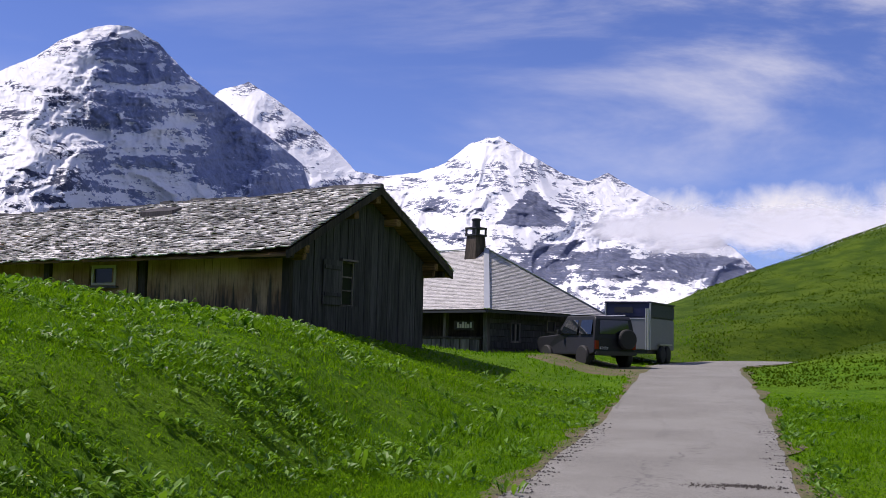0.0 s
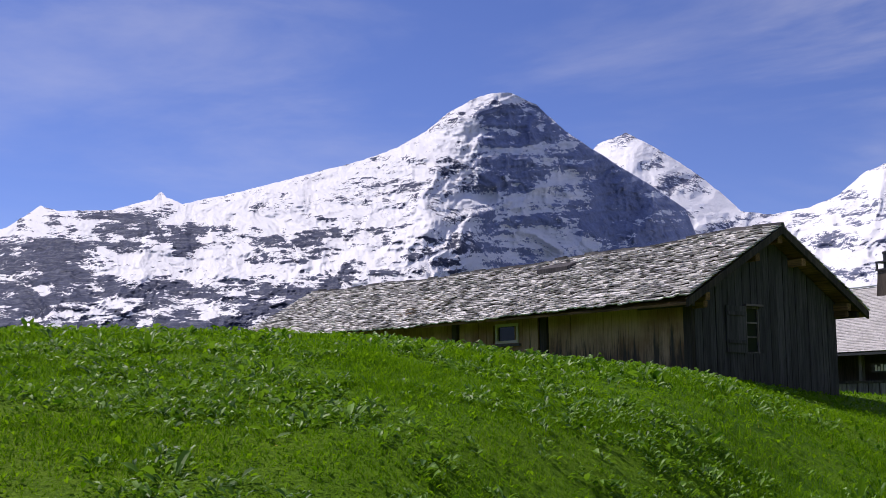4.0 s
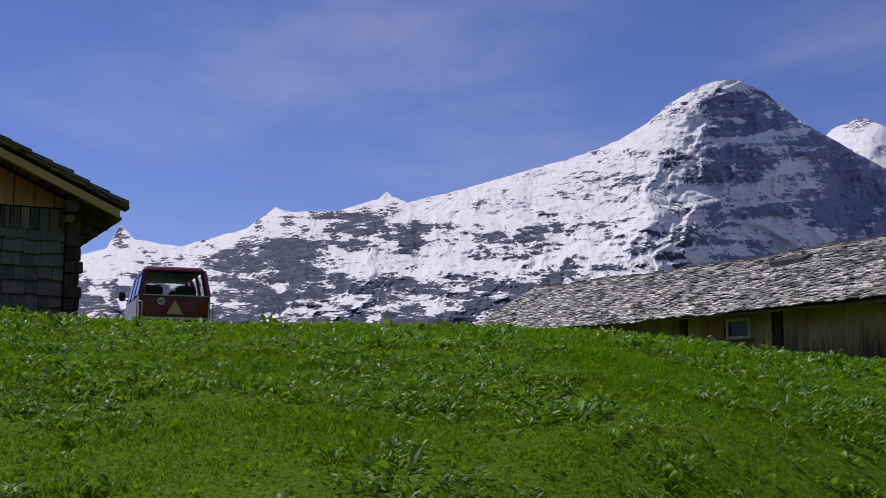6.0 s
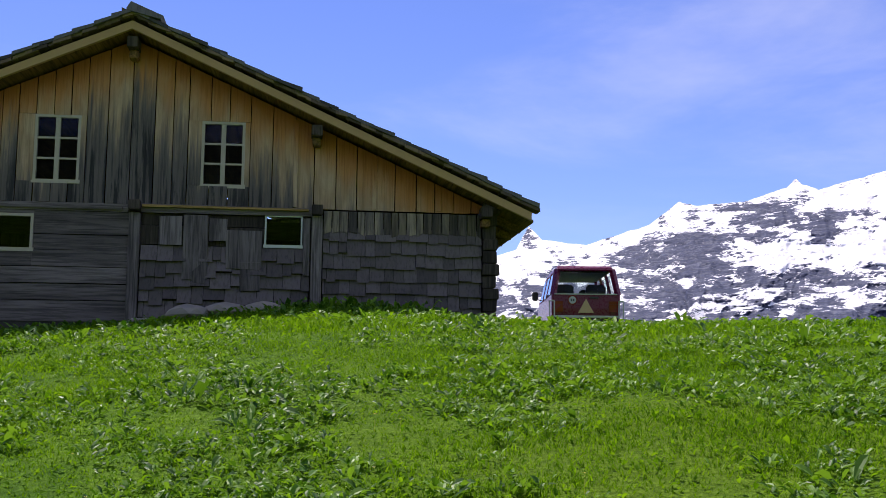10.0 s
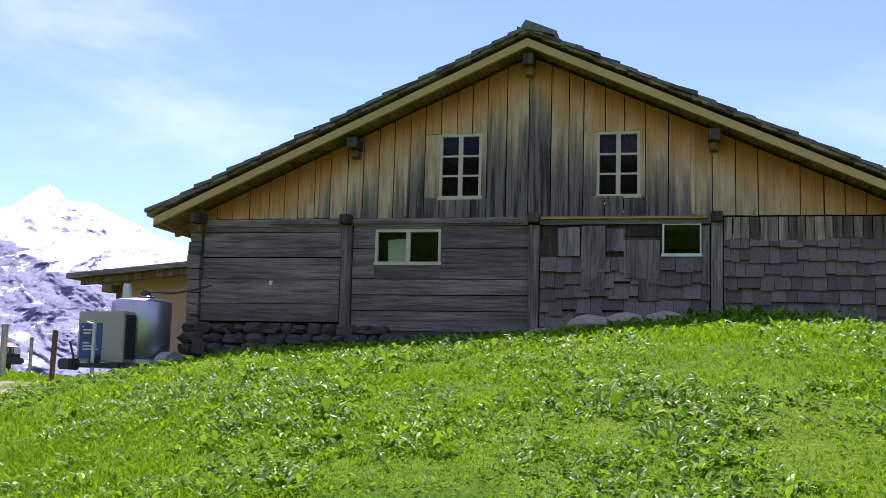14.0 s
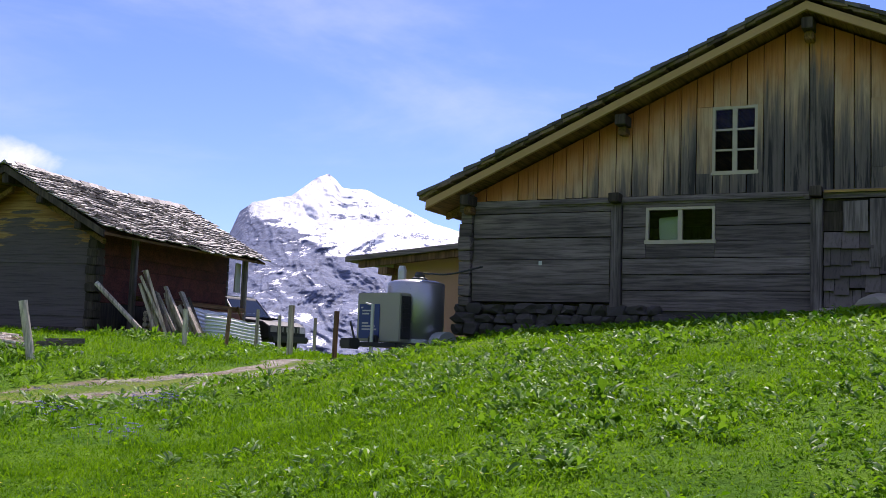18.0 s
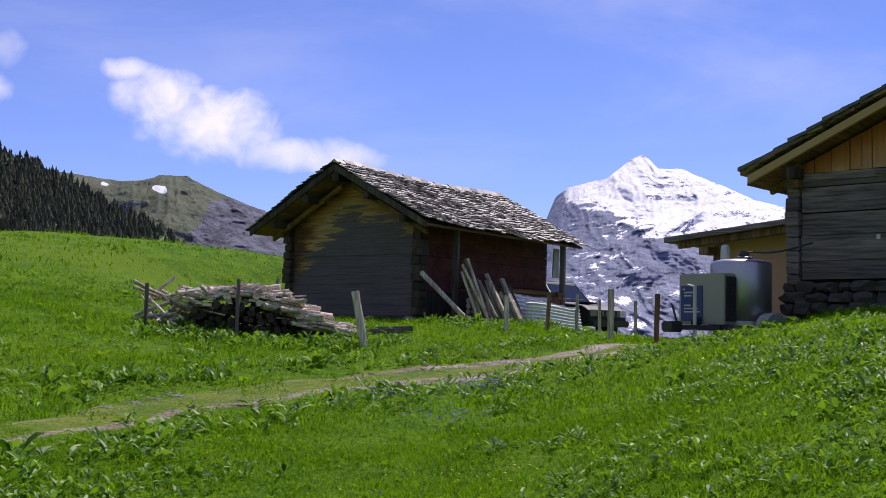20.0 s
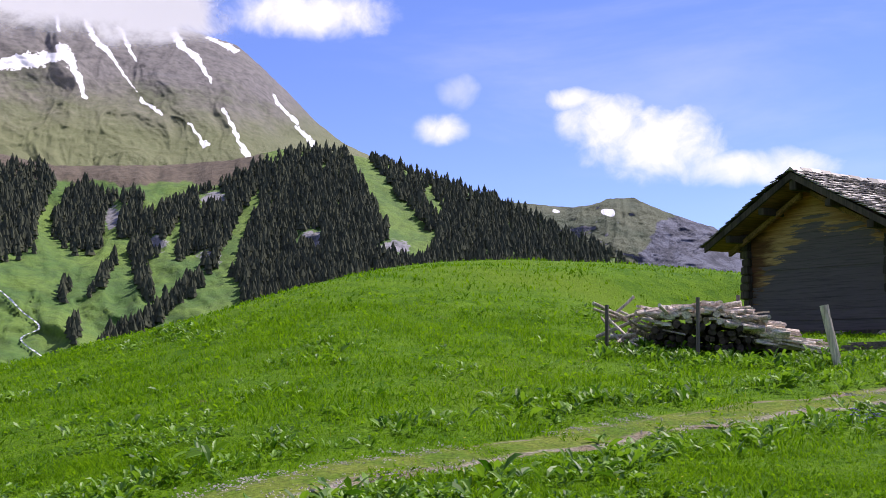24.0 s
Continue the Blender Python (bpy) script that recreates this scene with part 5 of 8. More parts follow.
def build_barn():
    t = thing("barn", BARN, "weathered timber barn with golden gable boards and grey lower wall", "barn")
    roofline = lambda x: 7.86 - SL * abs(x)
    mid = lambda x: 4.83
    win = ((-1.7, 5.2, -0.9, 6.42), (1.24, 5.2, 2.02, 6.4))
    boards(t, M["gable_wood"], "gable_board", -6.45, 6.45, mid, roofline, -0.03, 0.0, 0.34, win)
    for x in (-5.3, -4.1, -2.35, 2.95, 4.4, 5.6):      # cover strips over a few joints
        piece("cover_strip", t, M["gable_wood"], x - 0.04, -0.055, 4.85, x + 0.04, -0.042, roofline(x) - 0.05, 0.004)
    window(t, *win[0], 0.0, 2, 3, M["cream"])
    window(t, *win[1], 0.0, 2, 3, M["cream"])
    # sill beam between the storeys, with a weather board
    piece("sill_beam", t, M["wood_gray"], -6.5, -0.05, 4.68, 0.0, 0.1, 4.82, 0.008)
    piece("sill_beam", t, M["wood_gray"], 0.22, -0.05, 4.69, 3.26, 0.1, 4.84, 0.008)
    piece("weather_board", t, M["wood_pale"], 0.25, -0.1, 4.78, 3.2, -0.052, 4.825, 0.008)
    piece("weather_board", t, M["wood_gray"], -5.0, -0.09, 4.72, -0.1, -0.053, 4.765, 0.008)
    # lower wall: squared logs on the one side, shingles on the other
    lw, sw = (-2.9, 3.96, -1.63, 4.61), (2.42, 4.13, 3.1, 4.7)
    logs(t, M["wood_gray"], -6.4, -3.58, 2.84, 4.68, -0.03, 0.12, 0.4)
    logs(t, M["wood_gray"], -3.34, 0.02, 2.7, 4.68, -0.02, 0.12, 0.33, (lw,))
    logs(t, M["wood_dark"], 0.22, 6.4, 2.6, 4.68, 0.03, 0.12, 0.3, (sw,))
    window(t, *lw, -0.02, 2, 1, M["cream"])
    window(t, *sw, 0.0, 1, 1, M["zinc"], frame_w=0.03)
    piece("curtain", t, M["curtain"], -2.72, 0.2, 3.98, -2.36, 0.24, 4.45, 0.03, 0.012, "pale green cloth hanging behind the window")
    for x, z in ((-3.46, 2.75), (0.12, 2.6), (3.36, 2.7)):
        piece("wall_post", t, M["wood_gray_up"], x - 0.1, -0.09, z, x + 0.1, 0.1, 4.68 if x < 3 else 4.83, 0.008, 0.01)
        piece("beam_end", t, M["wood_dark"], x - 0.1, -0.28, 4.7, x + 0.1, -0.055, 4.88, 0.008, 0.012)
    # notched log ends at the corners
    for s in (-1, 1):
        z = 2.75
        while z < 4.9:
            h = rng.uniform(0.2, 0.28)
            out = rng.uniform(0.0, 0.07)
            piece("log_end", t, M["wood_dark"] if s > 0 else M["wood_gray"], min(s * 6.42, s * (6.66 + out)), -0.1 - out, z, max(s * 6.42, s * (6.66 + out)), 0.16, z + h - 0.012, 0.012, 0.012)
            z += h
    wall = shingle_boxes((0.24, 0.0, 2.55), (3.24, 0.0, 2.55), (0.24, 0.0, 4.1), (3.24, 0.0, 4.1), 0.25, 0.26, 0.03, 5, 1.15, 0.07, 0.03)
    lay_shingles(wall, t, M["shingle_grey"], "wall_shingle", lambda b: True)
    wall = shingle_boxes((3.48, 0.0, 2.55), (6.4, 0.0, 2.55), (3.48, 0.0, 4.5), (6.4, 0.0, 4.5), 0.24, 0.27, 0.03, 6, 1.12, 0.035, 0.025)
    lay_shingles(wall, t, M["shingle_grey"], "wall_shingle", lambda b: True)
    boards(t, M["wood_stave"], "wall_board", 3.48, 6.4, lambda x: 4.38 + 0.05 * math.sin(x * 37), lambda x: 4.8, -0.045, 0.02, 0.15)
    for x0, x1, z0, z1 in ((0.55, 0.95, 4.1, 4.62), (0.98, 1.42, 3.5, 4.66), (1.45, 1.75, 4.2, 4.6), (1.15, 1.4, 3.42, 4.1), (1.75, 2.38, 3.7, 4.4), (2.0, 2.36, 3.3, 4.0), (3.12, 3.24, 3.6, 4.65)):
        piece("patch_board", t, M["wood_gray_up"], x0, -0.075, z0, x1, -0.046, z1, 0.015, label="grey patch board nailed on the wall")
    # roof: boarded slopes, barge boards, purlins, stepped courses of shingles
    gable_roof(t, 7.3, 8.28, 4.99, -0.44, 16.4, 0.36, M["wood_brown"])
    for s in (-1, 1):
        bm = bmesh.new()
        prism(bm, [(0, 8.07), (s * 7.25, 8.07 - SL * 7.25), (s * 7.25, 7.92 - SL * 7.25), (0, 7.92)], -0.53, -0.445)
        part("barge_board", bm, M["barge"], t, "pale barge board along the gable edge")
        rows = 22
        for k in range(rows):
            u0, u1 = 7.4 * (1 - k / rows), 7.4 * (1 - min(1, (k + 1.35) / rows))
            z0, z1 = 8.3 - SL * u0, 8.3 - SL * u1
            for y0, y1 in ((-0.62 + rng.uniform(-0.04, 0.05), -0.3), (-0.29, 0.1), (0.11, 16.4)):
                e = rng.uniform(-0.04, 0.03)
                bm = bmesh.new()
                prism(bm, [(s * (u0 + e), z0 - 0.08), (s * (u0 + e), z0 - 0.015 + rng.uniform(0, 0.02)), (s * u1, z1 - 0.05), (s * u1, z1 - 0.1)], y0, y1)
                part("roof_shingle", bm, M["shingle_dark"], t)
            # ends of the lower layers, brown and broken
            for m in range(2):
                v0 = u0 - 7.4 / rows * 0.5 * m + rng.uniform(-0.05, 0.03)
                v1, y0 = v0 - rng.uniform(0.2, 0.34), -0.58 + rng.uniform(-0.03, 0.05)
                bm = bmesh.new()
                low = rng.uniform(0.0, 0.03)
                prism(bm, [(s * v0, 8.3 - SL * v0 - 0.15 + low), (s * v0, 8.3 - SL * v0 - 0.088), (s * v1, 8.3 - SL * v1 - 0.105), (s * v1, 8.3 - SL * v1 - 0.165)], y0, -0.2)
                part("shingle_end", bm, M["shingle_end"], t)
        for x, drop in ((0.0, 0.3), (3.32, 0.1), (6.45, 0.08)):
            if x or s > 0:
                z = 7.86 - SL * x - 0.04
                piece("purlin", t, M["wood_dark"], s * x - 0.1, -0.43, z - 0.2, s * x + 0.1, 0.3, z, 0.008, 0.012)
                piece("bracket", t, M["wood_brown"], s * x - 0.08, -0.26, z - 0.36, s * x + 0.08, 0.0, z - 0.205, 0.012, 0.02)
        # rafter tails under the eave
        for k in range(16):
            y = 0.3 + k * 1.0
            bm = bmesh.new()
            prism(bm, [(s * 6.5, 7.9 - SL * 6.5), (s * 7.2, 7.9 - SL * 7.2), (s * 7.2, 7.78 - SL * 7.2), (s * 6.5, 7.7 - SL * 6.5)], y, y + 0.12)
            part("rafter", bm, M["wood_brown"], t)
    bm = bmesh.new()
    prism(bm, [(-0.1, 8.25), (-0.02, 8.38), (0.55, 8.14), (0.5, 8.08), (0, 8.2)], -0.66, 16.4)
    part("ridge_cap", bm, M["shingle_dark"], t)
    # side and back walls
    for s in (-1, 1):
        piece("side_wall", t, M["wood_gray_up"], s * 6.5 - 0.1, 0.17, 2.2, s * 6.5 + 0.1, 16, 5.0)
    bm = bmesh.new()
    prism(bm, [(-6.4, 2.2), (6.4, 2.2), (6.4, 4.9), (0, 7.8), (-6.4, 4.9)], 15.8, 16.0)
    part("back_wall", bm, M["wood_gray_up"], t)
    # inside, unseen: floors, and a screen added to keep the panes dark
    piece("hay_floor", t, M["wood_dark"], -6.3, 0.2, 4.6, 6.3, 15.7, 4.66)
    piece("floor", t, M["wood_dark"], -6.3, 0.2, 2.76, 6.3, 15.7, 2.84)
    piece("inner_wall", t, M["wood_dark"], -6.3, 2.6, 2.85, 6.3, 2.7, 4.58)
    # dry stone footing
    x = -7.0
    for row in range(3):
        x = -6.75
        while x < (-2.6 if row else -1.8):
            w = rng.uniform(0.18, 0.5)
            z = 2.2 + row * 0.2
            rubble(t, x + w / 2, -0.06 + row * 0.07 + rng.uniform(-0.06, 0.06), z + 0.1, w * 0.56, 0.24, 0.125 + rng.uniform(-0.04, 0.02))
            x += w
    piece("foundation", t, M["stone"], -6.5, 0.02, 1.6, 6.5, 0.3, 2.72)
    # hinges, nails and a hook
    piece("iron_latch", t, M["zinc"], -5.0, -0.045, 3.55, -4.93, -0.031, 3.63)
    return t


barn = build_barn()


# ---- the long hut ----
def build_hut():
    t = thing("hut", HUT, "long low dark timber cowshed with a silver shingle roof", "barn")
    ridge, half, over, k = 5.55, 2.75, 3.5, 0.535
    L = 20.4
    line = lambda x: ridge - 0.22 - k * abs(x)
    hole = (-0.92, 2.55, -0.42, 3.62)
    boards(t, M["wood_slate"], "gable_board", -half, half, lambda x: 1.5, line, -0.03, 0.02, 0.26, (hole,))
    window(t, *hole, 0.0, 1, 3, M["wood_gray_up"], M["dark_glass"], frame_w=0.04)
    piece("window_hood", t, M["wood_gray"], -1.0, -0.12, 3.63, -0.34, -0.02, 3.68)
    sh = piece("shutter", t, M["wood_slate"], -1.68, -0.075, 2.55, -0.96, -0.046, 3.62)
    for z in (2.75, 3.4):
        piece("batten", sh, M["wood_slate"], -1.64, -0.1, z, -1.0, -0.077, z + 0.09, 0.004)
    # long wall under the eave: boards, posts and a small window
    for y0, y1 in ((0.1, 4.6), (5.0, 8.2), (8.4, 13.5), (13.7, 20.0)):
        bm_mat = M["hut_wall"]
        y = y0
        while y < y1 - 0.05:
            w = min(rng.uniform(0.22, 0.34), y1 - y)
            lo = 1.6
            if y0 > 4.8 and y1 < 8.3 and 5.75 < y + w / 2 < 6.6:
                piece("wall_board", t, bm_mat, -half - 0.03, y + 0.004, lo, -half + 0.03, y + w - 0.005, 3.0, 0.005)
                piece("wall_board", t, bm_mat, -half - 0.03, y + 0.004, 3.48, -half + 0.03, y + w - 0.005, 3.75, 0.005)
            else:
                piece("wall_board", t, bm_mat, -half - 0.03 - rng.uniform(0, 0.012), y + 0.004, lo, -half + 0.03, y + w - 0.005, 3.75, 0.005)
            y += w
    w = new("window")
    w.parent = t
    for a, b, c, d in ((5.72, 2.98, 5.8, 3.5), (6.55, 2.98, 6.63, 3.5), (5.8, 3.42, 6.55, 3.5), (5.8, 2.98, 6.55, 3.05)):
        piece("window_frame", w, M["cream"], -half - 0.06, a, b, -half + 0.03, c, d)
    piece("pane", w, M["dark_glass"], -half - 0.01, 5.8, 3.05, -half, 6.55, 3.42)
    piece("window_sill", w, M["wood_gray"], -half - 0.12, 5.62, 2.9, -half - 0.031, 6.75, 2.96)
    for y in (-0.02, 4.62, 8.22, 13.5, 20.0):
        piece("wall_post", t, M["wood_dark"], -half - 0.1, y, 1.5, -half + 0.08, y + 0.24, 3.8, 0.01, 0.01)
    piece("wall_plate", t, M["wood_dark"], -half - 0.07, 0.25, 3.76, -half + 0.1, 20.2, 3.95)
    piece("side_wall", t, M["wood_dark"], half - 0.08, 0.05, 1.4, half + 0.05, 20.2, 3.9)
    piece("back_wall", t, M["wood_dark"], -half + 0.1, 20.0, 1.4, half - 0.1, 20.15, 3.95)
    piece("footing", t, M["stone"], -half + 0.04, 0.03, 1.0, half - 0.04, 0.3, 1.52)
    gable_roof(t, over, ridge, ridge - k * over, -0.42, L, 0.16, M["wood_brown"])

    def sag(v):
        return Vector((v.x, v.y, v.z - 0.13 * math.sin(math.pi * min(max(v.y, 0), L) / L) + 0.035 * math.sin(v.y * 1.3) * math.sin(v.x * 1.1 + 1)))

    left = shingle_boxes((-over - 0.06, L, ridge - k * (over + 0.06)), (-over - 0.06, -0.5, ridge - k * (over + 0.06)), (0, L, ridge), (0, -0.5, ridge), 0.145, 0.17, 0.03, 11, 1.8, 0.06, 0.035, sag)
    lay_shingles(left, t, M["shingle"], "shingle", lambda b: b[0].y < 3.2)
    right = shingle_boxes((over + 0.06, -0.5, ridge - k * (over + 0.06)), (over + 0.06, L, ridge - k * (over + 0.06)), (0, -0.5, ridge), (0, L, ridge), 0.2, 0.4, 0.03, 12, 1.6, 0.03, 0.02, sag)
    lay_shingles(right, t, M["shingle"], "shingle")
    for s in (-1, 1):
        bm = bmesh.new()
        prism(bm, [(0, ridge - 0.02), (s * over, ridge - 0.02 - k * over), (s * over, ridge - 0.2 - k * over), (0, ridge - 0.2)], -0.5, -0.43)
        part("barge_board", bm, M["wood_dark"], t)
        for x in (0.9, 2.75):
            z = ridge - 0.24 - k * x
            piece("purlin", t, M["wood_brown"], s * x - 0.09, -0.42, z - 0.18, s * x + 0.09, 0.3, z, 0.006, 0.012)
        piece("bracket", t, M["wood_brown"], s * 2.75 - 0.07, -0.36, ridge - k * 2.75 - 0.58, s * 2.75 + 0.07, 0.0, ridge - k * 2.75 - 0.425, 0.01, 0.02)
        piece("rafter_end", t, M["wood_dark"], s * 3.2 - 0.06, -0.38, ridge - k * 3.2 - 0.33, s * 3.2 + 0.06, 1.2, ridge - k * 3.2 - 0.19, 0.006, 0.01)
    piece("purlin", t, M["wood_brown"], -0.1, -0.42, ridge - 0.42, 0.1, 0.3, ridge - 0.22, 0.006, 0.012)
    n = 52
    for k_ in range(n):
        y = -0.5 + (L + 0.5) * k_ / n
        bm = bmesh.new()
        e = rng.uniform(0.0, 0.06)
        prism(bm, [(-0.07, ridge - 0.03), (-0.06, ridge + 0.045 + e), (0.05, ridge + 0.055 + e), (0.12, ridge - 0.03)], y, y + (L + 0.5) / n * 1.02)
        for v in bm.verts:
            v.co = sag(v.co)
        part("ridge_shingle", bm, M["shingle_dark"], t)
    # roof light
    bm = bmesh.new()
    x0, x1 = -0.62, -1.0
    a = [bm.verts.new(p) for p in ((x0, 5.7, ridge + k * x0 + 0.04), (x0, 6.9, ridge + k * x0 + 0.04), (x1, 6.9, ridge + k * x1 + 0.1), (x1, 5.7, ridge + k * x1 + 0.1),
                                    (x0, 5.7, ridge + k * x0 - 0.05), (x0, 6.9, ridge + k * x0 - 0.05), (x1, 6.9, ridge + k * x1 - 0.05), (x1, 5.7, ridge + k * x1 - 0.05))]
    for f in ((0, 1, 2, 3), (4, 5, 1, 0), (5, 6, 2, 1), (6, 7, 3, 2), (7, 4, 0, 3)):
        bm.faces.new([a[i] for i in f])
    part("roof_hatch", bm, M["wood_slate"], t, "grey wooden roof hatch tilted open")
    return t


hut = build_hut()

# ---- the small shed ----
def build_shed():
    t = thing("shed", SHED, "old log shed with ragged shingle roof and red side wall", "shed")
    ridge, k, over, L = 5.78, 0.53, 2.85, 6.4
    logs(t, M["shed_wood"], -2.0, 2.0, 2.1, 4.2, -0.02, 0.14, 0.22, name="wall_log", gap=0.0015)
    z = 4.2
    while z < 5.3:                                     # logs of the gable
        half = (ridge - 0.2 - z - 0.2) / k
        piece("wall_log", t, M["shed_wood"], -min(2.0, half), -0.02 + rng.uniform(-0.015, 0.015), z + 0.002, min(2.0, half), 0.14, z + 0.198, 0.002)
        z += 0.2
    for s in (-1, 1):
        z = 2.1
        while z < 4.4:
            out = rng.uniform(0.0, 0.09)
            piece("log_end", t, M["wood_dark"], min(s * 1.98, s * (2.2 + out)), -0.12 - out, z, max(s * 1.98, s * (2.2 + out)), 0.14, z + 0.19, 0.015, 0.02)
            z += 0.2
    logs(t, M["wood_dark"], -2.0, 2.0, 2.1, 4.4, L - 0.6, L - 0.5, 0.2, name="wall_log")
    piece("side_wall", t, M["wood_dark"], -2.08, 0.15, 2.1, -1.9, L - 0.61, 4.4)
    piece("sill", t, M["wood_dark"], -2.1, -0.08, 1.95, 2.1, 0.2, 2.1, 0.01)
    for x in (-2.0, 0.0, 2.0):
        piece("foundation_stone", t, M["stone"], x - 0.25, -0.12, 1.6, x + 0.25, 0.3, 1.95, 0.04, 0.05)
    # side under the long eave: red boards, posts and a red parapet
    z = 2.7
    while z < 4.35:
        piece("side_board", t, M["wood_red"], 1.95, 0.16, z, 2.02, L - 0.62, z + 0.27, 0.006)
        z += 0.28
    piece("side_board", t, M["wood_dark"], 1.95, 0.16, 2.1, 2.0, L - 0.62, 2.69, 0.006)
    for y in (0.75, 5.75):
        piece("porch_post", t, M["wood_gray_up"], 2.5, y, 1.9, 2.63, y + 0.13, 4.3, 0.01, 0.012)
    piece("porch_beam", t, M["wood_dark"], 2.48, -0.3, 4.24, 2.64, L - 0.2, 4.4, 0.008, 0.012)
    piece("parapet_rail", t, M["wood_brown"], 2.5, 0.9, 2.78, 2.66, 5.75, 2.88, 0.012)
    piece("parapet_panel", t, M["red_panel"], 2.55, 2.7, 1.9, 2.6, 5.74, 2.77, 0.006)
    piece("post_sheet", t, M["white"], 2.42, 5.5, 3.3, 2.48, 5.74, 4.1, 0.02)
    gable_roof(t, over, ridge, ridge - k * over, -0.72, L, 0.14, M["wood_brown"])

    def sag(v):
        return Vector((v.x, v.y, v.z - 0.08 * math.sin(math.pi * min(max(v.y, 0), L) / L) + 0.03 * math.sin(v.y * 2.1) * math.sin(v.x * 1.7)))

    e = over + 0.08
    right = shingle_boxes((e, -0.82, ridge - k * e), (e, L + 0.1, ridge - k * e), (0, -0.82, ridge), (0, L + 0.1, ridge), 0.16, 0.17, 0.03, 21, 1.8, 0.06, 0.03, sag)
    lay_shingles(right, t, M["shingle_shed"], "shingle", lambda b: b[0].y < 2.6)
    left = shingle_boxes((-e, L, ridge - k * e), (-e, -0.82, ridge - k * e), (0, L, ridge), (0, -0.82, ridge), 0.17, 0.25, 0.03, 22, 1.7, 0.05, 0.03, sag)
    lay_shingles(left, t, M["shingle_dark"], "shingle")
    for s in (-1, 1):
        bm = bmesh.new()
        prism(bm, [(0, ridge - 0.03), (s * over, ridge - 0.03 - k * over), (s * over, ridge - 0.19 - k * over), (0, ridge - 0.19)], -0.78, -0.725)
        part("barge_board", bm, M["wood_dark"], t)
        for x in (1.0, 2.1):
            z = ridge - 0.2 - k * x
            piece("purlin", t, M["wood_dark"], s * x - 0.09, -0.72, z - 0.2, s * x + 0.09, 0.3, z - 0.02, 0.008, 0.015)
        bm = bmesh.new()
        prism(bm, [(s * 0.15, ridge - 0.36 - k * 0.15), (s * 2.5, ridge - 0.36 - k * 2.5), (s * 2.5, ridge - 0.48 - k * 2.5), (s * 0.15, ridge - 0.48 - k * 0.15)], -0.3, -0.2)
        part("rafter", bm, M["wood_brown"], t)
    piece("ridge_purlin", t, M["wood_dark"], -0.1, -0.72, ridge - 0.45, 0.1, 0.3, ridge - 0.2, 0.008, 0.015)
    for k_ in range(22):
        y = -0.82 + (L + 0.9) * k_ / 22
        bm = bmesh.new()
        h = rng.uniform(0.0, 0.05)
        prism(bm, [(-0.15, ridge - 0.03), (0.03, ridge + 0.07 + h), (0.17, ridge - 0.03), (0, ridge + 0.01)], y, y + 0.36)
        for v in bm.verts:
            v.co = sag(v.co)
        part("ridge_shingle", bm, M["shingle_shed"], t)
    return t


shed = build_shed()


def on_ground(x, y, dz=0.0):
    return Vector((x, y, float(gz(x, y)) + dz))


def local(m, x, y):
    p = m @ Vector((x, y, 0))
    return p.x, p.y


# planks and poles leaning on the shed
def leaning(name, foot, top, w, h, mat, label, round_=False):
    f = on_ground(*local(SHED, *foot), -0.03)
    p = Vector((*local(SHED, top[0], top[1]), top[2]))
    ob = beam(name, None, mat, f, p, w, h, label, 0.06, round_)
    return tagged(ob, category="plank", group="planks leaning on the shed")


leaning("pole", (3.55, 0.2), (2.35, -0.25, 3.1), 0.06, 0.06, M["wood_bleached"], "pale round pole leaning against the old shed", True)
plank_rng = random.Random(31)
for k in range(15):
    fy = 0.75 + 0.145 * k + plank_rng.uniform(-0.06, 0.06)
    top = 3.5 - 0.045 * k + plank_rng.uniform(-0.4, 0.12)
    leaning("plank", (3.2 + plank_rng.uniform(0, 0.35), fy + 0.15), (2.86, fy + plank_rng.uniform(-0.35, 0.15), top), plank_rng.choice((0.16, 0.22, 0.28)), 0.06,
            M["wood_gray_up"] if k % 5 == 4 else M["wood_bleached"], "weathered grey plank leaning against the old shed")
leaning("plank", (3.1, 5.6), (2.7, 5.3, 2.9), 0.16, 0.035, M["wood_tan"], "short brown plank leaning against the old shed")
for k in range(7):                                     # split rails stacked behind the planks
    z = 2.0 + 0.13 * (k // 2)
    a, b = Vector((*local(SHED, 2.75 + 0.16 * (k % 2), 1.1), z + 0.1)), Vector((*local(SHED, 2.75 + 0.16 * (k % 2), 3.3 + 0.2 * (k % 3)), z + 0.1))
    tagged(beam("rail", None, M["wood_log"], a, b, 0.065, 0.06, "split brown rail stacked beside the old shed", 0.08, True), category="rail", group="rails stacked by the shed")


def build_corrugated(x0, y0, x1, y1, z0, z1, lean, seed):
    """A sheet of corrugated metal standing on edge."""
    r = random.Random(seed)
    a, b = Vector((x0, y0, 0)), Vector((x1, y1, 0))
    d = (b - a).normalized()
    n = Vector((d.y, -d.x, 0))
    rows, cols = 56, 10
    verts = []
    for j in range(rows + 1):
        v = j / rows
        for i in range(cols + 1):
            u = i / cols
            bend = 0.05 * math.sin(u * 5 + seed) * v
            p = a.lerp(b, u) + n * (0.022 * math.sin(v * 2 * math.pi * 8) - lean * v + bend)
            verts.append((p.x, p.y, z0 + (z1 - z0) * v + 0.05 * math.sin(u * 3.5 + seed) + 0.02 * r.uniform(-1, 1) * (v > 0.9)))
    ob = link_mesh("corrugated_sheet", verts, grid_faces(rows + 1, cols + 1), M["corrugated"], True)
    sol = ob.modifiers.new("thickness", "SOLIDIFY")
    sol.thickness = 0.004
    return tagged(ob, "corrugated galvanised metal sheet standing on edge in weeds", "metal sheet", "corrugated sheets by the shed")


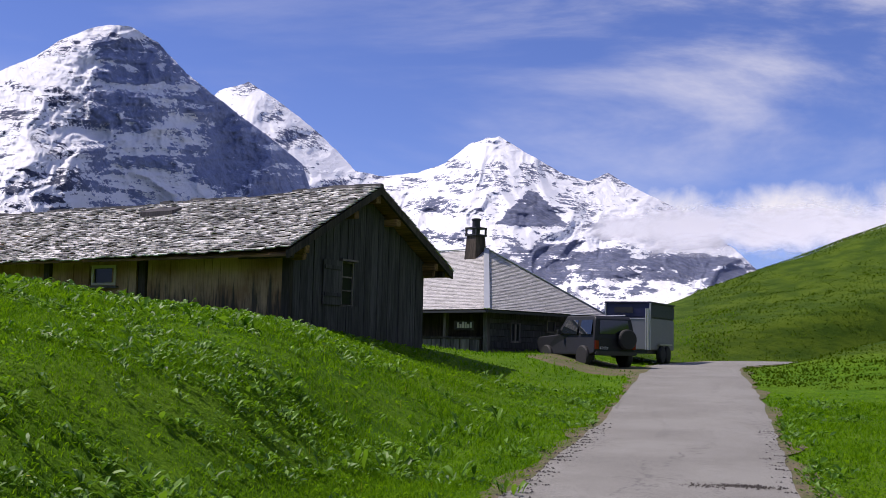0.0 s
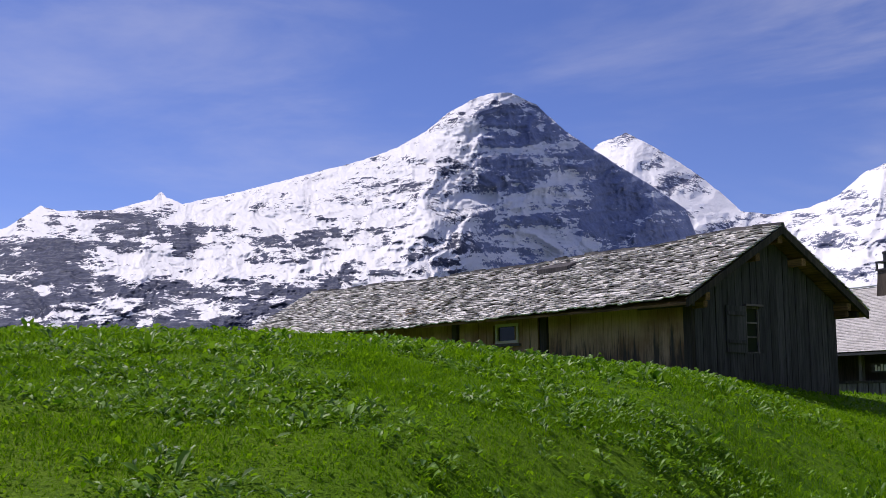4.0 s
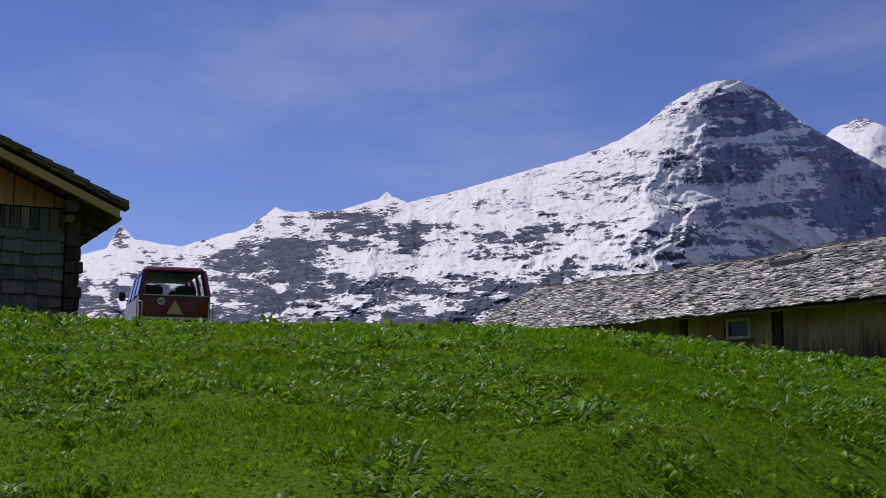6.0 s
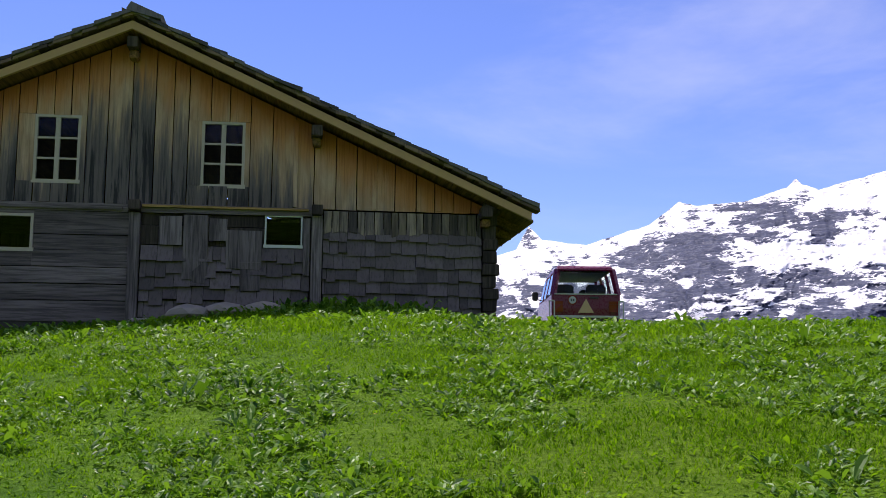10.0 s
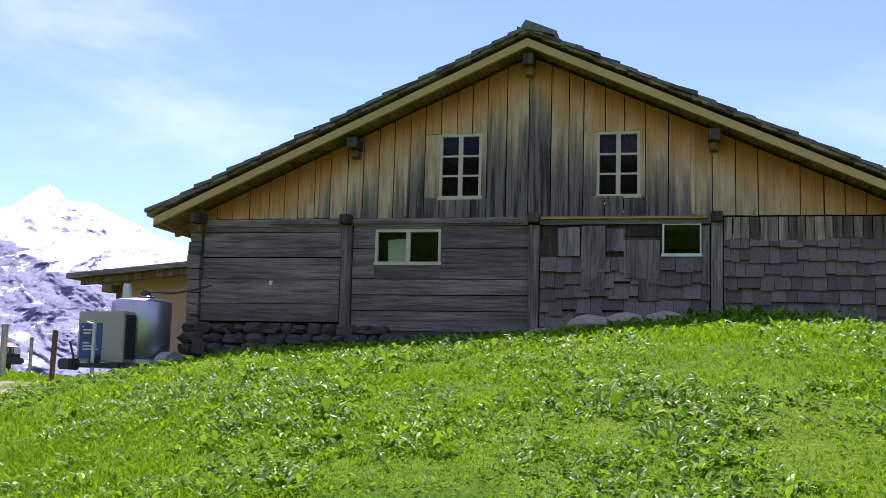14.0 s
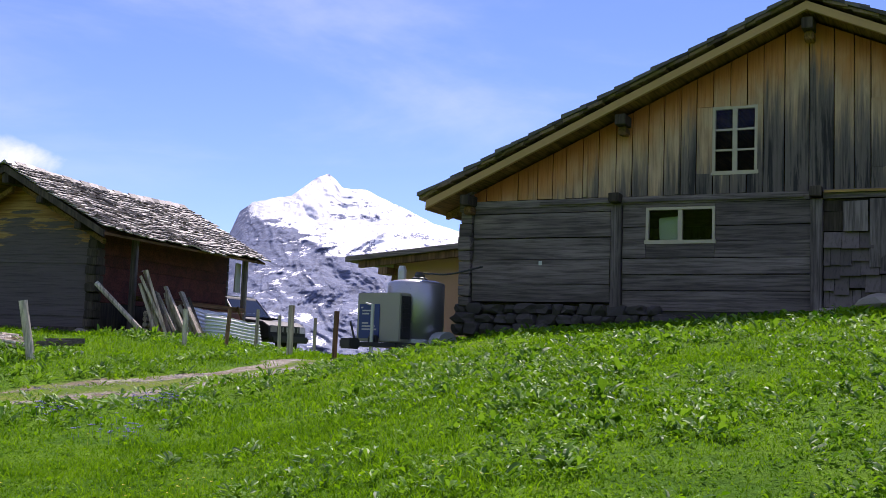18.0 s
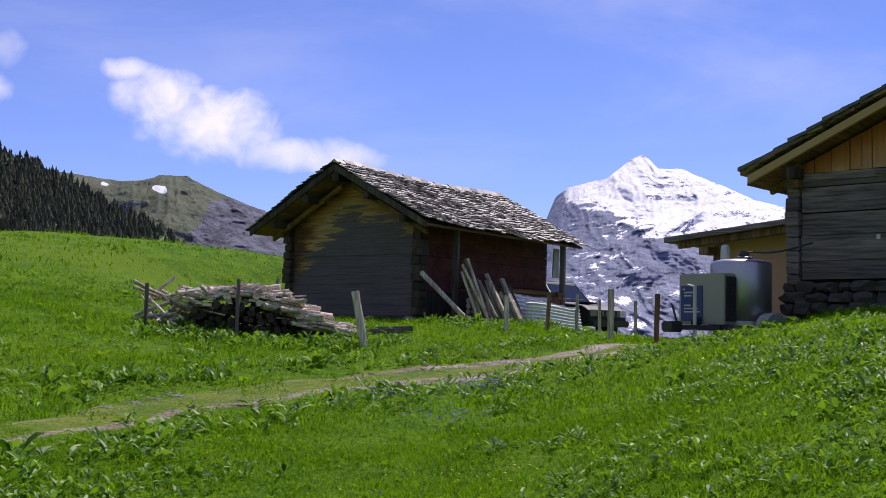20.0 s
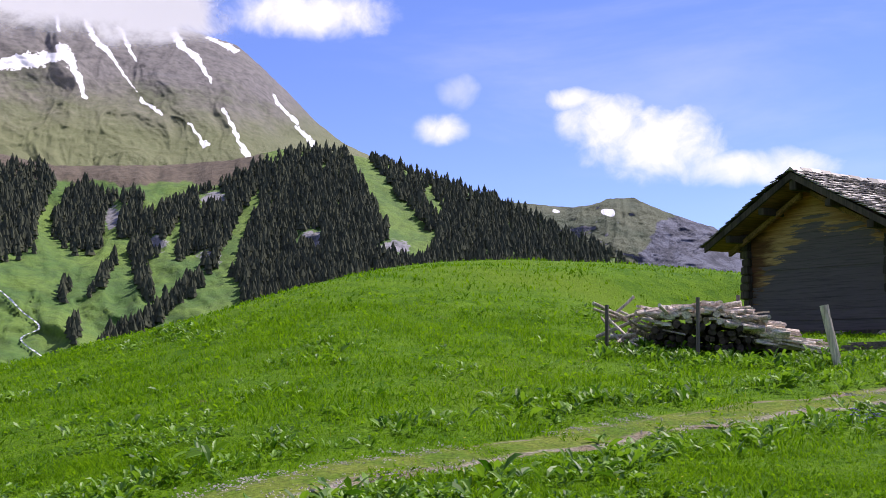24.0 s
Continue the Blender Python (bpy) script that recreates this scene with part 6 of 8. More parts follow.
gx, gy = local(SHED, 3.5, 2.6)
hx, hy = local(SHED, 3.35, 5.6)
build_corrugated(gx, gy, hx, hy, float(gz(gx, gy)) - 0.05, float(gz(gx, gy)) + 0.62, 0.12, 1)
gx, gy = local(SHED, 3.2, 2.3)
hx, hy = local(SHED, 3.05, 4.6)
build_corrugated(gx, gy, hx, hy, float(gz(gx, gy)) + 0.05, float(gz(gx, gy)) + 0.85, 0.25, 2)


# ---- fence posts and wire ----
def fence_post(x, y, h, r, mat, lean=(0, 0), label="weathered round wooden fence post in the grass", group="fence posts"):
    f = on_ground(x, y, -0.15)
    ob = beam("fence_post", None, mat, f, f + Vector((lean[0], lean[1], h + 0.15)), r, r, label, 0.05, True)
    return tagged(ob, category="post", group=group)


fence_post(-16.7, -12.55, 1.02, 0.075, M["wood_bleached"], (0.12, -0.2), "pale leaning round fence post beside the track", "fence posts")
fence_post(-21.9, -10.25, 1.05, 0.065, M["wood_bleached"], (0, 0.0))
fence_post(-22.5, -9.5, 1.0, 0.055, M["wood_tan"], (0, 0.02), "reddish brown wooden fence post beside the track")
fence_post(-21.0, -12.2, 0.75, 0.05, M["wood_bleached"], (0.02, 0))
fence_post(-22.2, -11.9, 0.8, 0.045, M["wood_tan"], (-0.03, 0.04))
fence_post(-23.4, -11.8, 0.85, 0.04, M["wood_bleached"], (0, 0.02))
fence_post(-24.4, -11.7, 0.8, 0.04, M["wood_bleached"], (0, -0.02))
fence_post(-24.6, -10.9, 0.85, 0.04, M["wood_bleached"], (0, 0.0))


def wire(points, r, label):
    cu = bpy.data.curves.new("fence_wire", "CURVE")
    cu.dimensions, cu.bevel_depth, cu.bevel_resolution = "3D", r, 1
    sp = cu.splines.new("POLY")
    sp.points.add(len(points) - 1)
    for p, q in zip(sp.points, points):
        p.co = (*q, 1)
    cu.materials.append(M["zinc"])
    return tagged(new("fence_wire", cu), label, "wire")


wire([on_ground(x, y, h) for x, y, h in ((-21.0, -12.2, 0.65), (-22.2, -11.9, 0.7), (-23.4, -11.8, 0.75), (-24.4, -11.7, 0.7), (-24.6, -10.9, 0.75), (-22.5, -9.5, 0.8))], 0.0015, "thin fence wire strung between the wooden posts")


# ---- woodpile ----
def build_pile():
    """Split logs laid in a long heap, with branches at the far end, held by posts."""
    r = random.Random(9)
    a, b = Vector((-15.05, -16.5, 0)), Vector((-18.2, -13.9, 0))
    d = (b - a).normalized()
    n = Vector((d.y, -d.x, 0))
    if n.dot(-a) < 0:
        n = -n
    LOG = "split pale firewood log in the woodpile"

    def log(c, z, yaw, L, w, tip, mat):
        v = (d * math.cos(yaw) + n * math.sin(yaw)) * L / 2
        g = float(gz(c.x, c.y))
        slab = mat is M["wood_log"] and r.random() < 0.6
        ob = beam("log", None, mat, c - v + Vector((0, 0, g + z - tip)), c + v + Vector((0, 0, g + z + tip)), w * (2.4 if slab else 1), w * (0.8 if slab else 1), LOG, 0.25, not slab)
        tagged(ob, category="log", group="logs of the woodpile")

    # the stacked body, log ends to the front, its shade painted with darker wood
    for row in range(7):
        f = 0.2 + 0.012 * row
        while f < 0.78 - 0.045 * row:
            high = 3.4 + 2.4 * math.sin(math.pi * min(1.0, (f - 0.1) / 0.75))
            if row < high:
                log(a.lerp(b, f) + n * r.uniform(-0.1, 0.12), 0.07 + row * 0.115 + r.uniform(-0.02, 0.02), math.pi / 2 + r.uniform(-0.12, 0.12), r.uniform(0.75, 1.0), r.uniform(0.05, 0.075), r.uniform(-0.02, 0.02), M["log_shade"] if row < high - 2 else M["wood_log"])
            f += r.uniform(0.027, 0.036)
    # loose logs on the top
    for k in range(85):
        f = r.uniform(0.2, 0.72)
        high = min(6, 3.4 + 2.4 * math.sin(math.pi * min(1.0, (f - 0.1) / 0.75)), (0.8 - f) / 0.045 + 1)
        log(a.lerp(b, f) + n * r.uniform(-0.3, 0.34), 0.1 + 0.115 * high + r.uniform(-0.05, 0.06), r.uniform(-1.3, 1.3), r.uniform(0.45, 0.95), r.uniform(0.035, 0.06), r.uniform(-0.06, 0.06), M["wood_log"])
    # the slope of logs at the end, lying along the pile
    for k in range(100):
        f = r.uniform(0.58, 0.92)
        high = max(0.05, 0.62 * (0.96 - f) / 0.34)
        log(a.lerp(b, f) + n * r.uniform(-0.45, 0.5), r.uniform(0.3, 1.0) * high + 0.05, r.uniform(-0.6, 0.6), r.uniform(0.6, 1.05), r.uniform(0.03, 0.055), -0.06 + r.uniform(-0.03, 0.03), M["wood_log"])
    for k in range(38):
        c = a.lerp(b, r.uniform(0.02, 0.3)) + n * r.uniform(-0.3, 0.35)
        g = float(gz(c.x, c.y))
        yaw, L = r.uniform(-1.3, 1.3), r.uniform(0.45, 1.05)
        v = (d * math.cos(yaw) + n * math.sin(yaw)) * L / 2
        z = r.uniform(0.08, 0.62)
        tilt = r.uniform(-0.26, 0.26)
        tagged(beam("branch", None, M["wood_bleached"], c - v + Vector((0, 0, g + z - tilt)), c + v + Vector((0, 0, g + z + tilt)), r.uniform(0.016, 0.038), 0.03,
                    "bleached branch on the heap of firewood", 0.2, True), category="branch", group="branches on the woodpile")
    for f, h in ((0.0, 0.8), (0.4, 1.02), (0.62, 0.95)):
        c = a.lerp(b, f) + n * (0.62 if f < 0.6 else -0.6)
        fence_post(c.x, c.y, h, 0.036, M["wood_gray_up"], (0.02, 0.03), "grey stake holding the woodpile", "stakes of the woodpile")
    for k in range(2):
        c = b + d * (0.1 + 0.25 * k) + n * (0.15 - 0.25 * k)
        tagged(beam("beam", None, M["wood_gray"], on_ground(c.x, c.y, 0.06), on_ground(c.x + d.x * 0.75, c.y + d.y * 0.75, 0.07), 0.12, 0.1, "old squared grey beam lying in the grass", 0.05), category="beam", group="beams in the grass")


build_pile()


# ---- annex behind the barn ----
def build_annex():
    t = thing("annex", BARN, "low tan plywood lean-to built against the barn side", "shed")
    piece("front_wall", t, M["plaster"], -10.6, 4.3, 1.5, -6.65, 4.42, 4.25)
    piece("side_wall", t, M["plaster"], -10.6, 4.43, 1.5, -10.48, 9.0, 4.0)
    bm = bmesh.new()
    prism(bm, [(-11.6, 4.02), (-6.62, 4.5), (-6.62, 4.62), (-11.6, 4.14)], 3.6, 9.4)
    part("roof", bm, M["wood_gray"], t, "flat grey boarded roof with a thin edge")
    bm = bmesh.new()
    prism(bm, [(-11.3, 3.88), (-6.62, 4.32), (-6.62, 4.49), (-11.3, 4.04)], 3.75, 3.9)
    part("eave_beam", bm, M["wood_tan"], t)
    piece("beam_end", t, M["wood_tan"], -10.75, 3.78, 3.72, -10.5, 4.29, 3.9, 0.01, 0.01)
    piece("corner_post", t, M["wood_tan"], -10.62, 4.24, 1.5, -10.46, 4.295, 3.9)
    return t


build_annex()


# ---- milk tank trailer ----
def build_tank():
    m = frame_at(-20.9, -7.95, float(gz(-20.9, -7.95)), 0.36, 0.933)
    t = thing("milk_tank_trailer", m, "steel milk cooling tank on a small trailer with grey box", "trailer")
    bm = bmesh.new()
    lathe(bm, (0.32, 0.75, 0.42), (0, 0, 1), [(0, 0.54), (0.03, 0.57), (1.15, 0.57), (1.19, 0.55), (1.23, 0.42), (1.26, 0.1)], 32)
    tank = part("tank", bm, M["steel"], t, "round brushed steel tank")
    for f in tank.data.polygons:
        f.use_smooth = True
    bm = bmesh.new()
    lathe(bm, (0.32, 0.75, 0.4), (0, 0, 1), [(0, 0.585), (0.09, 0.585)], 32)
    part("tank_band", bm, M["zinc"], t)
    for x, y, r, h in ((0.05, 0.62, 0.085, 0.3), (0.42, 0.72, 0.16, 0.07), (0.42, 0.72, 0.1, 0.17)):
        bm = bmesh.new()
        lathe(bm, (x, y, 1.65), (0, 0, 1), [(0, r * 0.8), (0.02, r), (h * 0.7, r), (h, r * 0.75)], 16)
        part("motor" if r < 0.1 else "hatch", bm, M["zinc"] if h > 0.2 else M["plastic"], tank)
    box_ = piece("cooling_box", t, M["panel_grey"], -0.4, -0.15, 0.42, 0.7, 0.16, 1.36, 0.0, 0.015, "grey-green sheet metal cooling box")
    piece("vent_panel", box_, M["plastic"], 0.702, -0.12, 0.48, 0.72, 0.14, 1.3)
    for k in range(8):
        piece("vent_slat", box_, M["plastic"], 0.72, -0.1, 0.52 + 0.09 * k, 0.745, 0.12, 0.57 + 0.09 * k)
    sign = piece("sign", box_, M["blue_sign"], -0.33, -0.166, 0.48, 0.19, -0.152, 1.14, 0.0, 0.0, "blue sign with two blocks of small white writing")
    for z, x1 in ((1.06, -0.42), (1.0, -0.12), (0.94, -0.26), (0.76, -0.28), (0.7, -0.1), (0.64, -0.06)):
        piece("writing_bar", sign, M["white"], -0.29 if z > 1.03 else -0.25, -0.169, z, x1 + 0.19, -0.1665, z + 0.028)
    piece("chassis", t, M["plastic"], -0.7, -0.1, 0.32, 0.9, 1.4, 0.41, 0.0, 0.01)
    for x in (-0.3, 0.72):
        wheel(t, x + 0.32, 0.75, 0.28, 0.28, 0.16, (1, 0, 0))
    bm = bmesh.new()
    lathe(bm, (0.93, 0.75, 0.3), (1, 0, 0), [(0, 0.36), (0.24, 0.36)], 18)
    for v in [v for v in bm.verts if v.co.z < 0.3]:
        v.co.z = 0.3
    part("mudguard", bm, M["zinc"], t)
    beam("drawbar", t, M["plastic"], (-0.35, -0.1, 0.36), (0.1, -0.8, 0.36), 0.08, 0.08)
    beam("drawbar", t, M["plastic"], (0.55, -0.1, 0.36), (0.1, -0.8, 0.36), 0.08, 0.08)
    beam("jockey_stand", t, M["zinc"], (0.3, -0.48, 0.05), (0.3, -0.48, 1.12), 0.035, 0.035, round_=True)
    beam("crank", t, M["zinc"], (0.3, -0.48, 1.1), (0.14, -0.5, 1.14), 0.018, 0.018, round_=True)
    wheel(t, 0.24, -0.48, 0.1, 0.1, 0.06, (1, 0, 0))
    beam("brake_lever", t, M["plastic"], (0.0, -0.6, 0.38), (-0.1, -0.65, 0.78), 0.02, 0.02, round_=True)
    piece("coupling", t, M["plastic"], -0.05, -1.0, 0.26, 0.25, -0.72, 0.46, 0.01, 0.03)
    piece("valve", t, M["plastic"], 0.0, -0.28, 0.35, 0.2, -0.16, 0.55, 0.01, 0.03)
    cu = bpy.data.curves.new("hose", "CURVE")
    cu.dimensions, cu.bevel_depth, cu.bevel_resolution = "3D", 0.018, 2
    sp = cu.splines.new("BEZIER")
    sp.bezier_points.add(2)
    for p, q in zip(sp.bezier_points, ((0.5, 0.75, 1.8), (1.0, 0.9, 1.79), (1.6, 1.2, 1.95))):
        p.co, p.handle_left_type, p.handle_right_type = q, "AUTO", "AUTO"
    cu.materials.append(M["cable"])
    ob = new("hose", cu)
    ob.parent = t
    return t

# ---- vehicles ----
def wheel(parent, x, y, z, r, w, axis, rim_mat=None, name="wheel"):
    """A tyre on a dished rim; axis points outwards."""
    d = Vector(axis)
    o = Vector((x, y, z)) - d * w / 2
    bm = bmesh.new()
    lathe(bm, o, d, [(0.0, r * 0.62), (0.02 * w, r * 0.9), (0.18 * w, r), (0.82 * w, r), (0.98 * w, r * 0.9), (w, r * 0.62)], 22)
    tyre = part("tyre", bm, M["rubber"], parent, "black rubber tyre")
    bm = bmesh.new()
    lathe(bm, o + d * 0.3 * w, d, [(0, r * 0.6), (0.62 * w, r * 0.6), (0.66 * w, r * 0.52), (0.45 * w, r * 0.45), (0.45 * w, r * 0.2), (0.62 * w, r * 0.16), (0.64 * w, 0.02)], 18)
    part("rim", bm, rim_mat or M["zinc"], tyre, "grey metal rim")
    return tyre


def hull(bm, profile, half, roof_half, z_belt, z_top):
    """A body from its side profile (y, z): it narrows from the belt line to the roof."""
    def wide(z):
        return half if z <= z_belt else half + (roof_half - half) * (z - z_belt) / (z_top - z_belt)
    a = [bm.verts.new((-wide(z), y, z)) for y, z in profile]
    b = [bm.verts.new((wide(z), y, z)) for y, z in profile]
    bm.faces.new(a[::-1]), bm.faces.new(b)
    n = len(profile)
    for k in range(n):
        bm.faces.new((a[k], a[(k + 1) % n], b[(k + 1) % n], b[k]))


def quad(name, parent, mat, pts, thick=0.012, label=""):
    """A flat panel through four corners, given thickness outwards."""
    p = [Vector(q) for q in pts]
    n = (p[1] - p[0]).cross(p[3] - p[0]).normalized() * thick
    bm = bmesh.new()
    a, b = [bm.verts.new(q) for q in p], [bm.verts.new(q + n) for q in p]
    bm.faces.new(a[::-1]), bm.faces.new(b)
    for k in range(4):
        bm.faces.new((a[k], a[(k + 1) % 4], b[(k + 1) % 4], b[k]))
    return part(name, bm, mat, parent, label)


def body_part(t, profile, half, roof_half, z_belt, z_top, mat, bevel, label):
    bm = bmesh.new()
    hull(bm, profile, half, roof_half, z_belt, z_top)
    bmesh.ops.recalc_face_normals(bm, faces=bm.faces)
    bmesh.ops.bevel(bm, geom=bm.edges[:], offset=bevel, segments=3, affect="EDGES", profile=0.6)
    ob = part("body", bm, mat, t, label)
    return ob


def build_van():
    """A boxy van of the nineteen-eighties, seen from behind."""
    m = frame_at(-27.85, 11.85, 2.98, 0.276, 0.961)
    t = thing("van", m, "dark red boxy van parked behind the grassy rise", "van")
    H = 1.95
    body_part(t, [(0.0, 0.42), (-0.02, 0.75), (0.0, 1.14), (3.95, 1.14), (4.25, 1.05), (4.5, 0.8), (4.5, 0.4), (4.2, 0.3), (0.3, 0.3)], 0.92, 0.74, 1.2, H, M["red_paint"], 0.03, "dark red painted body")
    bm = bmesh.new()
    hull(bm, [(0.13, 1.79), (0.17, 1.86), (0.3, 1.93), (1.2, H), (3.1, 1.92), (3.4, 1.84), (3.4, 1.79)], 0.92, 0.74, 1.1, H)
    bmesh.ops.recalc_face_normals(bm, faces=bm.faces)
    bmesh.ops.bevel(bm, geom=bm.edges[:], offset=0.03, segments=2, affect="EDGES")
    part("roof", bm, M["red_paint"], t, "dark red painted roof")
    for s in (-1, 1):
        for a, b, w in (((s * 0.87, 0.05, 1.12), (s * 0.74, 0.2, 1.82), 0.12), ((s * 0.9, 1.54, 1.12), (s * 0.75, 1.54, 1.82), 0.08), ((s * 0.9, 2.65, 1.12), (s * 0.75, 2.65, 1.82), 0.08), ((s * 0.88, 3.95, 1.12), (s * 0.72, 3.36, 1.82), 0.08)):
            beam("pillar", t, M["red_paint"], a, b, w, w)
    quad("windscreen", t, M["glass"], ((0.8, 3.93, 1.16), (-0.8, 3.93, 1.16), (-0.7, 3.38, 1.8), (0.7, 3.38, 1.8)), 0.006)
    x = lambda z: 0.92 if z <= 1.1 else 0.92 - 0.18 * (z - 1.1) / 0.85
    yb = lambda z: 0.16 * (z - 1.12) / 0.74
    quad("rear_window", t, M["glass"], ((-0.72, yb(1.2) - 0.002, 1.2), (0.72, yb(1.2) - 0.002, 1.2), (0.64, yb(1.77) - 0.002, 1.77), (-0.64, yb(1.77) - 0.002, 1.77)), 0.012, "wide rear window")
    for s in (-1, 1):
        for y0, y1 in ((0.35, 1.5), (1.58, 2.6), (2.7, 3.5)):
            pts = [(s * (x(1.15) + 0.002), y0, 1.15), (s * (x(1.15) + 0.002), y1 + (0.25 if y1 > 3.4 else 0), 1.15), (s * (x(1.75) + 0.002), y1 - (0.05 if y1 > 3.4 else 0), 1.75), (s * (x(1.75) + 0.002), y0 + 0.04, 1.75)]
            quad("side_window", t, M["glass"], pts if s > 0 else pts[::-1], 0.01)
        quad("tail_lamp", t, M["lamp_red"], [(s * 0.62, -0.03, 0.66), (s * 0.88, -0.025, 0.66), (s * 0.88, -0.015, 0.86), (s * 0.62, -0.03, 0.86)][:: s], 0.03, "red tail lamp")
        quad("turn_lamp", t, M["lamp_red"], [(s * 0.62, -0.02, 0.87), (s * 0.88, -0.012, 0.87), (s * 0.88, -0.01, 0.95), (s * 0.62, -0.02, 0.95)][:: s], 0.03)
        arm = piece("mirror", t, M["plastic"], min(s * 1.0, s * 1.18), 3.25, 1.2, max(s * 1.0, s * 1.18), 3.36, 1.46, 0, 0.03, "black wing mirror")
        beam("mirror_arm", arm, M["plastic"], (s * 0.88, 3.3, 1.2), (s * 1.06, 3.3, 1.25), 0.03, 0.03)
        for y in (0.95, 3.55):
            wheel(t, s * 0.8, y, 0.32, 0.32, 0.2, (s, 0, 0))
        # tubular rack at the corners
        beam("rack_tube", t, M["zinc"], (s * 0.98, -0.16, 0.4), (s * 0.98, -0.16, 0.95), 0.018, 0.018, round_=True)
        beam("rack_tube", t, M["zinc"], (s * 0.86, -0.16, 0.4), (s * 0.86, -0.16, 0.95), 0.018, 0.018, round_=True)
        beam("rack_tube", t, M["zinc"], (s * 0.86, -0.16, 0.95), (s * 0.98, -0.16, 0.95), 0.018, 0.018, round_=True)
    piece("rear_bumper", t, M["zinc"], -0.9, -0.16, 0.5, 0.9, -0.03, 0.56, 0, 0.02, "grey metal rear bumper")
    piece("valance", t, M["plastic"], -0.88, -0.1, 0.32, 0.88, -0.02, 0.49, 0, 0.02)
    piece("chrome_strip", t, M["steel"], -0.84, -0.04, 1.125, 0.84, -0.012, 1.155, label="thin chrome strip below the rear window")
    piece("headliner", t, M["plastic"], -0.66, 0.3, 1.755, 0.66, 3.25, 1.785, label="dark cloth headliner")
    piece("handle", t, M["plastic"], 0.1, -0.06, 1.02, 0.34, -0.024, 1.07, 0, 0.01)
    piece("wiper", t, M["plastic"], 0.0, -0.035, 1.17, 0.45, -0.008, 1.19)
    bm = bmesh.new()
    prism(bm, [(-0.21, 0.64), (0.21, 0.64), (0.0, 1.02)], -0.045, -0.03)
    part("warning_triangle", bm, M["amber"], t, "yellow reflective warning triangle on the tailgate")
    bm = bmesh.new()
    lathe(bm, (-0.36, -0.022, 0.98), (0, -1, 0), [(0, 0.13), (0.012, 0.13)], 24)
    disc = part("speed_disc", bm, M["lamp_red"], t, "round white sticker with a red rim")
    bm = bmesh.new()
    lathe(bm, (-0.36, -0.0345, 0.98), (0, -1, 0), [(0, 0.1), (0.004, 0.1)], 24)
    part("disc_face", bm, M["white"], disc)
    for x0 in (-0.41, -0.35):
        piece("writing_bar", disc, M["plastic"], x0, -0.043, 0.95, x0 + 0.04, -0.0395, 1.01)
    piece("roof_ridge", t, M["red_paint"], -0.52, 0.5, 1.925, 0.52, 2.9, 1.945, 0, 0.008)
    # seats seen through the window
    for s in (-0.45, 0.45):
        for y in (1.3, 2.9):
            piece("seat", t, M["plastic"], s - 0.28, y, 1.0, s + 0.28, y + 0.14, 1.52, 0, 0.05, "dark seat back")
    return t


build_van()


def build_jeep():
    """A dark short off-roader with a spare wheel on its rear door."""
    gx, gy = -8.1, 36.1
    m = frame_at(gx, gy, float(gz(gx, gy)) + 0.02, 0.68, 0.733)
    t = thing("off_road_car", m, "dark off-road car with a spare wheel on its tail", "car")
    H = 1.72
    body_part(t, [(0, 0.5), (0, 1.0), (0.08, 1.62), (0.2, H), (1.9, H), (2.35, 1.1), (3.55, 1.02), (3.7, 0.9), (3.7, 0.5), (3.3, 0.42), (0.3, 0.42)], 0.82, 0.68, 1.05, H, M["black_paint"], 0.04, "dark blue-black painted body")
    x = lambda z: 0.82 if z <= 1.05 else 0.82 - 0.14 * (z - 1.05) / 0.67
    yb = lambda z: 0.08 * (z - 1.0) / 0.62
    quad("rear_window", t, M["car_glass"], ((-0.6, yb(1.12) - 0.002, 1.12), (0.6, yb(1.12) - 0.002, 1.12), (0.54, yb(1.58) - 0.002, 1.58), (-0.54, yb(1.58) - 0.002, 1.58)))
    for s in (-1, 1):
        for y0, y1 in ((0.18, 0.95), (1.05, 1.9)):
            pts = [(s * (x(1.1) + 0.002), y0, 1.1), (s * (x(1.1) + 0.002), y1 + (0.25 if y1 > 1.5 else 0), 1.1), (s * (x(1.58) + 0.002), y1 - 0.05, 1.58), (s * (x(1.58) + 0.002), y0 + 0.05, 1.58)]
            quad("side_window", t, M["car_glass"], pts if s > 0 else pts[::-1], 0.008)
        for y in (0.62, 2.95):
            wheel(t, s * 0.8, y, 0.37, 0.37, 0.24, (s, 0, 0))
        quad("tail_lamp", t, M["lamp_red"], [(s * 0.66, -0.02, 0.62), (s * 0.8, -0.02, 0.62), (s * 0.8, -0.02, 0.9), (s * 0.66, -0.02, 0.9)][:: s], 0.03)
        piece("mirror", t, M["plastic"], min(s * 0.86, s * 1.02), 1.95, 1.1, max(s * 0.86, s * 1.02), 2.05, 1.26, 0, 0.02)
        beam("roof_rail", t, M["zinc"], (s * 0.6, 0.3, H + 0.05), (s * 0.6, 1.8, H + 0.05), 0.015, 0.015, round_=True)
    wheel(t, 0.38, -0.15, 0.95, 0.34, 0.2, (0, -1, 0))
    piece("rear_bumper", t, M["plastic"], -0.8, -0.14, 0.42, 0.8, -0.01, 0.56, 0, 0.03)
    plate = piece("number_plate", t, M["white"], -0.6, -0.03, 0.62, -0.28, -0.012, 0.7)
    piece("writing_bar", plate, M["plastic"], -0.57, -0.034, 0.64, -0.31, -0.031, 0.68)
    return t


build_jeep()


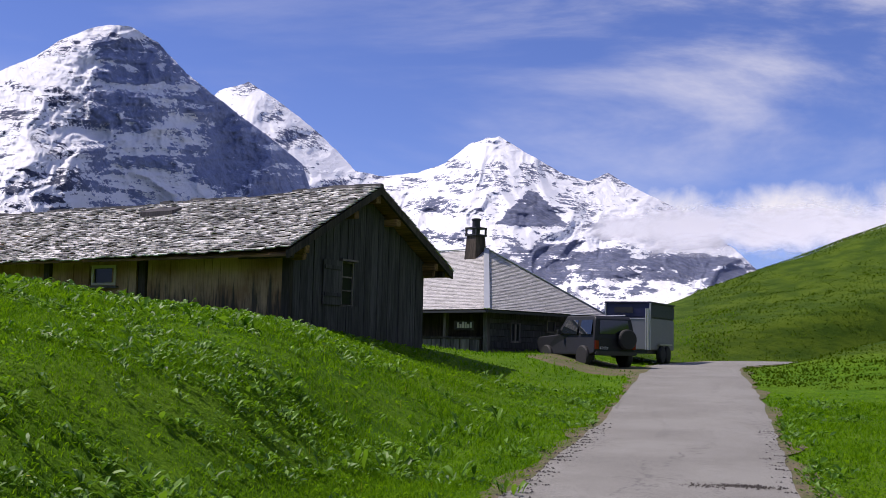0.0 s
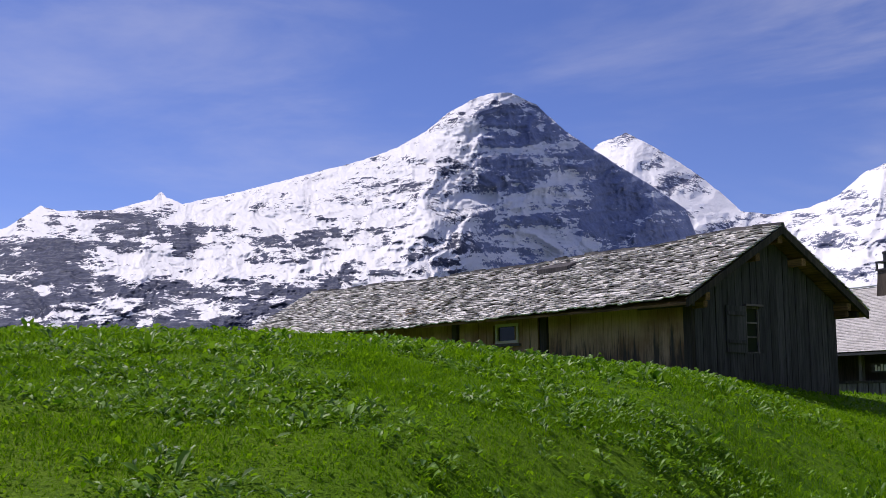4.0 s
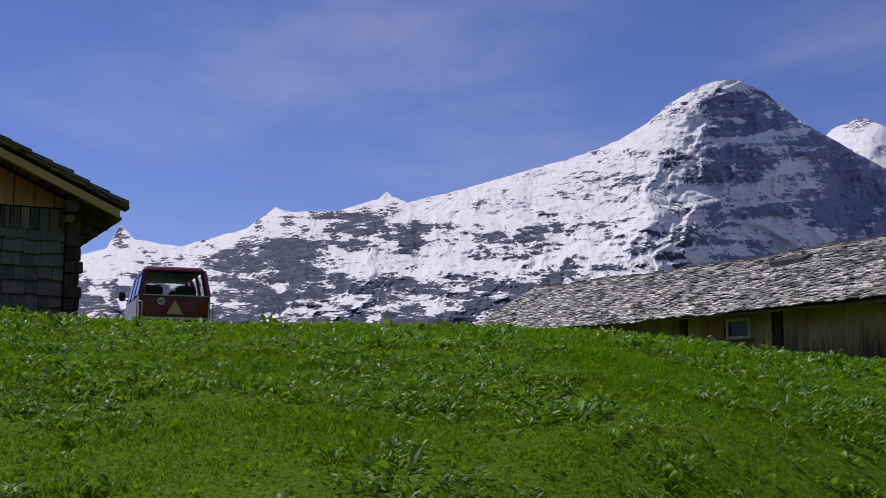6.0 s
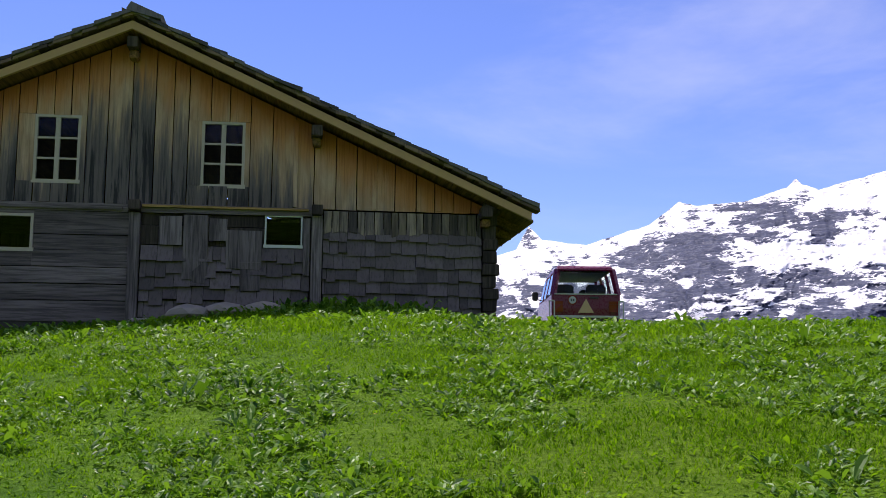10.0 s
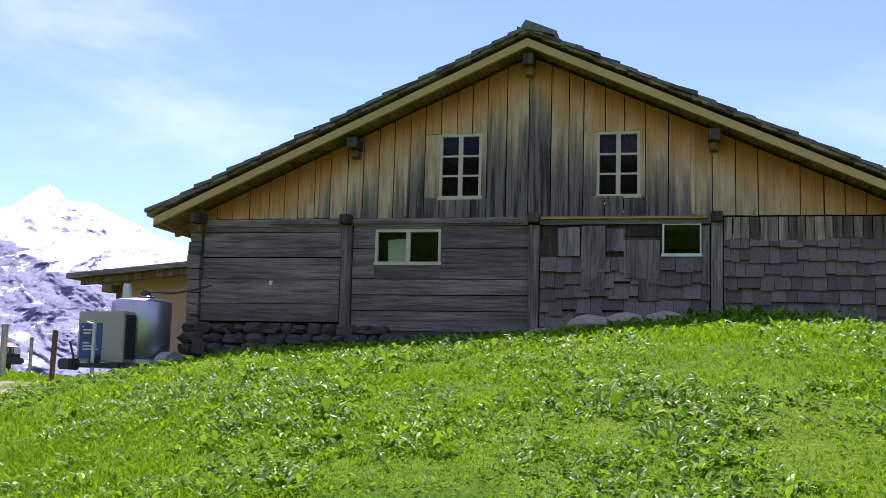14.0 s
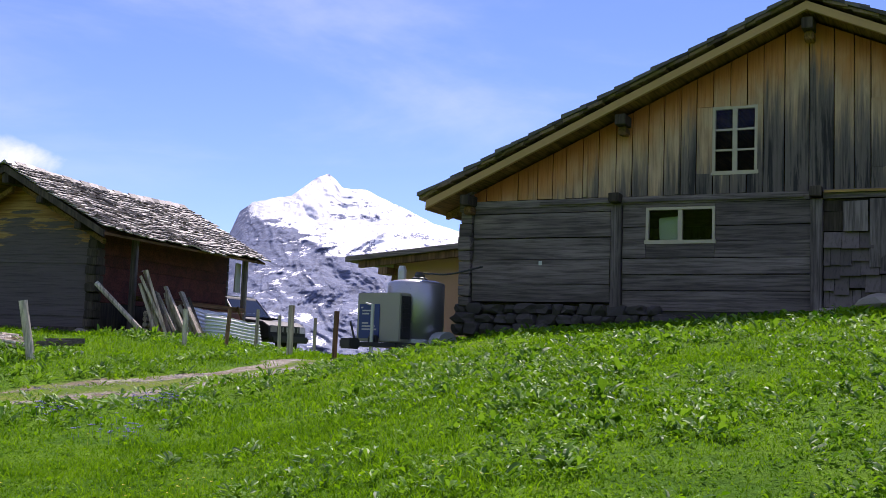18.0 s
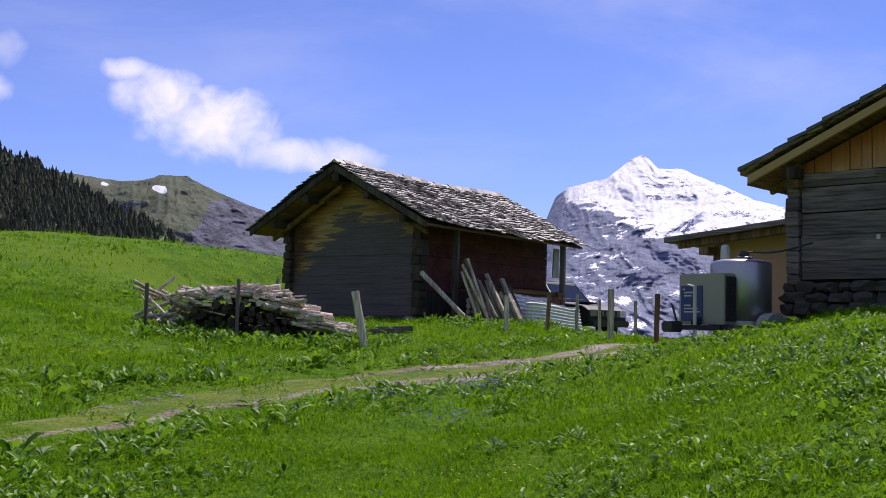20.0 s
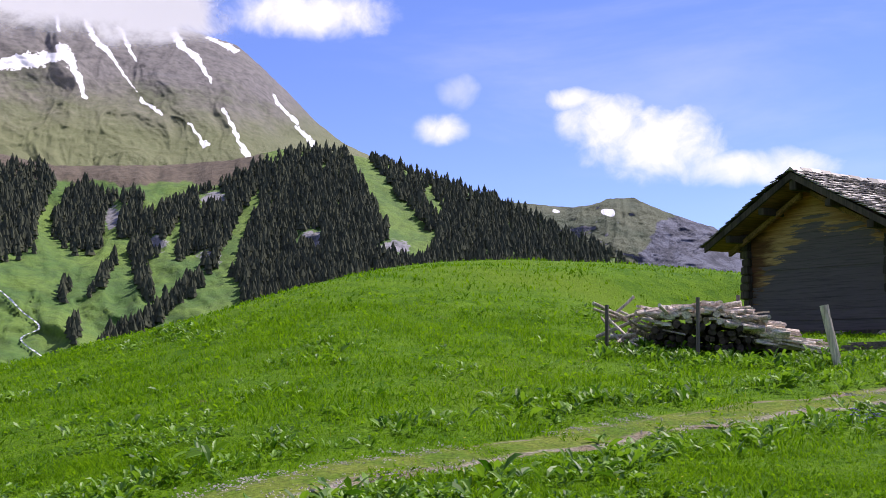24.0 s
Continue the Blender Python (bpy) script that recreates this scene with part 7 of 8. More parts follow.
def build_suv():
    """A dark small off-roader that faces the track."""
    gx, gy = -30.3, -17.34
    m = frame_at(gx, gy, 1.6, 0.959, -0.256)
    t = thing("off_road_car", m, "dark small off-road car parked behind the fence", "car")
    H = 1.68
    body_part(t, [(0, 0.5), (0, 1.0), (0.1, 1.58), (0.25, H), (1.75, H), (2.3, 1.08), (3.35, 0.98), (3.6, 0.85), (3.62, 0.5), (3.2, 0.42), (0.3, 0.42)], 0.8, 0.66, 1.03, H, M["black_paint"], 0.05, "dark blue-black painted body")
    x = lambda z: 0.8 if z <= 1.03 else 0.8 - 0.14 * (z - 1.03) / 0.65
    ys = lambda z: 2.3 - 0.55 * (z - 1.08) / 0.6
    quad("windscreen", t, M["car_glass"], ((0.7, ys(1.12) + 0.004, 1.12), (-0.7, ys(1.12) + 0.004, 1.12), (-0.6, ys(1.6) + 0.004, 1.6), (0.6, ys(1.6) + 0.004, 1.6)), 0.012, "glossy windscreen")
    for s in (-1, 1):
        for y0, y1 in ((0.2, 0.95), (1.05, 1.75)):
            pts = [(s * (x(1.08) + 0.002), y0, 1.08), (s * (x(1.08) + 0.002), y1 + (0.3 if y1 > 1.5 else 0), 1.08), (s * (x(1.55) + 0.002), y1 - 0.05, 1.55), (s * (x(1.55) + 0.002), y0 + 0.05, 1.55)]
            quad("side_window", t, M["car_glass"], pts if s > 0 else pts[::-1], 0.008)
        for y in (0.62, 2.9):
            wheel(t, s * 0.78, y, 0.36, 0.36, 0.22, (s, 0, 0))
        quad("headlamp", t, M["steel"], [(s * 0.48, 3.61, 0.68), (s * 0.74, 3.59, 0.68), (s * 0.74, 3.58, 0.86), (s * 0.48, 3.6, 0.86)][:: -s], 0.03, "clear headlamp")
        piece("mirror", t, M["black_paint"], min(s * 0.82, s * 1.0), 1.95, 1.06, max(s * 0.82, s * 1.0), 2.05, 1.22, 0, 0.02)
    grille = piece("grille", t, M["plastic"], -0.44, 3.6, 0.66, 0.44, 3.66, 0.86, 0, 0.01)
    for k in range(5):
        piece("grille_slot", grille, M["steel"], -0.38 + 0.16 * k, 3.662, 0.69, -0.34 + 0.16 * k, 3.672, 0.83)
    piece("front_bumper", t, M["plastic"], -0.8, 3.58, 0.4, 0.8, 3.75, 0.58, 0, 0.04)
    beam("roof_bar", t, M["steel"], (-0.6, 1.7, H + 0.01), (0.6, 1.7, H + 0.01), 0.03, 0.03, "bright edge of the roof")
    for s in (-1, 1):
        beam("windscreen_pillar", t, M["steel"], (s * 0.76, 2.3, 1.09), (s * 0.655, 1.77, 1.66), 0.035, 0.035, "bright windscreen pillar")
        for y in (0.62, 2.9):
            bm = bmesh.new()
            lathe(bm, (s * 0.74, y, 0.37), (s, 0, 0), [(0, 0.46), (0.1, 0.46)], 22)
            for v in [v for v in bm.verts if v.co.z < 0.4]:
                v.co.z = 0.4
            part("wheel_arch", bm, M["plastic"], t)
    piece("bonnet_scoop", t, M["black_paint"], -0.25, 2.6, 1.04, 0.25, 3.1, 1.09, 0, 0.02)
    return t


build_suv()


def build_livestock_trailer():
    gx, gy = -8.65, 40.4
    m = frame_at(gx, gy, float(gz(gx, gy)) + 0.02, 0.995, -0.096)
    t = thing("livestock_trailer", m, "white livestock trailer, greyed for shade, with a navy blue upper part", "trailer")
    piece("body", t, M["trailer_shade"], -0.86, 0.0, 0.5, 0.86, 3.1, 1.66, 0, 0.03, "white lower box, greyed for shade")
    up = piece("upper_body", t, M["navy"], -0.87, -0.01, 1.67, 0.87, 3.12, 2.2, 0, 0.04, "navy blue upper box")
    piece("roof", t, M["navy"], -0.9, -0.04, 2.2, 0.9, 3.16, 2.26, 0, 0.02)
    piece("vent", up, M["plastic"], -0.5, -0.03, 1.85, 0.2, -0.011, 2.05)
    for xx in (-0.87, 0.83):
        piece("corner_post", t, M["zinc"], xx, -0.03, 0.5, xx + 0.05, 0.03, 2.2)
    beam("tail_bar", t, M["zinc"], (0.72, -0.06, 0.5), (0.72, -0.06, 2.0), 0.03, 0.03, round_=True)
    beam("tail_bar", t, M["zinc"], (0.8, -0.06, 0.5), (0.8, -0.06, 2.0), 0.03, 0.03, round_=True)
    piece("ramp_seam", t, M["zinc"], -0.8, -0.012, 1.62, 0.7, -0.003, 1.66)
    piece("chassis", t, M["plastic"], -0.75, 0.05, 0.36, 0.75, 3.0, 0.49)
    for s in (-1, 1):
        for y in (1.3, 2.0):
            wheel(t, s * 0.88, y, 0.33, 0.33, 0.2, (s, 0, 0))
        piece("mudguard", t, M["zinc"], min(s * 0.87, s * 1.0), 0.85, 0.68, max(s * 0.87, s * 1.0), 2.45, 0.74, 0, 0.02)
    beam("drawbar", t, M["zinc"], (0, 3.0, 0.45), (0, 4.3, 0.45), 0.09, 0.09)
    return t


build_livestock_trailer()
build_tank()


# ---- the house with the hipped roof ----
def build_house():
    u = Vector((0.4, 0.917, 0)).normalized()
    m = frame_at(-12.75, 36.5, 0, u.x, u.y)            # x along the end wall, y along the front, away to the left
    t = thing("house", m, "low timber house with a grey hipped shingle roof and chimney", "house")
    W, L, ze, zr = 7.0, 13.0, 3.0, 5.55
    # eave corners and ridge
    A, B, C, D = (0, 0, ze), (W, 0, ze), (W, L, ze), (0, L, ze)
    R0, R1 = (W / 2, W / 2 - 0.1, zr), (W / 2, L - W / 2, zr)
    for k, (p, q, r, s) in enumerate(((A, B, R0, R0), (D, A, R1, R0), (B, C, R0, R1), (C, D, R1, R1))):
        lay_shingles(shingle_boxes(p, q, r, s, 0.13, 0.2, 0.016, 60 + k, 1.6, 0.012, 0.006), t, M["shingle_house"], "roof_shingle",
                     (lambda b: b[0].z < 4.4 and (b[0] - Vector(A)).length < 4.2) if k < 1 else None)
    bm = bmesh.new()
    base = [bm.verts.new((x, y, z - 0.06)) for x, y, z in (A, B, C, D)]
    top = [bm.verts.new((x, y, z - 0.06)) for x, y, z in (R0, R1)]
    bm.faces.new(base)
    bm.faces.new((base[0], base[1], top[0])), bm.faces.new((base[2], base[3], top[1]))
    bm.faces.new((base[3], base[0], top[0], top[1])), bm.faces.new((base[1], base[2], top[1], top[0]))
    part("roof_deck", bm, M["wood_dark"], t)
    for p, q in ((A, R0), (B, R0)):
        beam("hip_flashing", t, M["zinc"], Vector(p) + Vector((0, 0, 0.03)), Vector(q) + Vector((0, 0, 0.05)), 0.2, 0.03, "pale metal strip along the hip")
    beam("ridge_flashing", t, M["zinc"], Vector(R0) + Vector((0, 0, 0.05)), Vector(R1) + Vector((0, 0, 0.05)), 0.2, 0.03)
    for p, q in ((A, B), (D, A)):
        beam("gutter", t, M["plastic"], Vector(p) - Vector((0, 0, 0.07)), Vector(q) - Vector((0, 0, 0.07)), 0.07, 0.08)
    # end wall of boards with windows
    wins = ((1.9, 1.9, 2.4, 2.6), (3.9, 2.3, 4.4, 2.75))
    logs(t, M["wood_slate"], 0.7, W - 0.6, 1.2, 2.95, 0.6, 0.75, 0.22, wins[:1])
    for wv in wins:
        window(t, *wv, 0.58, 2 if wv[0] < 3 else 1, 1, M["wood_gray_up"], M["dark_glass"], frame_w=0.05)
    piece("corner_post", t, M["wood_gray_up"], 0.55, 0.5, 1.0, 0.72, 0.68, 2.95, 0.005)
    # porch along the front: dark wall set back, posts, rail
    piece("porch_wall", t, M["wood_dark"], 1.9, 0.8, 1.0, 2.0, L - 1, 2.95)
    piece("back_wall", t, M["wood_dark"], W - 0.7, 0.8, 1.0, W - 0.6, L - 1, 2.95)
    piece("far_wall", t, M["wood_dark"], 0.7, L - 1, 1.0, W - 0.6, L - 0.9, 2.95)
    for y in (2.6, 5.2, 8.0):
        piece("porch_post", t, M["wood_gray_up"], 0.56, y, 1.0, 0.7, y + 0.14, 2.95, 0.004)
    for k in range(14):
        piece("rail_board", t, M["wood_gray_up"], 0.58, 0.9 + k * 0.5, 1.2, 0.63, 0.9 + k * 0.5 + 0.44, 1.95, 0.006)
    piece("hand_rail", t, M["wood_dark"], 0.52, 0.75, 1.97, 0.68, 8.2, 2.04)
    piece("porch_floor", t, M["wood_gray"], 0.55, 0.8, 1.05, 1.9, L - 1, 1.15)
    sign = piece("sign", t, M["wood_dark"], 0.5, 1.1, 2.3, 0.54, 2.1, 2.62, label="dark board with a word in pale cut letters")
    for k, h in enumerate((0.2, 0.14, 0.2, 0.22, 0.14, 0.2)):
        piece("writing_bar", sign, M["cream"], 0.485, 1.2 + 0.13 * k, 2.36, 0.499, 1.29 + 0.13 * k, 2.36 + h)
    # chimney with a capped flue
    cx, cy = W / 2 - 0.3, W / 2 + 0.2
    ch = piece("chimney", t, M["wood_dark"], cx - 0.26, cy - 0.26, 4.6, cx + 0.26, cy + 0.26, 6.05, 0.01, 0.01, "dark rendered chimney")
    for v in ch.data.vertices:
        f = 1.35 - 0.35 * min(1, (v.co.z - 4.6) / 0.9)
        v.co.x, v.co.y = cx + (v.co.x - cx) * f, cy + (v.co.y - cy) * f
    piece("chimney_slab", ch, M["plastic"], cx - 0.32, cy - 0.32, 6.05, cx + 0.32, cy + 0.32, 6.12, 0, 0.01)
    for sx in (-1, 1):
        for sy in (-1, 1):
            piece("cap_post", ch, M["plastic"], cx + sx * 0.27 - 0.03, cy + sy * 0.27 - 0.03, 6.12, cx + sx * 0.27 + 0.03, cy + sy * 0.27 + 0.03, 6.34)
    piece("chimney_slab", ch, M["plastic"], cx - 0.32, cy - 0.32, 6.34, cx + 0.32, cy + 0.32, 6.4, 0, 0.01)
    bm = bmesh.new()
    lathe(bm, (cx, cy, 6.12), (0, 0, 1), [(0, 0.16), (0.55, 0.16), (0.57, 0.19), (0.62, 0.19), (0.64, 0.15)], 14)
    part("flue", bm, M["plastic"], ch)
    piece("footing", t, M["stone"], 0.65, 0.62, 0.6, W - 0.65, L - 1, 1.19)
    return t


build_house()


# ---- stones by the barn, yard ----
def stone(x, y, s, label, group):
    r = random.Random(int(x * 100))
    bm = bmesh.new()
    bmesh.ops.create_icosphere(bm, subdivisions=2, radius=1)
    for v in bm.verts:
        n = noise.noise(v.co * 1.3 + Vector((x, y, 0))) * 0.3
        v.co = Vector((v.co.x * s[0] * (1 + n), v.co.y * s[1] * (1 + n), v.co.z * s[2] * (1 + n)))
    ob = part("stone", bm, M["slab"], None, label)
    ob.matrix_world = pose(x, y, float(gz(x, y)) + s[2] * 0.45, 0, 0, r.uniform(0, 180))
    return tagged(ob, category="stone", group=group)


for lx, ly, s in ((1.3, -2.0, (0.6, 0.35, 0.18)), (1.9, -1.9, (0.5, 0.4, 0.16)), (2.5, -1.95, (0.35, 0.3, 0.15)), (1.3, -1.9, (0.3, 0.2, 0.13)), (0.5, -1.45, (0.3, 0.25, 0.1))):
    stone(*local(BARN, lx, ly), s, "flat pale field stone half sunk in the grass", "stones before the barn")
for lx, ly in ((2.2, -0.5), (-1.2, -0.6), (1.0, -0.45)):
    stone(*local(SHED, lx, ly), (0.22, 0.16, 0.12), "small pale stone beside the old shed", "stones by the shed")


def build_yard():
    r = np.linspace(0, 1, 12)
    a = np.linspace(0, 2 * math.pi, 40)
    rr, aa = np.meshgrid(r, a)
    wob = 1 + 0.2 * fbm(np.cos(aa) * 1.5 + 5, np.sin(aa) * 1.5, 3, 77)
    x, y = -7.6 + rr * np.cos(aa) * 3.9 * wob, 35.9 + rr * np.sin(aa) * 3.6 * wob
    z = gz(x, y) + 0.035 - 0.06 * rr**6
    return tagged(link_mesh("yard", np.stack([x, y, z], -1).reshape(-1, 3), grid_faces(*x.shape)[:, ::-1], M["turf"], True), "trampled earthy yard before the house", "yard", kind="structure")


build_yard()

# ---- meadow plants ----
def bare(x, y, wide=0.9):
    """Where nothing grows: lane, track and footprints of buildings."""
    d, _ = nearest(ROAD_LINE[::2], x, y)
    e, _ = nearest(TRACK_LINE[::2], x, y)
    broad = wide * 0.6 * (1 + 0.9 * ease(-x, 12, 17))
    off = (d < 1.62) | (e < broad) & (value_noise(x * 2.3, y * 2.3, 9) + 0.4 * value_noise(x * 9, y * 9, 8) > (-0.5 if wide < 1 else -2) + 0.5 * np.abs(e))
    for m, x0, x1, y0, y1 in ((BARN, -6.6, 6.6, 0.0, 16), (HUT, -2.8, 2.8, 0, 20), (SHED, -2.1, 2.6, 0.0, 7)):
        inv = m.inverted()
        lx, ly = inv[0][0] * x + inv[0][1] * y + inv[0][3], inv[1][0] * x + inv[1][1] * y + inv[1][3]
        off |= (lx > x0) & (lx < x1) & (ly > y0) & (ly < y1)
    return off


def scatter(count, r0, r1, rng, a0=-3, a1=172, wide=0.9):
    a = np.radians(rng.uniform(a0, a1, count))
    r = np.sqrt(rng.uniform(r0**2, r1**2, count))
    x, y = -r * np.sin(a), r * np.cos(a)
    keep = ~bare(x, y, wide)
    return x[keep], y[keep]


def blades(name, count, r0, r1, tall, wide, seed, a0=-3, a1=172, mat=None, label="lush green meadow grass in bright sun"):
    """Grass: each blade a bent, tapering strip."""
    rng = np.random.default_rng(seed)
    x, y = scatter(count, r0, r1, rng, a0, a1)
    clump = fbm(x * 0.9, y * 0.9, 3, 31)
    keep = rng.uniform(-0.9, 0.6, len(x)) < clump + 0.25
    x, y, clump = x[keep], y[keep], clump[keep]
    n = len(x)
    z = gz(x, y) - 0.01
    h = tall * rng.uniform(0.45, 1.2, n) * (0.85 + 0.6 * clump)
    w = wide * rng.uniform(0.6, 1.3, n)
    turn, lean, dirn = rng.uniform(0, 6.28, n), rng.uniform(0.2, 1.5, n), rng.uniform(0, 6.28, n)
    wx, wy = np.cos(turn) * w / 2, np.sin(turn) * w / 2
    lx, ly = np.cos(dirn) * lean * h, np.sin(dirn) * lean * h
    p = [(x - wx, y - wy, z), (x + wx, y + wy, z), (x + wx * 0.7 + lx * 0.35, y + wy * 0.7 + ly * 0.35, z + h * 0.62),
         (x - wx * 0.7 + lx * 0.35, y - wy * 0.7 + ly * 0.35, z + h * 0.62), (x + lx, y + ly, z + h)]
    v = np.stack([np.stack(q, -1) for q in p], 1).reshape(-1, 3)
    k = np.arange(n)[:, None] * 5
    f = np.concatenate([k + [0, 1, 2], k + [0, 2, 3], k + [3, 2, 4]])
    return tagged(link_mesh(name, v, f, mat or M["blade"]), label, "grass", kind="stuff")


def leaves(name, spots, per, long, reach, mat, label, seed, category="weeds", rise=0.42, slim=0.14):
    """Weeds in clumps: lance-shaped leaves, folded along the midrib, that rise and arch outwards."""
    rng = np.random.default_rng(seed)
    x, y = spots
    m = len(x)
    size = rng.uniform(0.5, 1.35, m)
    x, y, size = np.repeat(x, per), np.repeat(y, per), np.repeat(size, per)
    n = len(x)
    out = rng.uniform(0, 6.28, n)
    dx, dy = np.cos(out), np.sin(out)
    x, y = x + dx * reach * 0.2 + rng.normal(0, reach * 0.22, n), y + dy * reach * 0.2 + rng.normal(0, reach * 0.22, n)
    z = gz(x, y) + rng.uniform(0.0, 0.05, n) * size
    up = rise * rng.uniform(0.15, 1.5, n)
    L = long * size * rng.uniform(0.5, 1.3, n)
    W = L * slim * rng.uniform(0.65, 1.35, n)
    flat, roll, bow = 1 / np.sqrt(1 + up * up), rng.uniform(-0.8, 0.8, n), rng.uniform(-0.25, 0.25, n)
    pts = []
    for s, wide, high in ((0.0, 0.15, 0.0), (0.3, 0.95, 0.55), (0.65, 0.85, 0.95), (1.0, 0.0, rng.uniform(0.7, 1.25, n))):
        reach_s, side_s = L * s * flat, bow * L * s * s
        cx, cy, cz = x + dx * reach_s - dy * side_s, y + dy * reach_s + dx * side_s, z + L * up * flat * high
        for side in ((-1, 0, 1) if wide else (0,)):
            pts.append(np.stack([cx - dy * W * wide * side, cy + dx * W * wide * side, cz + W * wide * (side * roll + 0.4 * abs(side))], -1))
    v = np.stack(pts, 1).reshape(-1, 3)
    k = np.arange(n)[:, None] * 10
    quads = [q for r in (0, 3) for c in (0, 1) for q in ([r + c, r + c + 1, r + c + 4], [r + c, r + c + 4, r + c + 3])]
    f = np.concatenate([k + q for q in quads + [[6, 7, 9], [7, 8, 9]]])
    return tagged(link_mesh(name, v, f, mat), label, category, kind="stuff")


def weed_spots(count, r0, r1, seed, level=0.0, a0=0, a1=172):
    """Places where weeds stand: dense patches a stride across, thinning out between them."""
    rng = np.random.default_rng(seed)
    x, y = scatter(count, r0, r1, rng, a0, a1, 1.5)
    az, r = np.degrees(np.arctan2(-x, y)), np.hypot(x, y)
    field = 0.6 * fbm(x * 0.3, y * 0.3, 3, 44) + 0.9 * fbm(x * 0.95, y * 0.95, 3, 46) + 0.14 * (1 - ease(az, 100, 112)) * ease(az, 20, 34)
    field = field - 0.22 * ease(r, 26, 32) - 0.4 * ease(az, 118, 128) * ease(r, 11, 14) - 0.25 * (1 - ease(az, 14, 30))
    keep = field > level + rng.uniform(-0.2, 0.35, len(x))
    return x[keep], y[keep]


blades("meadow_grass", 350000, 4.5, 13.5, 0.06, 0.011, 1)
blades("meadow_grass", 225000, 13.5, 26, 0.1, 0.017, 2)
blades("meadow_grass", 115000, 26, 60, 0.11, 0.04, 3, 7)
blades("pasture_grass", 50000, 30, 84, 0.09, 0.07, 4, -14, 9, M["slope_grass"], "coarse dark grass on the slope across the lane")
HERBS = "small leafy herbs among the meadow grass"
leaves("meadow_herbs", scatter(7500, 4.5, 15, np.random.default_rng(71)), 6, 0.045, 0.2, M["blade"], HERBS, 72, "herbs", 0.5, 0.22)
leaves("meadow_herbs", scatter(6000, 15, 28, np.random.default_rng(73)), 6, 0.075, 0.3, M["blade"], HERBS, 74, "herbs", 0.5, 0.22)
WEEDS = "broad-leaved weeds with glossy leaves in the meadow"
leaves("dock_weeds", weed_spots(13000, 4.5, 14, 5, 0.0), 9, 0.08, 0.17, M["leaf"], WEEDS, 51, rise=0.55, slim=0.17)
leaves("dock_weeds", weed_spots(16000, 14, 27, 6, 0.0), 8, 0.11, 0.22, M["leaf"], WEEDS, 52, rise=0.55, slim=0.17)
leaves("dock_weeds", weed_spots(900, 4.5, 22, 7, 0.2), 9, 0.16, 0.26, M["leaf"], "tall clumps of long-leaved dock in the meadow", 53, rise=0.8, slim=0.13)


def beside(line, shift, spread, count, seed, lo=0, hi=None):
    """Places scattered along one side of a line."""
    r = np.random.default_rng(seed)
    i = r.integers(lo, hi or len(line) - 1, count)
    d = line[i + 1] - line[i]
    d = d / np.linalg.norm(d, axis=1)[:, None]
    off = shift + r.normal(0, spread, count)
    return line[i, 0] - d[:, 1] * off, line[i, 1] + d[:, 0] * off


DOCK = "tall rank dock plants with large green leaves"
leaves("dock_plants", beside(TRACK_LINE, 1.35, 0.3, 200, 61, 0, 62), 10, 0.15, 0.28, M["leaf"], DOCK + " beside the track", 62, rise=0.7)
leaves("dock_plants", beside(TRACK_LINE, -1.35, 0.45, 300, 101, 12, 70), 9, 0.15, 0.28, M["leaf"], DOCK + " beside the track", 102, rise=0.55)
leaves("dock_plants", beside(np.array([local(SHED, 3.6, y) for y in np.linspace(-1.2, 6, 30)]), 0.15, 0.28, 110, 63), 10, 0.16, 0.28, M["leaf"], DOCK + " along the shed", 64, rise=1.0)
leaves("dock_plants", beside(np.linspace((-14.2, -15.6), (-17.2, -12.7), 30), 0.25, 0.6, 160, 65), 10, 0.15, 0.28, M["leaf"], DOCK + " before the woodpile", 66, rise=0.9)
leaves("dock_plants", beside(np.array([local(BARN, x, -1.2) for x in np.linspace(2.6, 5.6, 30)]), 0.0, 0.3, 80, 67), 10, 0.2, 0.28, M["leaf"], DOCK + " before the barn", 68, rise=1.1)
leaves("dock_plants", beside(ROAD_LINE, 2.9, 0.5, 60, 69, 45, 95), 9, 0.16, 0.25, M["leaf"], DOCK + " beside the lane", 70, rise=1.2)


# ---- meadow flowers ----
def flowers(name, spots, mat, size, tall, label, seed):
    """Small five-petalled flowers on thin stalks."""
    rng = np.random.default_rng(seed)
    x, y = spots
    n = len(x)
    z = gz(x, y)
    h, r, spin = tall * rng.uniform(0.5, 1.1, n), size * rng.uniform(0.7, 1.2, n), rng.uniform(0, 6, n)
    k = np.arange(10)
    ang, rad = spin[:, None] + k * math.pi / 5, r[:, None] * np.where(k % 2, 0.5, 1.0)
    ring = np.stack([x[:, None] + rad * np.cos(ang), y[:, None] + rad * np.sin(ang), (z + h)[:, None] + rad * 0.5], -1)
    hub = np.stack([x, y, z + h], -1)[:, None]
    w = 0.003
    stalk = np.stack([np.stack([x - w, y, z], -1), np.stack([x + w, y, z], -1), np.stack([x, y, z + h], -1)], 1)
    v = np.concatenate([ring, hub, stalk], 1).reshape(-1, 3)
    b = np.arange(n)[:, None] * 14
    f = np.concatenate([np.stack([b + i, b + (i + 1) % 10, b + 10], -1)[:, 0] for i in range(10)] + [np.concatenate([b + 11, b + 12, b + 13], -1)])
    return tagged(link_mesh(name, v, f, mat), label, "flowers", kind="stuff")


def tufts(centres, per, spread, seed):
    rng = np.random.default_rng(seed)
    c = np.repeat(np.array(centres), per, 0) + rng.normal(0, spread, (len(centres) * per, 2))
    return c[:, 0], c[:, 1]


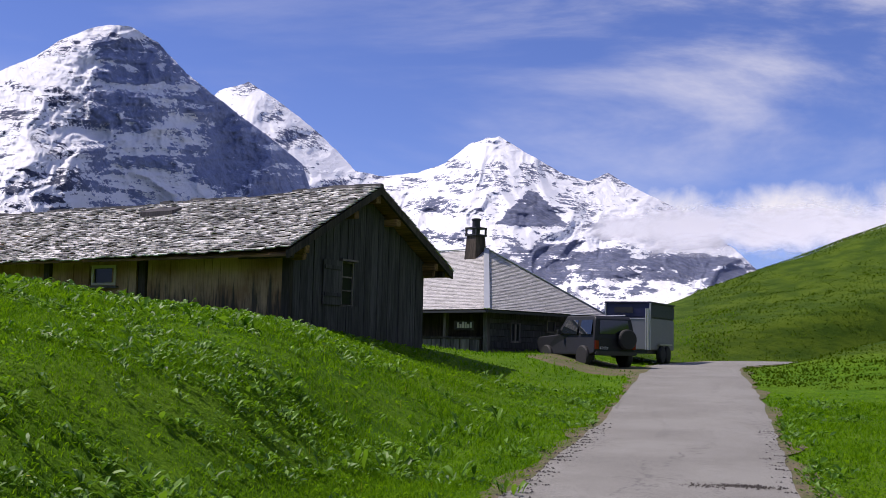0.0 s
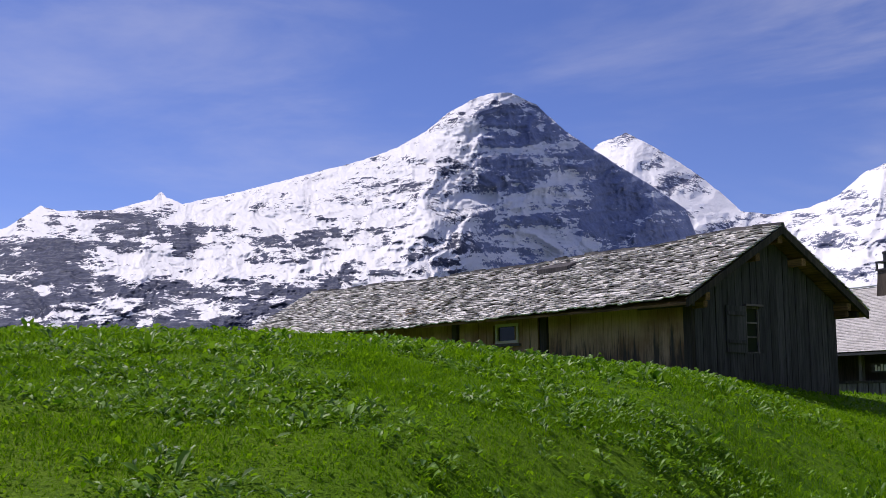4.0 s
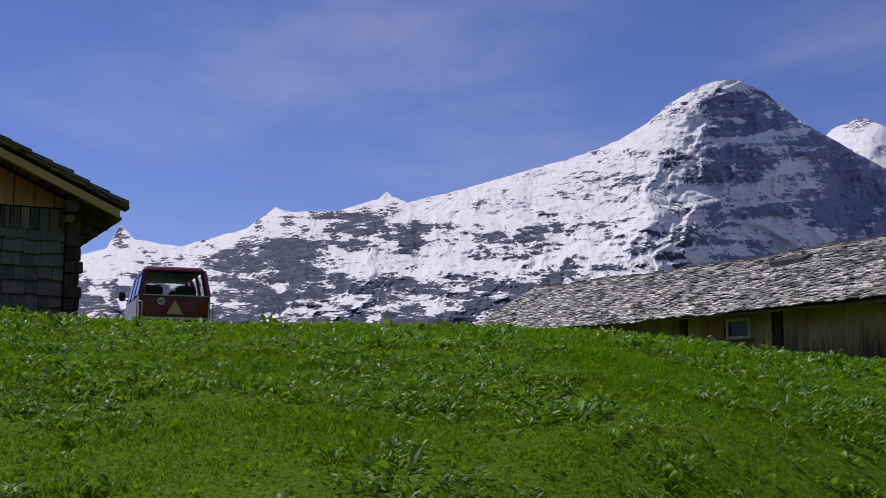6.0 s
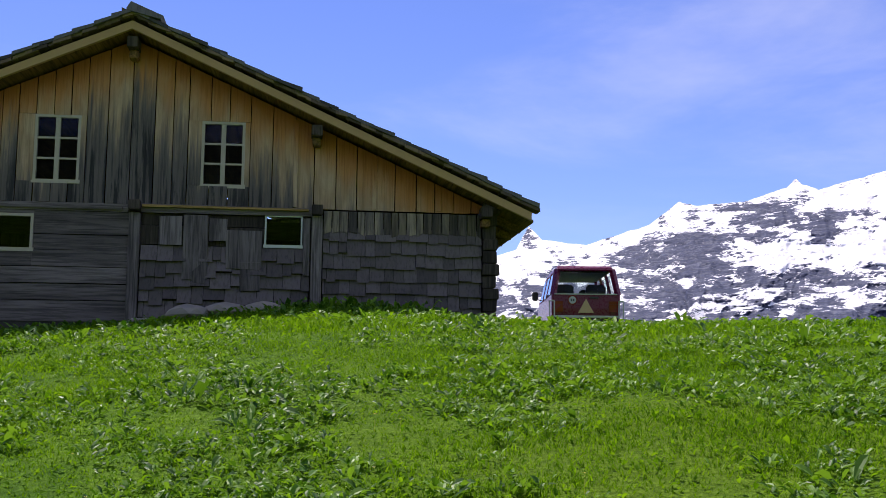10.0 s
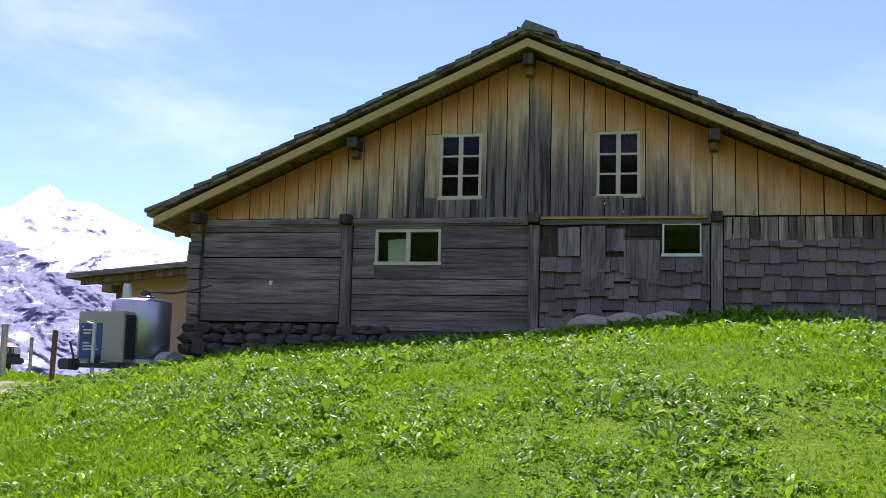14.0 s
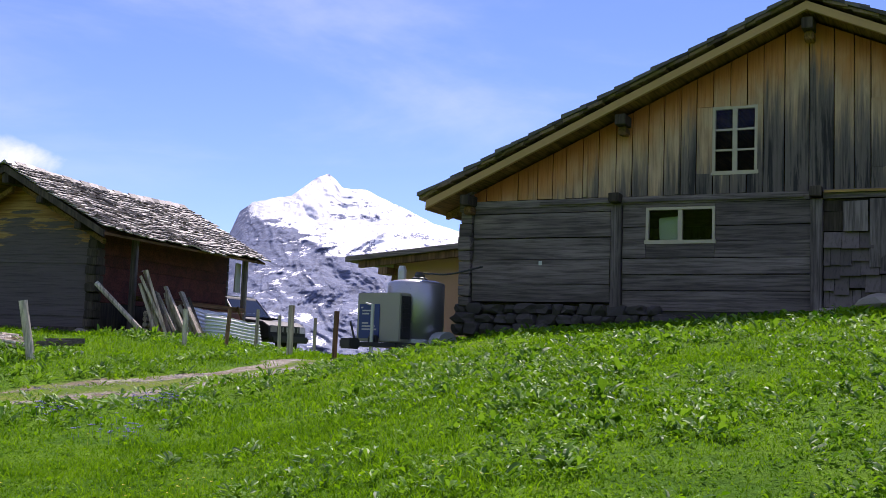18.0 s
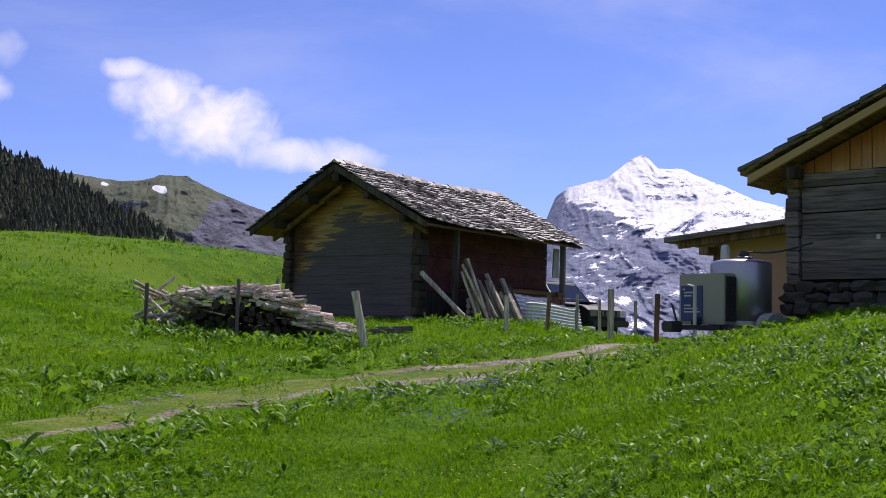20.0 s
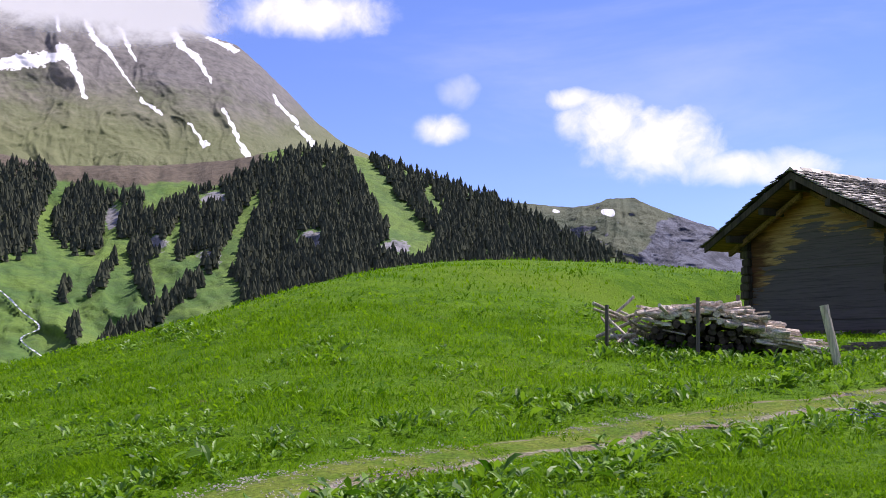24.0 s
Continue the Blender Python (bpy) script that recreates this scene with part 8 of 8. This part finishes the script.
flowers("gentians", tufts(((-12.5, -9.0), (-11.8, -7.6), (-14.4, -8.6), (-14.1, -8.7)), 30, 0.24, 3), M["petal_blue"], 0.034, 0.14, "blue violet wild flowers in the meadow", 4)
flowers("buttercups", tufts(((-9.0, -5.5), (-9.2, -4.9), (-9.05, -5.2)), 6, 0.18, 5), M["petal_yellow"], 0.016, 0.14, "yellow wild flowers in the meadow", 6)
yellow = np.random.default_rng(7)
flowers("buttercups", scatter(260, 6, 22, yellow, 20, 160), M["petal_yellow"], 0.014, 0.13, "scattered yellow wild flowers in the meadow", 8)


# ---- loose grit on the lane ----
def grit(name, centres, count, spread, size, mat, label, seed, lift=0.045):
    """Small broken stones lying on the lane."""
    rng = np.random.default_rng(seed)
    c = np.array(centres)[rng.integers(0, len(centres), count)] + rng.normal(0, 1, (count, 2)) * spread
    r = size * rng.uniform(0.4, 1.3, count)
    corners = np.array([(1, 0, 0), (-0.5, 0.87, 0), (-0.5, -0.87, 0), (0.1, 0.1, 0.8)])
    spin = rng.uniform(0, 6.28, count)
    x = corners[:, 0] * np.cos(spin)[:, None] - corners[:, 1] * np.sin(spin)[:, None]
    y = corners[:, 0] * np.sin(spin)[:, None] + corners[:, 1] * np.cos(spin)[:, None]
    z = gz(c[:, 0], c[:, 1])[:, None] + lift + corners[:, 2] * r[:, None]
    v = np.stack([c[:, :1] + x * r[:, None], c[:, 1:] + y * r[:, None], z], -1).reshape(-1, 3)
    b = np.arange(count)[:, None] * 4
    f = np.concatenate([b + [0, 1, 3], b + [1, 2, 3], b + [2, 0, 3]])
    return tagged(link_mesh(name, v, f, mat), label, "gravel", kind="stuff")


grit("road_grit", ((-1.3, 12.75), (-1.55, 12.6), (-1.05, 12.8)), 420, (0.14, 0.07), 0.018, M["grit"], "dark loose grit lying on the lane", 91)
edge_x, edge_y = beside(ROAD_LINE, 1.42, 0.1, 900, 92, 20, 95)
grit("road_grit", np.stack([edge_x, edge_y], 1), 900, (0.05, 0.05), 0.02, M["stone"], "brown grit and crumbs along the edge of the lane", 93)
edge_x, edge_y = beside(ROAD_LINE, -1.42, 0.08, 600, 94, 20, 95)
grit("road_grit", np.stack([edge_x, edge_y], 1), 500, (0.05, 0.05), 0.018, M["stone"], "brown grit and crumbs along the edge of the lane", 95)
for shift, many, seed in ((0.4, 4200, 96), (-0.34, 2600, 97)):
    rut_x, rut_y = beside(TRACK_LINE, shift, 0.11, many, seed)
    worn = fbm(rut_x * 0.7, rut_y * 0.7, 3, 98) > -0.12
    grit("track_gravel", np.stack([rut_x[worn], rut_y[worn]], 1), many, (0.07, 0.07), 0.013, M["pebble"], "pale loose stones in the wheel ruts of the track", seed + 4, 0.02)
